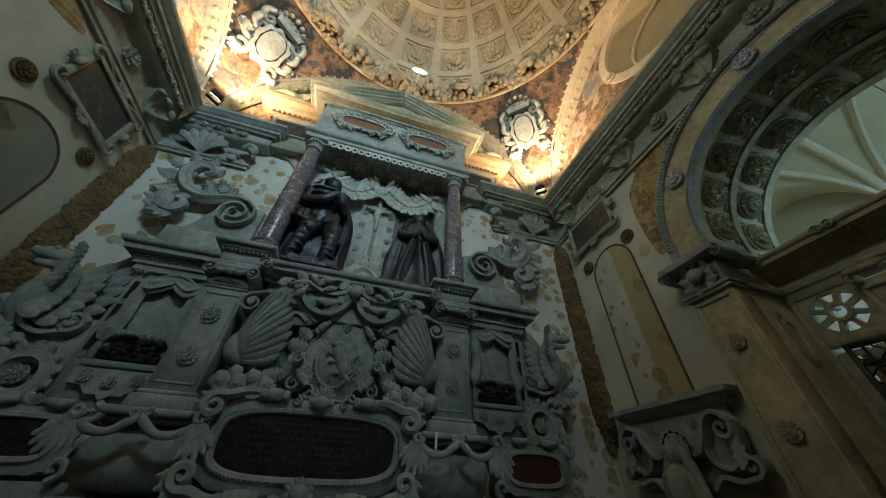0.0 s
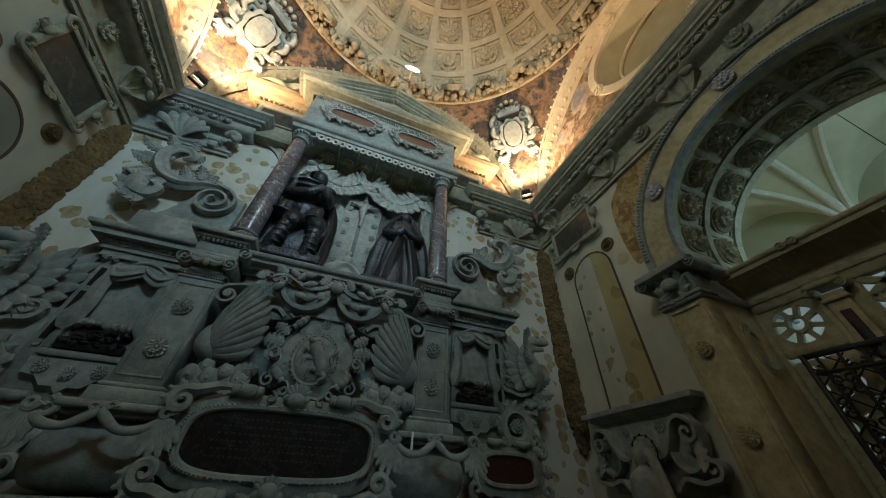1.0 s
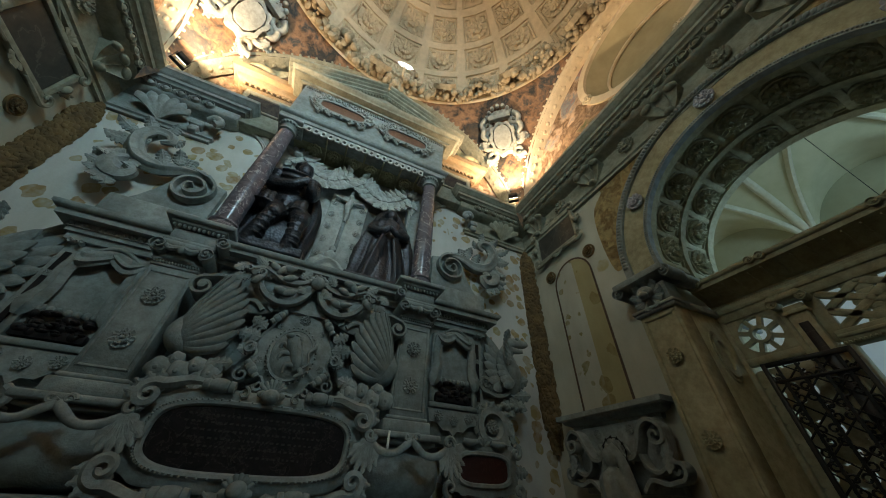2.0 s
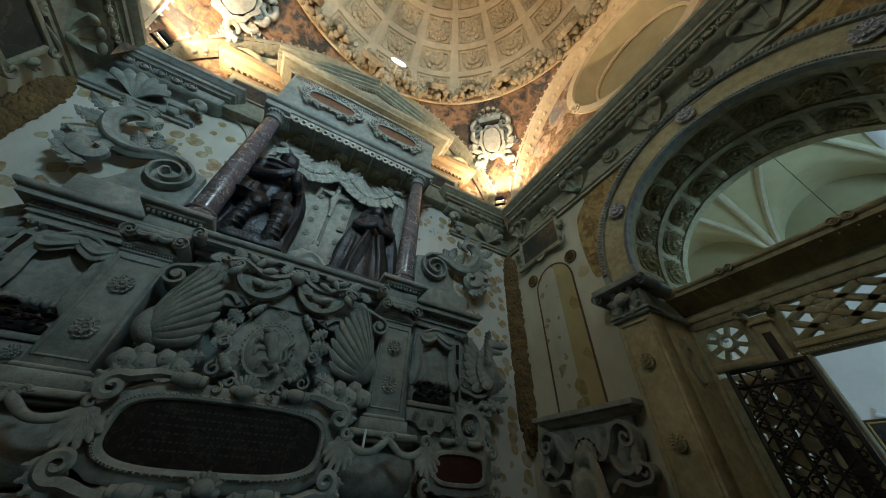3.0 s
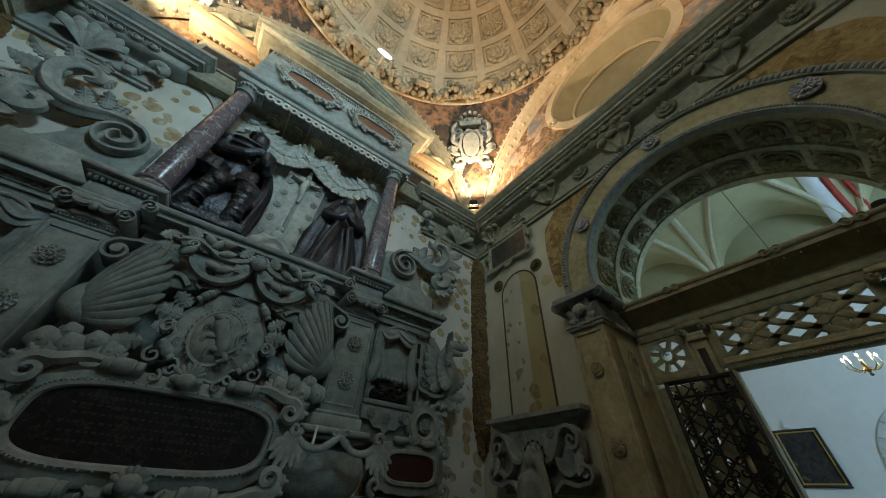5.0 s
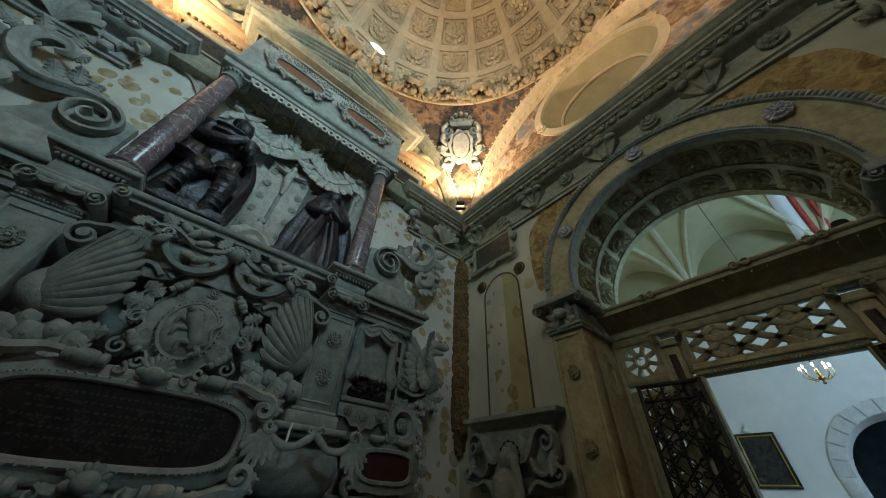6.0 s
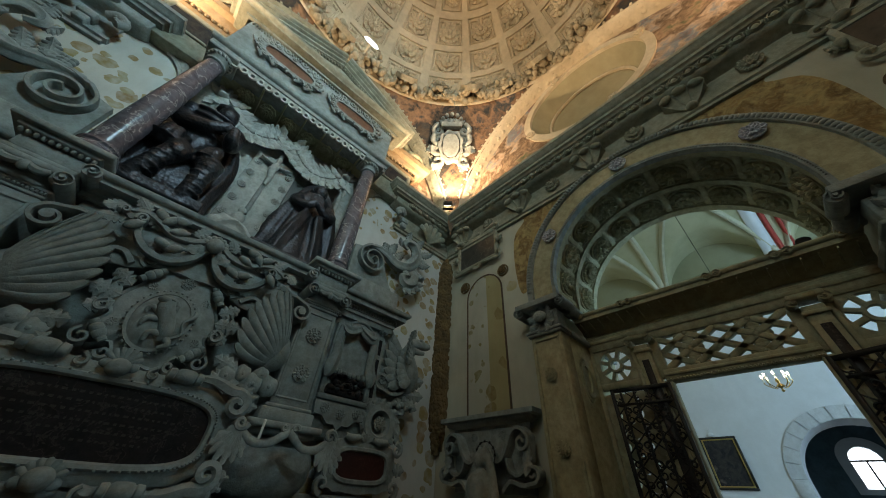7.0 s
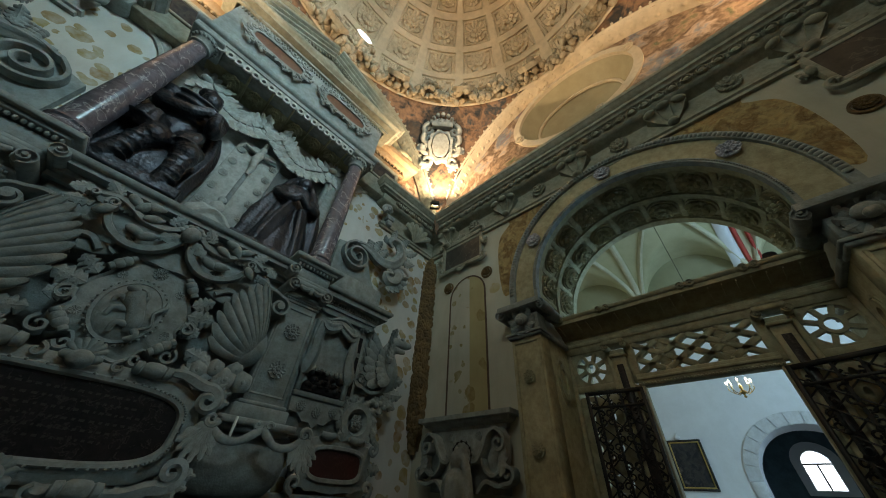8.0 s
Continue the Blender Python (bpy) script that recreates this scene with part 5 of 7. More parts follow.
flower(bm, Matrix.Translation((cc, 3.62, 2.9)), 0.06, 8)
tp("rosette", bm, parent=cart)
bm = bmesh.new()
blob(bm, (-0.14, 3.635, 2.5), (0.215, 0.09, 0.27), 28, 16)
strip(bm, ring_of(-0.14, 2.5, 0.2, 0.25, 40), ring_of(-0.14, 2.5, 0.225, 0.275, 40), 3.59, 3.66)
for x, z in ring_of(-0.14, 2.5, 0.235, 0.29, 34):
    blob(bm, (x, 3.61, z), (0.014, 0.016, 0.014), 5, 4)
tube(bm, [(-0.07, 3.57, 2.33, 0.03), (-0.06, 3.55, 2.4, 0.055), (-0.1, 3.54, 2.5, 0.06), (-0.15, 3.53, 2.58, 0.07), (-0.17, 3.52, 2.65, 0.06)], 20, 10, 0.8)
for k in range(12):
    a = 2 * math.pi * k / 12
    blob(bm, (-0.15 + 0.06 * math.cos(a), 3.54, 2.61 + 0.07 * math.sin(a)), (0.022, 0.03, 0.04), 7, 5, Euler((0, -a, 0)).to_matrix())
blob(bm, (-0.2, 3.5, 2.65), (0.05, 0.04, 0.034), 10, 7)
tube(bm, [(-0.02, 3.57, 2.36, 0.014), (0.05, 3.56, 2.42, 0.014), (0.02, 3.56, 2.52, 0.014), (0.07, 3.57, 2.6, 0.022), (0.06, 3.58, 2.66, 0.01)], 22, 6)
for a, b, c in (((-0.17, 2.54), (-0.25, 2.58), (-0.27, 2.53)), ((-0.15, 2.49), (-0.23, 2.48), (-0.25, 2.42)), ((-0.08, 2.38), (-0.16, 2.37), (-0.17, 2.3)), ((-0.04, 2.36), (0.0, 2.31), (-0.05, 2.27))):
    tube(bm, [(a[0], 3.56, a[1], 0.032), (b[0], 3.54, b[1], 0.024), (c[0], 3.56, c[1], 0.018)], 12, 8)
bm.transform(Matrix.Translation((0, -0.02, 0)))
tp("lion_boss", bm, parent=cart)

# ribbons, fruit and flowers above the cartouche
for d in (-1, 1):
    X = lambda v: cc + d * v
    for pts, y, th in (([(0.04, 3.32), (0.09, 3.15), (0.2, 3.04), (0.34, 3.01), (0.47, 3.06), (0.56, 3.15), (0.6, 3.26)], 3.5, 0.075),
                       ([(0.05, 3.37), (0.18, 3.28), (0.34, 3.26), (0.48, 3.33), (0.6, 3.37), (0.72, 3.33)], 3.47, 0.055),
                       ([(0.46, 2.9), (0.55, 2.98), (0.64, 2.97), (0.7, 2.89)], 3.56, 0.05)):
        bm = bmesh.new()
        band(bm, [(X(x), z) for x, z in pts], y, y + 0.07, th)
        tp("ribbon", bm)
    for x, z, r in ((0.6, 3.29, 0.05), (0.74, 3.31, 0.04), (0.7, 2.87, 0.035)):
        bm = bmesh.new()
        band(bm, [(X(p), q) for p, q in curl(x, z, r, -0.6, 1.3)], 3.45, 3.58, 0.022, 26)
        tp("curl", bm)
    for k, (x, z, a) in enumerate(((0.26, 3.12, 0.5), (0.36, 3.13, -0.3), (0.31, 3.3, 0.4), (0.42, 3.38, 1.0), (0.5, 3.4, -0.6), (0.36, 3.42, 0.2), (0.62, 3.2, 0.9))):
        bm = bmesh.new()
        lathe(bm, [(0.004, -0.075), (0.018, -0.068), (0.036, -0.045), (0.045, 0.0), (0.036, 0.045), (0.018, 0.065), (0.012, 0.085), (0.003, 0.09)], (0, 0, 0), 14, "x")
        bm.transform(Matrix.Translation((X(x), 3.47, z)) @ Matrix.Rotation(d * a, 4, "Y"))
        tp("fruit", bm)
    for x, z, a, L in ((0.3, 3.16, 2.2, 0.16), (0.42, 3.3, 1.2, 0.18), (0.54, 3.34, 1.8, 0.2), (0.7, 3.26, 2.0, 0.18), (0.2, 3.36, -0.6, 0.16), (0.6, 3.4, 0.9, 0.16), (0.78, 3.4, 2.4, 0.16)):
        bm = bmesh.new()
        leaf(bm, Matrix.Translation((X(x), 3.53, z)) @ Matrix.Rotation(d * a, 4, "Y"), L, 0.06, 0.3, 4, 8, 5)
        tp("fruit_leaf", bm)
bm = bmesh.new()
blob(bm, (cc, 3.47, 3.32), (0.08, 0.07, 0.085), 12, 9)
for k in range(7):
    a = math.pi * k / 6
    blob(bm, (cc + 0.09 * math.cos(a), 3.5, 3.34 + 0.08 * math.sin(a)), (0.035, 0.04, 0.035))
for d in (-1, 1):
    leaf(bm, Matrix.Translation((cc + d * 0.06, 3.5, 3.28)) @ Matrix.Rotation(d * 2.3, 4, "Y"), 0.18, 0.06, 0.2, 2, 8, 5)
tp("mask", bm)

outline = [(0.0, 3.3), (0.1, 3.1), (0.2, 3.02), (0.36, 3.0), (0.5, 2.99), (0.62, 2.93), (0.6, 2.84), (0.48, 2.86), (0.36, 2.9), (0.24, 2.98), (0.1, 2.95), (0.0, 2.98)]
bm = prism(bmesh.new(), [(cc + x, z) for x, z in outline] + [(cc - x, z) for x, z in outline[-2:0:-1]], 3.6, 3.8, 0.02)
tp("strapwork_plate", bm)

# fluted acanthus horns either side


def fluted_horn(bm, X, flutes=11):
    """A bulbous shell of flutes that rise from a narrow root and flare to a scalloped edge."""
    nu, nv = 16, flutes * 6
    edge = curve_points([(0.93, 3.1), (0.84, 3.13), (0.7, 3.02), (0.6, 2.86), (0.56, 2.64), (0.62, 2.4)], nv + 1)
    mid = curve_points([(1.13, 2.72), (1.04, 2.74), (0.97, 2.68), (0.9, 2.56), (0.86, 2.42), (0.86, 2.3)], nv + 1)
    root = (1.07, 2.42)
    sheets = ([], [])
    for i in range(nu + 1):
        u = i / nu
        for s in (0, 1):
            row = []
            for j in range(nv + 1):
                v = j / nv
                lobe = abs(math.sin(math.pi * flutes * v))
                e = edge[j] + (edge[j] - mid[j]) * 0.2 * (lobe - 0.6)
                x = root[0] * (1 - u) ** 2 + 2 * mid[j][0] * u * (1 - u) + e[0] * u * u
                z = root[1] * (1 - u) ** 2 + 2 * mid[j][1] * u * (1 - u) + e[1] * u * u
                swell = math.sin(math.pi * (0.16 + 0.6 * u)) * (0.4 + 0.6 * math.sin(math.pi * (0.1 + 0.8 * v)))
                y = 3.74 - 0.28 * swell - 0.03 * lobe ** 0.6 * min(1, max(0, 1.8 * u - 0.35)) - 0.13 * u ** 4 + s * 0.035
                row.append(bm.verts.new((X(x), y, z)))
            sheets[s].append(row)
    for i in range(nu):
        for j in range(nv):
            for g in sheets:
                bm.faces.new((g[i][j], g[i][j + 1], g[i + 1][j + 1], g[i + 1][j]))
        for j in (0, nv):
            bm.faces.new((sheets[0][i][j], sheets[0][i + 1][j], sheets[1][i + 1][j], sheets[1][i][j]))
    for j in range(nv):
        bm.faces.new((sheets[0][nu][j], sheets[1][nu][j], sheets[1][nu][j + 1], sheets[0][nu][j + 1]))


for d in (-1, 1):
    cx = cc + d * 0.84
    X = lambda v: cc + d * v
    bm = bmesh.new()
    fluted_horn(bm, X)
    vase = tp("fluted_horn", bm)
    bm = bmesh.new()
    tube(bm, [(X(0.84), 3.72, 2.35, 0.05), (X(0.95), 3.68, 2.42, 0.11), (X(1.03), 3.66, 2.5, 0.135), (X(1.04), 3.68, 2.6, 0.125), (X(0.98), 3.72, 2.76, 0.09), (X(0.96), 3.76, 2.95, 0.07)], 28, 20)
    tp("horn_back", bm, parent=vase)
    bm = bmesh.new()
    band(bm, [(X(x), z) for x, z in [(0.86, 3.13), (0.95, 3.14), (1.04, 3.11)] + curl(1.06, 2.99, 0.11, 1.2, -1.4, 12)], 3.46, 3.72, 0.035, 44)
    tp("volute", bm, parent=vase)
    bm = bmesh.new()
    lathe(bm, [(0.04, 3.44), (0.045, 3.5), (0.04, 3.7)], (X(1.06), 0, 2.99), 12, "y")
    tp("volute_eye", bm, parent=vase)
    for k, (fx, fz, fr) in enumerate(((-0.2, 2.19, 0.085), (-0.07, 2.24, 0.08), (0.04, 2.17, 0.1), (0.19, 2.18, 0.1), (0.1, 2.27, 0.07), (-0.13, 2.1, 0.06))):
        bm = bmesh.new()
        x, z = cx + d * fx, fz
        tube(bm, [(x, 3.6, z - fr * 0.7, fr * 0.4), (x, 3.58, z - fr * 0.4, fr * 0.9), (x, 3.57, z, fr), (x, 3.58, z + fr * 0.45, fr * 0.85), (x, 3.6, z + fr * 0.7, fr * 0.3)], 14, 30, 1, 5, 0.1)
        blob(bm, (x, 3.57 - fr * 0.95, z - fr * 0.1), (fr * 0.22, fr * 0.14, fr * 0.22), 8, 5)
        tp("fruit", bm)
    for an in (1.4, 2.2, 3.0):
        bm = bmesh.new()
        leaf(bm, Matrix.Translation((cx - d * 0.12, 3.54, 2.26)) @ Matrix.Rotation(-d * an, 4, "Y"), 0.24, 0.08, 0.35, 4, 9, 5)
        tp("acanthus_leaf", bm, parent=vase)

# ledge under the statues
ledge = sweep(bmesh.new(), [(0.0, 3.40), (0.14, 3.4), (0.14, 3.45), (0.2, 3.45), (0.2, 3.5), (0.31, 3.5), (0.31, 3.545), (0.34, 3.55), (0.36, 3.57), (0.36, 3.61), (0.0, 3.62)], [(0.95, 3.86), (-1.25, 3.86)])
tp("ledge", ledge)
tp("ledge_floor", boxes((-1.72, 1.42, 3.84, YA, 3.42, 3.76)))
for x, d in ((-1.22, -1), (0.92, 1)):
    bm = bmesh.new()
    scroll_end(bm, Matrix.Translation((x, 3.44, 3.52)) @ Matrix.Diagonal((d, 1, 1, 1)), 0.075, 0.3)
    tp("ledge_scroll", bm)
tp("back_panel", boxes((-1.7, 1.42, 4.3, 4.372, 3.76, 6.4)), STUCCO_PALE)

# columns with dark niche strips
for x in (-1.42, 1.235):
    bm = bmesh.new()
    prof = [(0.142, 3.95), (0.145, 4.3)] + [(0.145 - 0.032 * (k / 8) ** 1.3, 4.4 + 1.7 * k / 8) for k in range(9)]
    lathe(bm, prof, (x, 3.72, 0), 40)
    col = tp("column", bm, COLUMN, "polished purple marble column with pale veins")
    bm = bmesh.new()
    lathe(bm, [(0.19, 3.80), (0.195, 3.84), (0.168, 3.87), (0.16, 3.9), (0.175, 3.92), (0.165, 3.955), (0.14, 3.96)], (x, 3.72, 0), 40)
    box(bm, x - 0.23, x + 0.23, 3.5, 3.95, 3.755, 3.805, 0.006)
    tp("column_base", bm, COLUMN, parent=col)
    bm = bmesh.new()
    lathe(bm, [(0.112, 6.08), (0.14, 6.1), (0.14, 6.13), (0.122, 6.14), (0.122, 6.2), (0.14, 6.22), (0.175, 6.27), (0.175, 6.29)], (x, 3.72, 0), 40)
    box(bm, x - 0.2, x + 0.2, 3.53, 3.92, 6.285, 6.35, 0.01)
    for k in range(18):
        a = 2 * math.pi * k / 18
        blob(bm, (x + 0.155 * math.cos(a), 3.72 + 0.155 * math.sin(a), 6.25), (0.025, 0.025, 0.03), 6, 5)
    tp("column_capital", bm, parent=col)
    tp("strip", boxes((x - 0.2, x + 0.2, 4.15, 4.3, 3.76, 6.36), bevel=0.008))
    d = 1 if x < 0 else -1
    tp("niche_edge", boxes((x + d * 0.2, x + d * 0.25, 4.1, 4.3, 3.76, 6.36) if d > 0 else (x - 0.25, x - 0.2, 4.1, 4.3, 3.76, 6.36), bevel=0.006))

# entablature and pediment
EX0, EX1 = -1.66, 1.52
path = [(EX1, YA), (EX1, 3.62), (EX0, 3.62), (EX0, YA)]
tp("architrave", sweep(bmesh.new(), [(-0.3, 6.35), (-0.02, 6.35), (-0.02, 6.44), (0.0, 6.45), (0.0, 6.53), (0.03, 6.55), (0.05, 6.6), (0.05, 6.63), (-0.3, 6.64)], path))
tp("soffit", boxes((EX0 + 0.05, EX1 - 0.05, 3.66, YA, 6.36, 6.6)), SHADE_STONE)
bm = bmesh.new()
n = 22
for i in range(n):
    x = EX0 + 0.22 + (EX1 - EX0 - 0.44) * (i + 0.5) / n
    w = (EX1 - EX0 - 0.44) / n
    strip(bm, ring_of(x, 6.32, w * 0.24, 0.035, 12), ring_of(x, 6.32, w * 0.52, 0.08, 12), 3.61, 3.64)
tp("scalloped_fringe", bm, STUCCO_PALE)
for i in range(6):
    x = -0.98 + 1.78 * i / 5
    bm = bmesh.new()
    flower(bm, Matrix.Translation((x, 4.0, 6.33)) @ Matrix.Rotation(radians(90), 4, "X"), 0.13, 8)
    tp("soffit_rosette", bm, SHADE_STONE)
    tp("soffit_rib", boxes((x + 0.165, x + 0.195, 3.7, 4.28, 6.31, 6.362), bevel=0.006), SHADE_STONE)
tp("frieze", boxes((EX0 + 0.06, EX1 - 0.06, 3.68, YA, 6.63, 7.72)))
for ox in (-0.76, 0.6):
    tp("oval_tablet", prism(bmesh.new(), ring_of(ox, 7.27, 0.43, 0.15, 40, 3.2), 3.64, 3.7), RED, "red jasper oblong tablet")
    bm = bmesh.new()
    strip(bm, ring_of(ox, 7.27, 0.425, 0.145, 64, 3.2), ring_of(ox, 7.27, 0.52, 0.24, 64, 3.2, 0.04, 10), 3.61, 3.69)
    for x, z in ring_of(ox, 7.27, 0.5, 0.22, 16, 3.2):
        tube(bm, spiral(x, z, 3.61, 0.05, 0.012, math.atan2(z - 7.27, x - ox), 1.2, 0.02, 0.012, 0.02, 7), 12, 6)
        blob(bm, (x * 1.0, 3.6, z), (0.035, 0.03, 0.03))
    for d in (-1, 1):
        for zz in (-1, 1):
            for xx in (0.12, 0.32):
                leaf(bm, Matrix.Translation((ox + d * xx, 3.64, 7.27 + zz * 0.2)) @ Matrix.Rotation(d * (1.2 if zz > 0 else 1.9), 4, "Y"), 0.2, 0.06, 0.4, 3, 8, 5)
                tube(bm, spiral(ox + d * (xx + 0.05), 7.27 + zz * 0.27, 3.62, 0.07, 0.012, zz * 1.57, 1.2 * d, 0.028, 0.014, 0.03, 8), 16, 7)
        for a in (0.5, 1.57, 2.6):
            leaf(bm, Matrix.Translation((ox + d * 0.5, 3.64, 7.27)) @ Matrix.Rotation(d * a, 4, "Y"), 0.16, 0.05, 0.4, 2, 7, 5)
    tp("scroll_frame", bm)
bm = bmesh.new()
for i in range(60):
    x = EX0 + 0.08 + (EX1 - EX0 - 0.16) * (i + 0.5) / 60
    blob(bm, (x, 3.66, 7.66), (0.02, 0.03, 0.035), 6, 5)
tp("egg_band", bm)
tp("pediment_cornice", sweep(bmesh.new(), [(0.0, 7.68), (0.05, 7.7), (0.06, 7.74), (0.18, 7.76), (0.2, 7.81), (0.24, 7.83), (0.26, 7.88), (0.0, 7.9)], [(EX1, YA), (EX1, 3.66), (EX0, 3.66), (EX0, YA)]), ENTAB)
pm, pw, ph = (EX0 + EX1) / 2, (EX1 - EX0) / 2 + 0.3, 0.72
tp("tympanum", prism(bmesh.new(), [(pm - pw + 0.2, 7.88), (pm + pw - 0.2, 7.88), (pm, 7.88 + ph - 0.1)], 3.66, YA), ENTAB)
for d in (-1, 1):
    bm = bmesh.new()
    slope = math.atan2(ph, pw)
    L = math.hypot(ph, pw) + 0.02
    for z0, z1, y in ((0.0, 0.04, 3.6), (0.04, 0.09, 3.54), (0.09, 0.12, 3.48), (0.12, 0.19, 3.42)):
        box(bm, -0.02 if z0 < 0.1 else 0, L, y, YA, z0, z1, 0.006)
    bm.transform(Matrix.Translation((pm - d * pw, 0, 7.88)) @ Matrix.Diagonal((d, 1, 1, 1)) @ Matrix.Rotation(-slope, 4, "Y"))
    tp("raking_cornice", bm, ENTAB)
    bm = bmesh.new()
    for k in range(26):
        u = 0.12 + 0.85 * k / 25
        blob(bm, (pm - d * pw * (1 - u), 3.63, 7.82 + ph * u), (0.026, 0.03, 0.03), 6, 4)
    tp("dentil_row", bm, ENTAB)
    bm = bmesh.new()
    prism(bm, [(pm - d * 0.9, 7.98), (pm - d * 0.12, 7.98), (pm - d * 0.12, 8.24)], 3.63, 3.68)
    tp("tympanum_panel", bm, ENTAB)

# feathered swags and knots over the statues
for x0, x1, z0, z1 in ((-1.2, -0.12, 6.2, 6.12), (1.0, -0.12, 6.12, 6.12)):
    bm = bmesh.new()
    pts = []
    for k in range(13):
        u = k / 12
        x = x0 + (x1 - x0) * u
        z = z0 + (z1 - z0) * u - 0.42 * math.sin(math.pi * u)
        pts.append((x, 4.18, z, 0.04 + 0.02 * math.sin(math.pi * u)))
        if 0 < k < 12:
            dz = -0.42 * math.pi * math.cos(math.pi * u) / (x1 - x0)
            an = math.atan2(1, dz) if x1 > x0 else math.atan2(-1, -dz)
            for s in (-1, 1):
                leaf(bm, Matrix.Translation((x, 4.1 - 0.01 * (k % 2), z)) @ Matrix.Rotation(an + s * 1.1, 4, "Y"), 0.3, 0.075, 0.3, 2, 8, 5)
    tube(bm, pts, 40, 8, 0.6, 4, 0.2)
    part_each("feathered_swag", bm, STUCCO_PALE, tomb)
for x in (-1.2, 0.98):
    bm = bmesh.new()
    for a in (-1.0, -0.45, 0.1, 0.5, 1.0):
        leaf(bm, Matrix.Translation((x, 4.14, 6.1)) @ Matrix.Rotation(a, 4, "Y"), 0.26, 0.055, 0.2, 1, 8, 5)
    for a in (2.6, 3.0, 3.5):
        leaf(bm, Matrix.Translation((x, 4.14, 6.1)) @ Matrix.Rotation(a, 4, "Y"), 0.5 if a == 3.0 else 0.34, 0.075, 0.1, 3, 10, 5)
    blob(bm, (x, 4.08, 6.1), (0.08, 0.07, 0.05), 10, 8)
    part_each("knot_leaf", bm, STUCCO_PALE, tomb)

# crucifix panel
tp("white_panel", boxes((-0.4, 0.24, 4.2, 4.302, 3.76, 5.62), bevel=0.008), STUCCO_PALE)
for i in range(5):
    for x in (-0.32, 0.16):
        bm = bmesh.new()
        flower(bm, Matrix.Translation((x, 4.195, 4.25 + 0.28 * i)), 0.06, 6)
        tp("rosette", bm, STUCCO_PALE)
cross = thing("crucifix", "carved pale stone crucifix on a rosette panel", "crucifix")
bm = boxes((-0.115, -0.055, 4.15, 4.2, 4.35, 5.75), (-0.34, 0.18, 4.15, 4.2, 5.42, 5.48), bevel=0.006)
part("cross", bm, STUCCO, cross)
part("figure", tube(bmesh.new(), [(-0.085, 4.12, 4.95, 0.025), (-0.07, 4.1, 5.1, 0.04), (-0.1, 4.1, 5.24, 0.055), (-0.085, 4.1, 5.38, 0.06), (-0.085, 4.1, 5.45, 0.03), (-0.085, 4.09, 5.53, 0.045), (-0.085, 4.09, 5.58, 0.02)], 24, 9), STUCCO_PALE, cross)
for d in (-1, 1):
    part("arm", tube(bmesh.new(), [(-0.085 + d * 0.05, 4.11, 5.41, 0.028), (-0.085 + d * 0.14, 4.12, 5.44, 0.022), (-0.085 + d * 0.24, 4.13, 5.48, 0.018)], 12, 7), STUCCO_PALE, cross)


def fused(name, bm, mat, label, voxel=0.014):
    """One fused sculpture."""
    ob = tagged(part(name, bm, mat), label, "statue")
    r = ob.modifiers.new("fuse", "REMESH")
    r.mode, r.voxel_size, r.use_smooth_shade = "VOXEL", voxel, True
    s = ob.modifiers.new("soften", "SMOOTH")
    s.factor, s.iterations = 0.5, 3
    return ob


bm = bmesh.new()
for x, z, r in ((-0.3, 3.98, 0.12), (-0.15, 4.02, 0.13), (-0.02, 3.94, 0.14), (0.1, 3.9, 0.1), (-0.12, 4.2, 0.09), (-0.12, 4.34, 0.055), (-0.25, 4.1, 0.07)):
    blob(bm, (x, 4.12, z), (r, r * 0.7, r), 12, 8)
tube(bm, [(-0.3, 4.08, 3.85, 0.09), (-0.1, 4.05, 4.0, 0.1), (0.12, 4.08, 3.86, 0.08)], 16, 10, 1, 5, 0.25)
fused("stone_figure_group", bm, STUCCO_PALE, "small pale stone figures at the foot of the cross", 0.012)

# kneeling bronze figure in armour, turned to the cross: plain shapes
bm = bmesh.new()
X0, Y0 = -0.95, 4.0
tube(bm, [(X0 - 0.05, Y0, 4.35, 0.2), (X0 - 0.02, Y0, 4.7, 0.24), (X0 - 0.04, Y0, 5.0, 0.27), (X0 - 0.05, Y0, 5.28, 0.3), (X0 - 0.04, Y0, 5.42, 0.14), (X0 - 0.02, Y0, 5.52, 0.09)], 26, 16, 0.8)
blob(bm, (X0 + 0.02, Y0 - 0.02, 5.62), (0.13, 0.14, 0.165), 14, 10)
for k in range(12):
    a = 2 * math.pi * k / 12
    blob(bm, (X0 + 0.11 * math.cos(a) - 0.02, Y0 + 0.1 * math.sin(a), 5.7 + 0.02 * (k % 2)), (0.05, 0.05, 0.05), 7, 5)
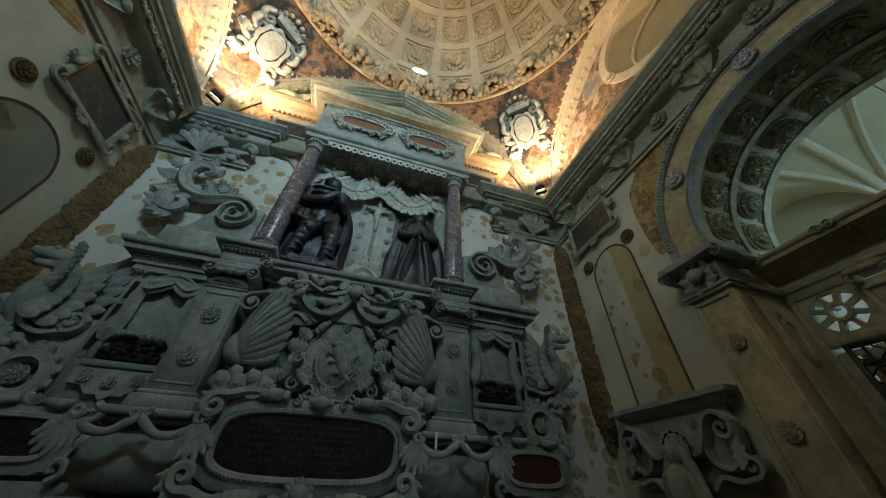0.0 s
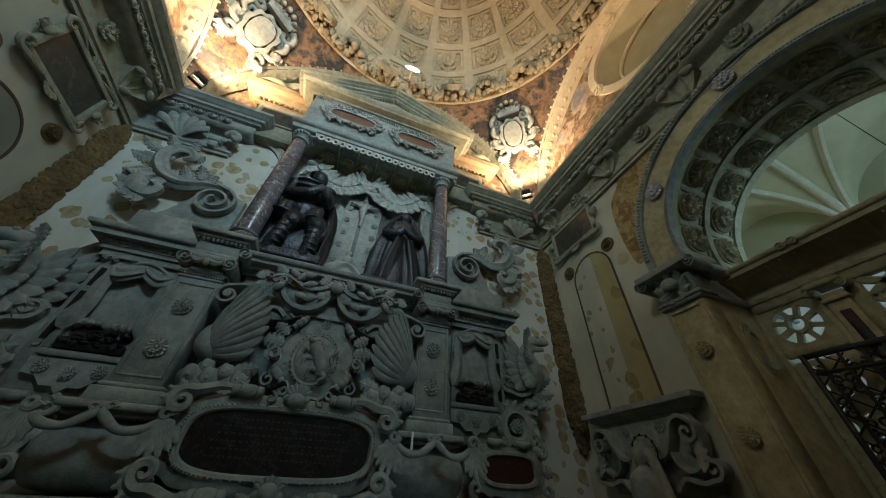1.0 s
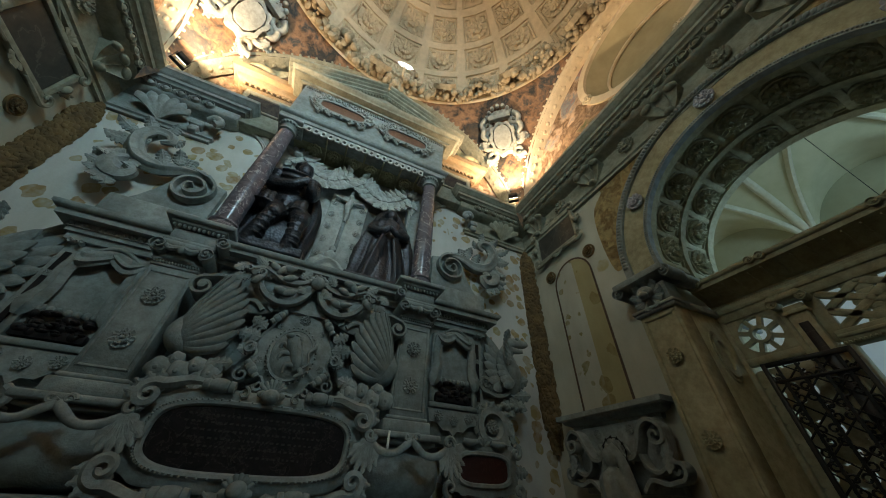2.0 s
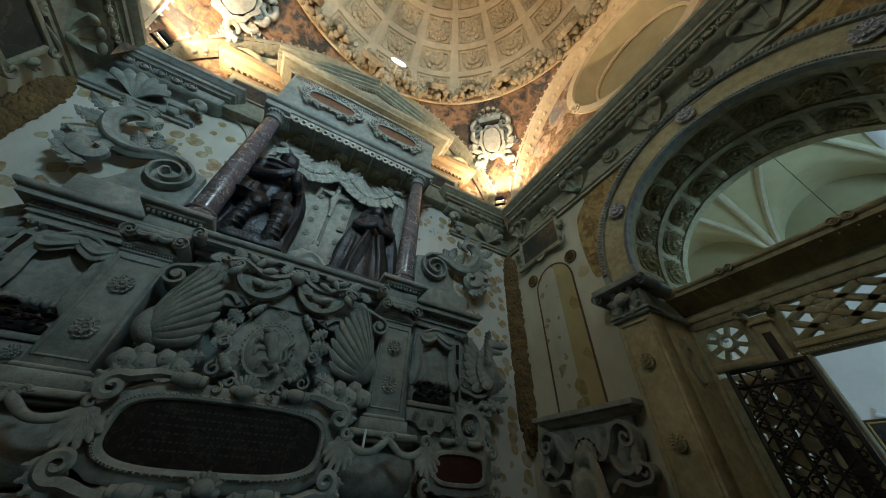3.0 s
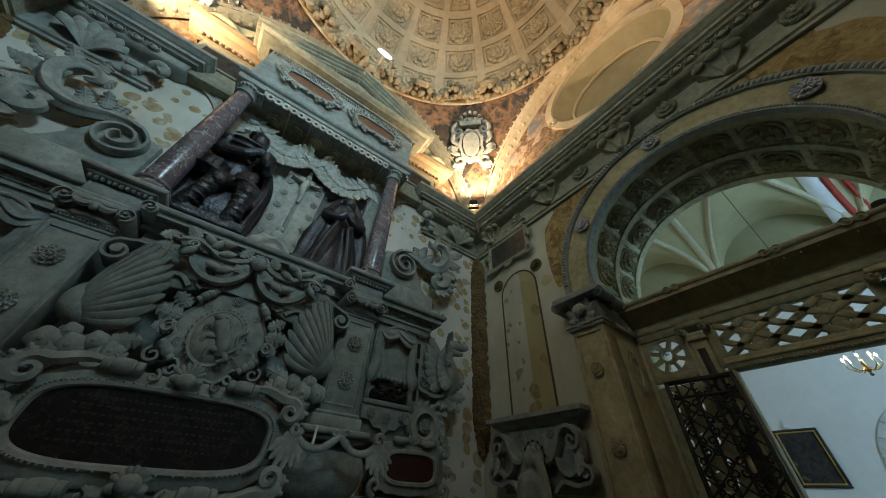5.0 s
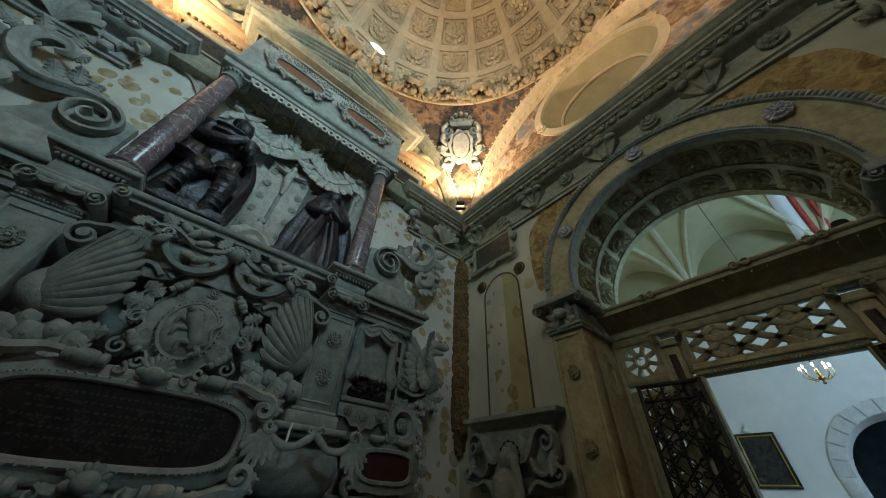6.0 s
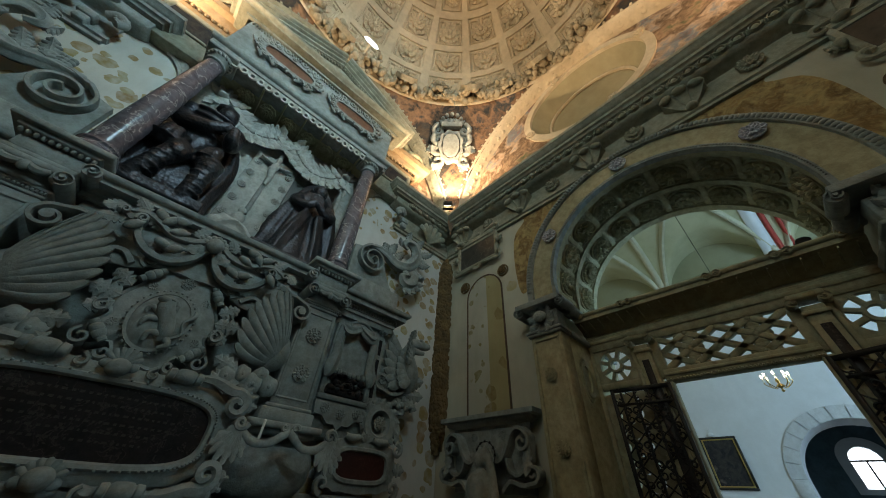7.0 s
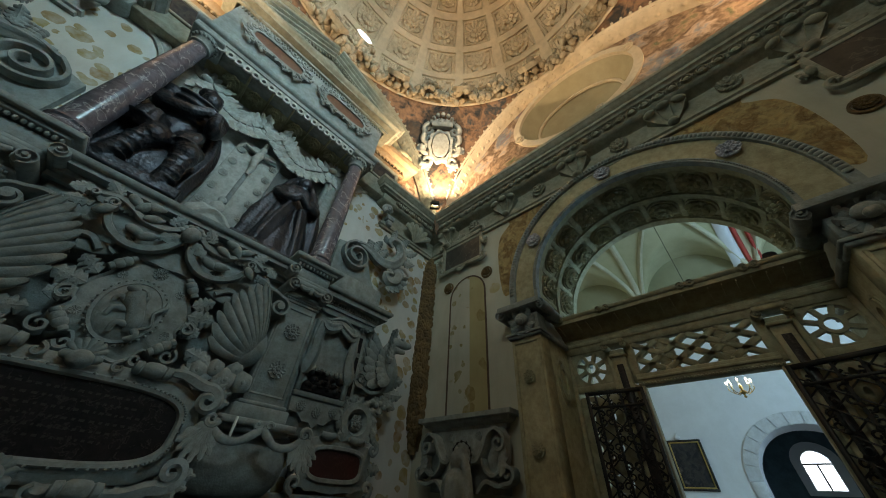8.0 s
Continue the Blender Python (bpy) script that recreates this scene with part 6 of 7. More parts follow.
for d in (-1, 1):
    blob(bm, (X0 + d * 0.27 - 0.03, Y0 - 0.05, 5.28), (0.15, 0.16, 0.14), 12, 8)
    tube(bm, [(X0 + d * 0.28, Y0 - 0.05, 5.25, 0.11), (X0 + d * 0.3, Y0 - 0.16, 5.0, 0.1), (X0 + 0.14 + d * 0.14, Y0 - 0.3, 4.98, 0.085), (X0 + 0.22 + d * 0.03, Y0 - 0.34, 5.16, 0.06)], 20, 12)
    tube(bm, [(X0 + d * 0.15, Y0, 4.55, 0.17), (X0 + 0.12 + d * 0.16, Y0 - 0.22, 4.45, 0.15), (X0 + 0.1 + d * 0.2, Y0 - 0.28, 4.2, 0.1), (X0 + 0.02 + d * 0.24, Y0 - 0.2, 3.85, 0.09)], 20, 12)
    for k in range(4):
        blob(bm, (X0 + 0.09 + d * (0.19 + 0.012 * k), Y0 - 0.3 + 0.02 * k, 4.22 - 0.09 * k), (0.115, 0.1, 0.022), 12, 6)
        blob(bm, (X0 + d * (0.16 + 0.03 * k), Y0 - 0.06 - 0.05 * k, 4.66 - 0.05 * k), (0.19, 0.17, 0.03), 14, 6)
    blob(bm, (X0 + 0.14 + d * 0.17, Y0 - 0.31, 4.36), (0.11, 0.11, 0.12), 12, 8)
for k in range(9):
    x = X0 - 0.3 + 0.07 * k
    tube(bm, [(x, Y0 - 0.16 - 0.1 * math.sin(k), 4.72, 0.07), (x - 0.01, Y0 - 0.2 - 0.08 * math.sin(k), 4.56, 0.075), (x, Y0 - 0.2, 4.45, 0.05)], 8, 8)
tube(bm, [(X0 - 0.22, Y0 + 0.1, 5.3, 0.1), (X0 - 0.36, Y0 + 0.12, 4.9, 0.14), (X0 - 0.42, Y0 + 0.06, 4.4, 0.24), (X0 - 0.46, Y0, 3.9, 0.3)], 24, 36, 0.8, 9, 0.14)
tube(bm, [(X0 + 0.3, Y0 + 0.15, 5.25, 0.08), (X0 + 0.4, Y0 + 0.14, 4.8, 0.12), (X0 + 0.36, Y0 + 0.1, 4.2, 0.14), (X0 + 0.36, Y0 + 0.08, 3.85, 0.14)], 22, 16, 0.7, 6, 0.16)
for k in range(4):
    blob(bm, (X0 - 0.03, Y0 - 0.22, 5.32 - 0.13 * k), (0.24 - 0.02 * k, 0.07, 0.035), 14, 6)
blob(bm, (X0 - 0.08, Y0 + 0.16, 4.6), (0.46, 0.12, 0.85), 20, 12)
blob(bm, (X0 + 0.02, Y0 - 0.04, 4.12), (0.34, 0.17, 0.36), 18, 10)
box(bm, X0 - 0.62, X0 + 0.5, 3.72, 4.28, 3.77, 3.9)
fused("bronze_knight_statue", bm, BRONZE, "dark bronze kneeling armoured figure with a cloak", 0.013)

# kneeling bronze figure in a long robe
bm = bmesh.new()
X0, Y0 = 0.68, 4.08
tube(bm, [(X0, Y0, 3.78, 0.4), (X0, Y0, 4.1, 0.34), (X0 - 0.02, Y0, 4.5, 0.26), (X0 - 0.02, Y0, 4.9, 0.22), (X0 - 0.01, Y0, 5.15, 0.2), (X0, Y0, 5.26, 0.08)], 30, 40, 0.62, 9, 0.07)
blob(bm, (X0, Y0 - 0.03, 5.36), (0.1, 0.11, 0.13), 14, 10)
tube(bm, [(X0 - 0.02, Y0 + 0.04, 5.5, 0.06), (X0 - 0.14, Y0 + 0.03, 5.36, 0.06), (X0 - 0.2, Y0, 5.1, 0.08), (X0 - 0.28, Y0, 4.7, 0.1), (X0 - 0.36, Y0 + 0.04, 3.9, 0.12)], 30, 14, 0.7, 5, 0.2)
tube(bm, [(X0 + 0.02, Y0 + 0.04, 5.5, 0.06), (X0 + 0.14, Y0 + 0.03, 5.36, 0.06), (X0 + 0.22, Y0, 5.1, 0.08), (X0 + 0.32, Y0, 4.7, 0.1), (X0 + 0.4, Y0 + 0.04, 3.9, 0.12)], 30, 14, 0.7, 5, 0.2)
blob(bm, (X0, Y0 - 0.02, 5.2), (0.13, 0.1, 0.05), 12, 6)
for d in (-1, 1):
    tube(bm, [(X0 + d * 0.2, Y0, 5.08, 0.08), (X0 + d * 0.26, Y0 - 0.1, 4.88, 0.085), (X0 + d * 0.12, Y0 - 0.24, 4.78, 0.07), (X0 - 0.03, Y0 - 0.28, 4.9, 0.05)], 20, 10)
    tube(bm, [(X0 + d * 0.08, Y0 - 0.2, 4.7, 0.06), (X0 + d * 0.16, Y0 - 0.2, 4.3, 0.08), (X0 + d * 0.22, Y0 - 0.18, 3.86, 0.09)], 18, 10, 0.8, 3, 0.3)
blob(bm, (X0, Y0 + 0.08, 4.3), (0.46, 0.12, 0.8), 20, 12)
box(bm, X0 - 0.5, X0 + 0.5, 3.8, 4.28, 3.77, 3.84)
bm.transform(Matrix.Translation((X0, 0, 0)) @ Matrix.Diagonal((1.12, 1, 1, 1)) @ Matrix.Translation((-X0, 0, 0)))
fused("bronze_robed_statue", bm, BRONZE, "dark bronze kneeling figure in a long robe and veil", 0.013)
tp("dark_slab", boxes((0.25, 1.02, 4.24, 4.303, 3.77, 5.45)), SLATE, "dark slab behind the robed statue")

# side bays with draped niches
for xc, s in ((-2.22, -1), (1.98, 1)):
    bay = tp("side_bay", boxes((xc - 0.5, xc + 0.5, 4.06, YA, 1.9, 3.5), bevel=0.01))
    tp("bay_cornice", sweep(bmesh.new(), [(0.0, 3.42), (0.05, 3.42), (0.05, 3.5), (0.08, 3.5), (0.08, 3.55), (0.1, 3.55), (0.1, 3.62), (0.2, 3.62), (0.2, 3.69), (0.23, 3.69), (0.26, 3.72), (0.26, 3.76), (0.0, 3.78)],
                            [(xc + 0.5, YA), (xc + 0.5, 4.06), (xc - 0.5, 4.06), (xc - 0.5, YA)]), parent=bay)
    bm = bmesh.new()
    for k in range(24):
        blob(bm, (xc - 0.56 + 1.12 * k / 23, 3.955, 3.585), (0.019, 0.02, 0.026), 7, 5)
    tp("egg_band", bm, parent=bay)
    w = 0.29
    tp("niche_frame", boxes((xc - w - 0.06, xc - w, 4.0, 4.08, 2.36, 3.3), (xc + w, xc + w + 0.06, 4.0, 4.08, 2.36, 3.3), (xc - w - 0.06, xc + w + 0.06, 4.0, 4.08, 2.3, 2.36), bevel=0.008), parent=bay)
    tp("niche_back", boxes((xc - w, xc + w, 4.045, 4.07, 2.36, 3.3)), STUCCO, parent=bay)
    bm = bmesh.new()
    box(bm, xc - w + 0.02, xc + w - 0.02, 3.98, 4.06, 2.37, 2.46, 0.02)
    rng = random.Random(8)
    for k in range(34):
        blob(bm, (xc + rng.uniform(-w + 0.05, w - 0.05), 4.0, 2.42 + rng.uniform(0, 0.2) * (1 - 0.3 * rng.random())), (rng.uniform(0.03, 0.06), 0.05, rng.uniform(0.02, 0.05)), 8, 6)
    tp("dark_relief", bm, BLACK, "dark carved marble relief", bay)
    # curtain drawn up over the niche
    bm = bmesh.new()
    for d in (-1, 1):
        tube(bm, [(xc, 3.98, 3.32, 0.06), (xc + d * 0.11, 3.95, 3.24, 0.075), (xc + d * 0.2, 3.95, 3.21, 0.085), (xc + d * 0.27, 3.97, 3.27, 0.04)], 22, 30, 0.7, 7, 0.2)
        tube(bm, [(xc + d * 0.26, 3.98, 3.26, 0.05), (xc + d * 0.28, 3.97, 3.05, 0.06), (xc + d * 0.27, 3.98, 2.85, 0.065), (xc + d * 0.31, 3.98, 2.66, 0.08), (xc + d * 0.33, 3.99, 2.55, 0.03)], 20, 14, 0.6, 5, 0.22)
    tube(bm, [(xc - 0.3, 3.98, 3.2, 0.016), (xc - 0.15, 3.96, 3.34, 0.022), (xc, 3.95, 3.39, 0.026), (xc + 0.15, 3.96, 3.34, 0.022), (xc + 0.3, 3.98, 3.2, 0.016)], 24, 8)
    for k in range(7):
        x = xc - 0.21 + 0.07 * k
        tube(bm, [(x, 4.02, 2.69 - 0.04 * math.cos((x - xc) * 6), 0.03), (x, 4.0, 2.66 - 0.03, 0.036), (x + 0.02, 4.01, 2.6, 0.015)], 8, 7)
    tp("curtain", bm, parent=bay)
    for d in (-1, 1):
        for k in range(3):
            tp("dark_inlay", boxes((xc + d * 0.42 - 0.025, xc + d * 0.42 + 0.025, 4.045, 4.062, 2.45 + 0.3 * k, 2.68 + 0.3 * k)), BLACK, parent=bay)
            bm = bmesh.new()
            flower(bm, Matrix.Translation((xc + d * 0.42, 4.05, 2.41 + 0.3 * k)), 0.035, 6, False)
            tp("stud", bm, parent=bay)
        bm = bmesh.new()
        scroll_end(bm, Matrix.Translation((xc + d * 0.42 + 0.04, 3.98, 3.4)), 0.03, 0.08)
        scroll_end(bm, Matrix.Translation((xc + d * 0.42 - 0.04, 3.98, 3.4)) @ Matrix.Diagonal((-1, 1, 1, 1)), 0.03, 0.08)
        tp("small_capital", bm, parent=bay)
    # apron with rosettes
    out = [(xc - 0.36, 2.28), (xc + 0.36, 2.28), (xc + 0.34, 2.12), (xc + 0.22, 2.13), (xc + 0.15, 2.03), (xc + 0.05, 2.06), (xc, 1.96), (xc - 0.05, 2.06), (xc - 0.15, 2.03), (xc - 0.22, 2.13), (xc - 0.34, 2.12)]
    tp("apron", prism(bmesh.new(), out, 4.0, 4.07, 0.012), parent=bay)
    for x in (-0.22, 0, 0.22):
        bm = bmesh.new()
        flower(bm, Matrix.Translation((xc + x, 3.995, 2.2 if x else 2.16)), 0.06, 6)
        tp("rosette", bm, parent=bay)
    # oblong side plaque under the bay
    px = xc + s * 0.4
    tp("side_plaque", prism(bmesh.new(), ring_of(px, 1.67, 0.335, 0.135, 48, 3.6), 3.93, 4.0), BLACK if s < 0 else marble("dark_red_marble", (0.03, 0.008, 0.007), (0.055, 0.014, 0.012), (0.08, 0.035, 0.03), 4, 0.3), "black marble oblong plaque" if s < 0 else "dark red marble oblong plaque")
    bm = bmesh.new()
    rows = [[bm.verts.new((x, y, z)) for x, z in ring_of(px, 1.67, gx, gz, 72, 3.6, wv, 16)] for gx, gz, y, wv in ((0.33, 0.13, 3.94, 0), (0.345, 0.145, 3.9, 0), (0.375, 0.175, 3.9, 0), (0.4, 0.19, 3.93, 0), (0.5, 0.26, 3.94, 0.03), (0.5, 0.26, 4.1, 0.03))]
    for a, b in zip(rows, rows[1:]):
        for i in range(72):
            bm.faces.new((a[i], a[(i + 1) % 72], b[(i + 1) % 72], b[i]))
    for d in (-1, 1):
        for dz in (-1, 1):
            tube(bm, spiral(px + d * 0.47, 1.67 + dz * 0.2, 3.91, 0.09, 0.02, math.pi / 2 * dz, -1.1 * d * dz, 0.035, 0.018, 0.02, 9), 20, 7)
        leaf(bm, Matrix.Translation((px + d * 0.46, 3.93, 1.67)) @ Matrix.Rotation(d * 1.57, 4, "Y"), 0.16, 0.07, 0.3, 3, 8, 5)
        tube(bm, [(px + d * 0.1, 3.91, 1.95, 0.03), (px + d * 0.2, 3.9, 1.93, 0.045), (px + d * 0.3, 3.91, 1.95, 0.03)], 10, 8)
    shell(bm, Matrix.Translation((px, 3.94, 1.9)), 0.1, 5)
    tp("side_plaque_frame", bm)

# winged beasts and wreaths beside the bays
for s in (-1, 1):
    o = -0.12
    beast = thing("griffin_relief", "grey stucco winged griffin with scrolled tail on the wall", "relief", group="griffins")
    X = lambda v: o + s * v
    out = 0.14 if s < 0 else 0.0
    X = lambda v: o + s * (v + out)
    bm = bmesh.new()
    tube(bm, [(X(3.05), 4.24, 2.6, 0.1), (X(3.16), 4.16, 2.76, 0.15), (X(3.16), 4.1, 2.92, 0.17), (X(3.1), 4.08, 3.08, 0.15), (X(3.06), 4.06, 3.22, 0.12), (X(3.12), 4.0, 3.34, 0.11)], 26, 24, 0.9, 6, 0.05)
    tube(bm, [(X(3.08), 4.0, 3.38, 0.1), (X(3.2), 3.94, 3.4, 0.085), (X(3.3), 3.9, 3.38, 0.065), (X(3.37), 3.88, 3.4, 0.04)], 16, 12, 0.9)
    tube(bm, [(X(3.1), 3.98, 3.3, 0.07), (X(3.2), 3.94, 3.27, 0.05), (X(3.29), 3.91, 3.27, 0.03)], 12, 10, 0.8)
    blob(bm, (X(3.19), 3.88, 3.45), (0.035, 0.03, 0.03), 8, 6)
    blob(bm, (X(3.08), 3.98, 3.48), (0.04, 0.03, 0.07), 8, 6)
    part("body", bm, STUCCO, beast)
    for k in range(8):
        bm = bmesh.new()
        leaf(bm, Matrix.Translation((X(3.1), 3.98 - 0.006 * k, 3.44 - 0.05 * k)) @ Matrix.Rotation(-s * (0.2 + 0.2 * k), 4, "Y"), 0.2, 0.07, 0.5, 3, 7, 5)
        part("mane_lock", bm, STUCCO, beast)
    # three rows of overlapping feathers that spread towards the tomb
    for name, n, a0, a1, L0, L1, wide, y, ox, oz in (("feather", 8, 0.45, 1.75, 0.82, 0.55, 0.1, 4.2, 3.08, 3.06), ("short_feather", 7, 0.5, 1.9, 0.58, 0.42, 0.095, 4.12, 3.1, 3.04), ("covert", 6, 0.6, 2.0, 0.34, 0.27, 0.09, 4.04, 3.12, 3.0)):
        for k in range(n):
            u = k / (n - 1)
            bm = bmesh.new()
            leaf(bm, Matrix.Translation((X(ox), y - 0.009 * k, oz - 0.03 * k)) @ Matrix.Rotation(-s * (a0 + (a1 - a0) * u), 4, "Y") @ Matrix.Rotation(s * -0.25, 4, "Y"), L0 + (L1 - L0) * u, wide, 0.2, 1, 12, 5, 0.02)
            part(name, bm, STUCCO, beast)
    bm = bmesh.new()
    band(bm, [(X(x), z) for x, z in [(3.14, 2.74), (3.02, 2.62), (2.86, 2.57), (2.72, 2.6)] + curl(2.66, 2.72, 0.12, -1.2, -1.3, 11)], 4.04, 4.3, 0.05, 50)
    part("tail_scroll", bm, STUCCO, beast)
    for k, (x, z, a, L) in enumerate(((3.1, 2.66, 0.9, 0.3), (3.12, 2.62, 1.5, 0.32), (3.08, 2.58, 2.1, 0.3), (2.98, 2.56, 2.7, 0.26), (2.9, 2.6, -0.9, 0.26), (2.8, 2.62, -0.5, 0.22), (3.16, 2.8, 1.3, 0.28))):
        bm = bmesh.new()
        leaf(bm, Matrix.Translation((X(x), 4.1, z)) @ Matrix.Rotation(s * a, 4, "Y"), L, 0.1, 0.35, 4, 10, 7)
        part("acanthus_leaf", bm, STUCCO, beast)
    for k in range(5):
        bm = bmesh.new()
        blob(bm, (X(2.94 + 0.07 * k), 4.06, 2.46 - 0.03 * (k % 2)), (0.05, 0.05, 0.045), 10, 7)
        part("fruit", bm, STUCCO, beast)
    wr = thing("stucco_wreath", "grey stucco wreath with curling horn below the griffin", "relief", group="wreaths")
    bm = bmesh.new()
    cx, cz = X(2.72), 2.16
    tube(bm, [(cx + 0.2 * math.cos(a), 4.06, cz + 0.2 * math.sin(a), 0.07) for a in np.linspace(0, 6.5, 14)], 50, 12, 0.9, 6, 0.15)
    part("ring", bm, STUCCO, wr)
    for k in range(14):
        bm = bmesh.new()
        a = 2 * math.pi * k / 14
        leaf(bm, Matrix.Translation((cx + 0.2 * math.cos(a), 4.02, cz + 0.2 * math.sin(a))) @ Matrix.Rotation(math.pi / 2 - a + 0.7, 4, "Y"), 0.14, 0.05, 0.3, 2, 7, 5)
        part("wreath_leaf", bm, STUCCO, wr)
    bm = bmesh.new()
    flower(bm, Matrix.Translation((cx, 4.05, cz)), 0.09, 6)
    part("flower", bm, STUCCO, wr)
    bm = bmesh.new()
    tube(bm, [(cx + s * 0.2, 4.08, cz + 0.15, 0.06), (cx + s * 0.3, 4.06, cz + 0.0, 0.06), (cx + s * 0.32, 4.05, cz - 0.14, 0.05), (cx + s * 0.46, 4.08, cz - 0.2, 0.02)], 22, 10, 1, 5, 0.12)
    leaf(bm, Matrix.Translation((cx + s * 0.28, 4.08, cz + 0.2)) @ Matrix.Rotation(s * 1.0, 4, "Y"), 0.24, 0.09, 0.3, 3, 9, 5)
    part("horn", bm, STUCCO, wr)
    part("backing", boxes((min(X(2.5), X(3.0)), max(X(2.5), X(3.0)), 4.14, YA, 1.9, 2.9)), STUCCO, wr)

# large acanthus volutes on the wall above the bays
for s in (-1, 1):
    o = -0.12
    X = lambda v: o + s * v
    sc = thing("acanthus_volute", "large grey stucco volute with curling acanthus on the wall", "relief", group="acanthus volutes")
    bm = bmesh.new()
    band(bm, [(X(x), z) for x, z in [(2.5, 4.92), (2.38, 5.03), (2.22, 5.08), (2.05, 5.03)] + curl(2.12, 4.76, 0.29, 2.0, 1.9, 20)], 4.16, 4.3, 0.048, 100)
    part("volute", bm, STUCCO, sc)
    bm = bmesh.new()
    tube(bm, [(X(2.1), 4.24, 5.08, 0.05), (X(2.35), 4.22, 5.02, 0.08), (X(2.6), 4.2, 4.9, 0.1), (X(2.85), 4.18, 4.95, 0.11), (X(3.0), 4.16, 5.15, 0.11), (X(3.02), 4.14, 5.35, 0.1), (X(2.9), 4.12, 5.5, 0.09), (X(2.72), 4.1, 5.48, 0.07), (X(2.66), 4.08, 5.36, 0.05), (X(2.76), 4.08, 5.3, 0.03)], 70, 24, 1, 5, 0.16)
    part("stem", bm, STUCCO, sc)
    for k, (px, pz, a, L) in enumerate(((3.05, 5.2, 1.9, 0.34), (3.1, 5.4, 1.2, 0.36), (2.98, 5.52, 0.6, 0.3), (2.8, 5.56, -0.2, 0.26), (2.7, 5.4, -1.2, 0.24), (3.0, 5.0, 2.4, 0.36), (2.8, 4.92, 2.9, 0.3), (2.4, 5.02, 0.3, 0.3), (2.55, 4.95, 0.5, 0.28), (2.88, 5.3, 1.6, 0.2), (3.15, 5.3, 2.2, 0.3))):
        bm = bmesh.new()
        leaf(bm, Matrix.Translation((X(px), 4.14, pz)) @ Matrix.Rotation(s * a, 4, "Y"), L * 0.9, 0.085, 0.5, 5, 12, 7)
        part("acanthus_leaf", bm, STUCCO, sc)
    bm = bmesh.new()
    tube(bm, [(X(2.9), 4.2, 4.95, 0.06), (X(3.05), 4.18, 4.8, 0.1), (X(3.0), 4.16, 4.62, 0.1), (X(2.84), 4.15, 4.56, 0.08), (X(2.76), 4.14, 4.66, 0.06), (X(2.86), 4.13, 4.74, 0.05)], 44, 12, 1, 5, 0.16)
    part("lower_scroll", bm, STUCCO, sc)
    for k in range(6):
        bm = bmesh.new()
        a = 1.2 + 0.5 * k
        leaf(bm, Matrix.Translation((X(3.05 - 0.02 * k), 4.15, 4.75 - 0.05 * k)) @ Matrix.Rotation(s * a, 4, "Y"), 0.24, 0.08, 0.4, 3, 9, 5)
        part("acanthus_leaf", bm, STUCCO, sc)
    bm = bmesh.new()
    prism(bm, [(X(1.75), 4.3), (X(2.7), 4.3), (X(2.6), 4.42), (X(2.48), 4.6), (X(2.4), 4.9), (X(2.1), 5.05), (X(1.75), 4.95)], 4.28, YA, 0.015)
    box(bm, min(X(1.75), X(2.8)), max(X(1.75), X(2.8)), 4.2, YA, 3.78, 4.3, 0.015)
    part("backing", bm, STUCCO, sc)
    bm = bmesh.new()
    for k in range(9):
        blob(bm, (X(2.28 + 0.05 * (k % 3)), 4.2, 5.12 + 0.05 * (k // 3)), (0.04, 0.04, 0.04), 8, 6)
    part("berries", bm, STUCCO, sc)
    # beast-shaped console under the cornice
    con = thing("console", "small fluted stucco console with a curled beast", "console", group="consoles")
    bx = X(2.68)
    part("block", boxes((bx - 0.13, bx + 0.05, 4.2, YA, 6.08, 6.2), (bx - 0.1, bx + 0.03, 4.22, YA, 5.95, 6.08), bevel=0.012), STUCCO, con)
    bm = bmesh.new()
    tube(bm, [(bx - s * 0.1, 4.18, 6.24, 0.06), (bx - s * 0.2, 4.14, 6.28, 0.08), (bx - s * 0.3, 4.12, 6.2, 0.07), (bx - s * 0.26, 4.1, 6.1, 0.05)], 18, 9)
    for k in range(7):
        blob(bm, (bx - s * 0.27 + 0.06 * math.cos(k), 4.1, 6.22 + 0.06 * math.sin(k)), (0.035, 0.035, 0.03), 7, 5)
    part("beast", bm, STUCCO, con)

# attic behind the pediment with painted panels and a warm cornice
attic = thing("attic", "ochre stucco attic with painted panels behind the pediment", "attic", kind="structure")
part("block", boxes((-2.62, 2.42, 4.15, 4.4, 6.5, 7.55), bevel=0.01), ENTAB, attic)
part("attic_cornice", sweep(bmesh.new(), [(0.0, 7.5), (0.05, 7.52), (0.06, 7.62), (0.1, 7.64), (0.16, 7.7), (0.18, 7.78), (0.28, 7.82), (0.3, 7.95), (0.0, 7.98)], [(2.5, 4.45), (2.5, 4.2), (-2.7, 4.2), (-2.7, 4.45)]), ATTIC, attic)
bm = bmesh.new()
for i in range(52):
    blob(bm, (-2.68 + 5.16 * i / 51, 4.1, 7.6), (0.035, 0.03, 0.04), 7, 5)
part("egg_band", bm, ATTIC, attic)
for x0, x1 in ((-2.5, -1.85), (1.72, 2.3)):
    part("painted_panel", boxes((x0, x1, 4.13, 4.16, 6.95, 7.35)), PAINTING, attic, "dark painted panel")
    part("panel_frame", boxes((x0 - 0.06, x0, 4.11, 4.16, 6.9, 7.41), (x1, x1 + 0.06, 4.11, 4.16, 6.9, 7.41), (x0, x1, 4.11, 4.16, 6.9, 6.95), (x0, x1, 4.11, 4.16, 7.35, 7.41), bevel=0.01), ENTAB, attic)
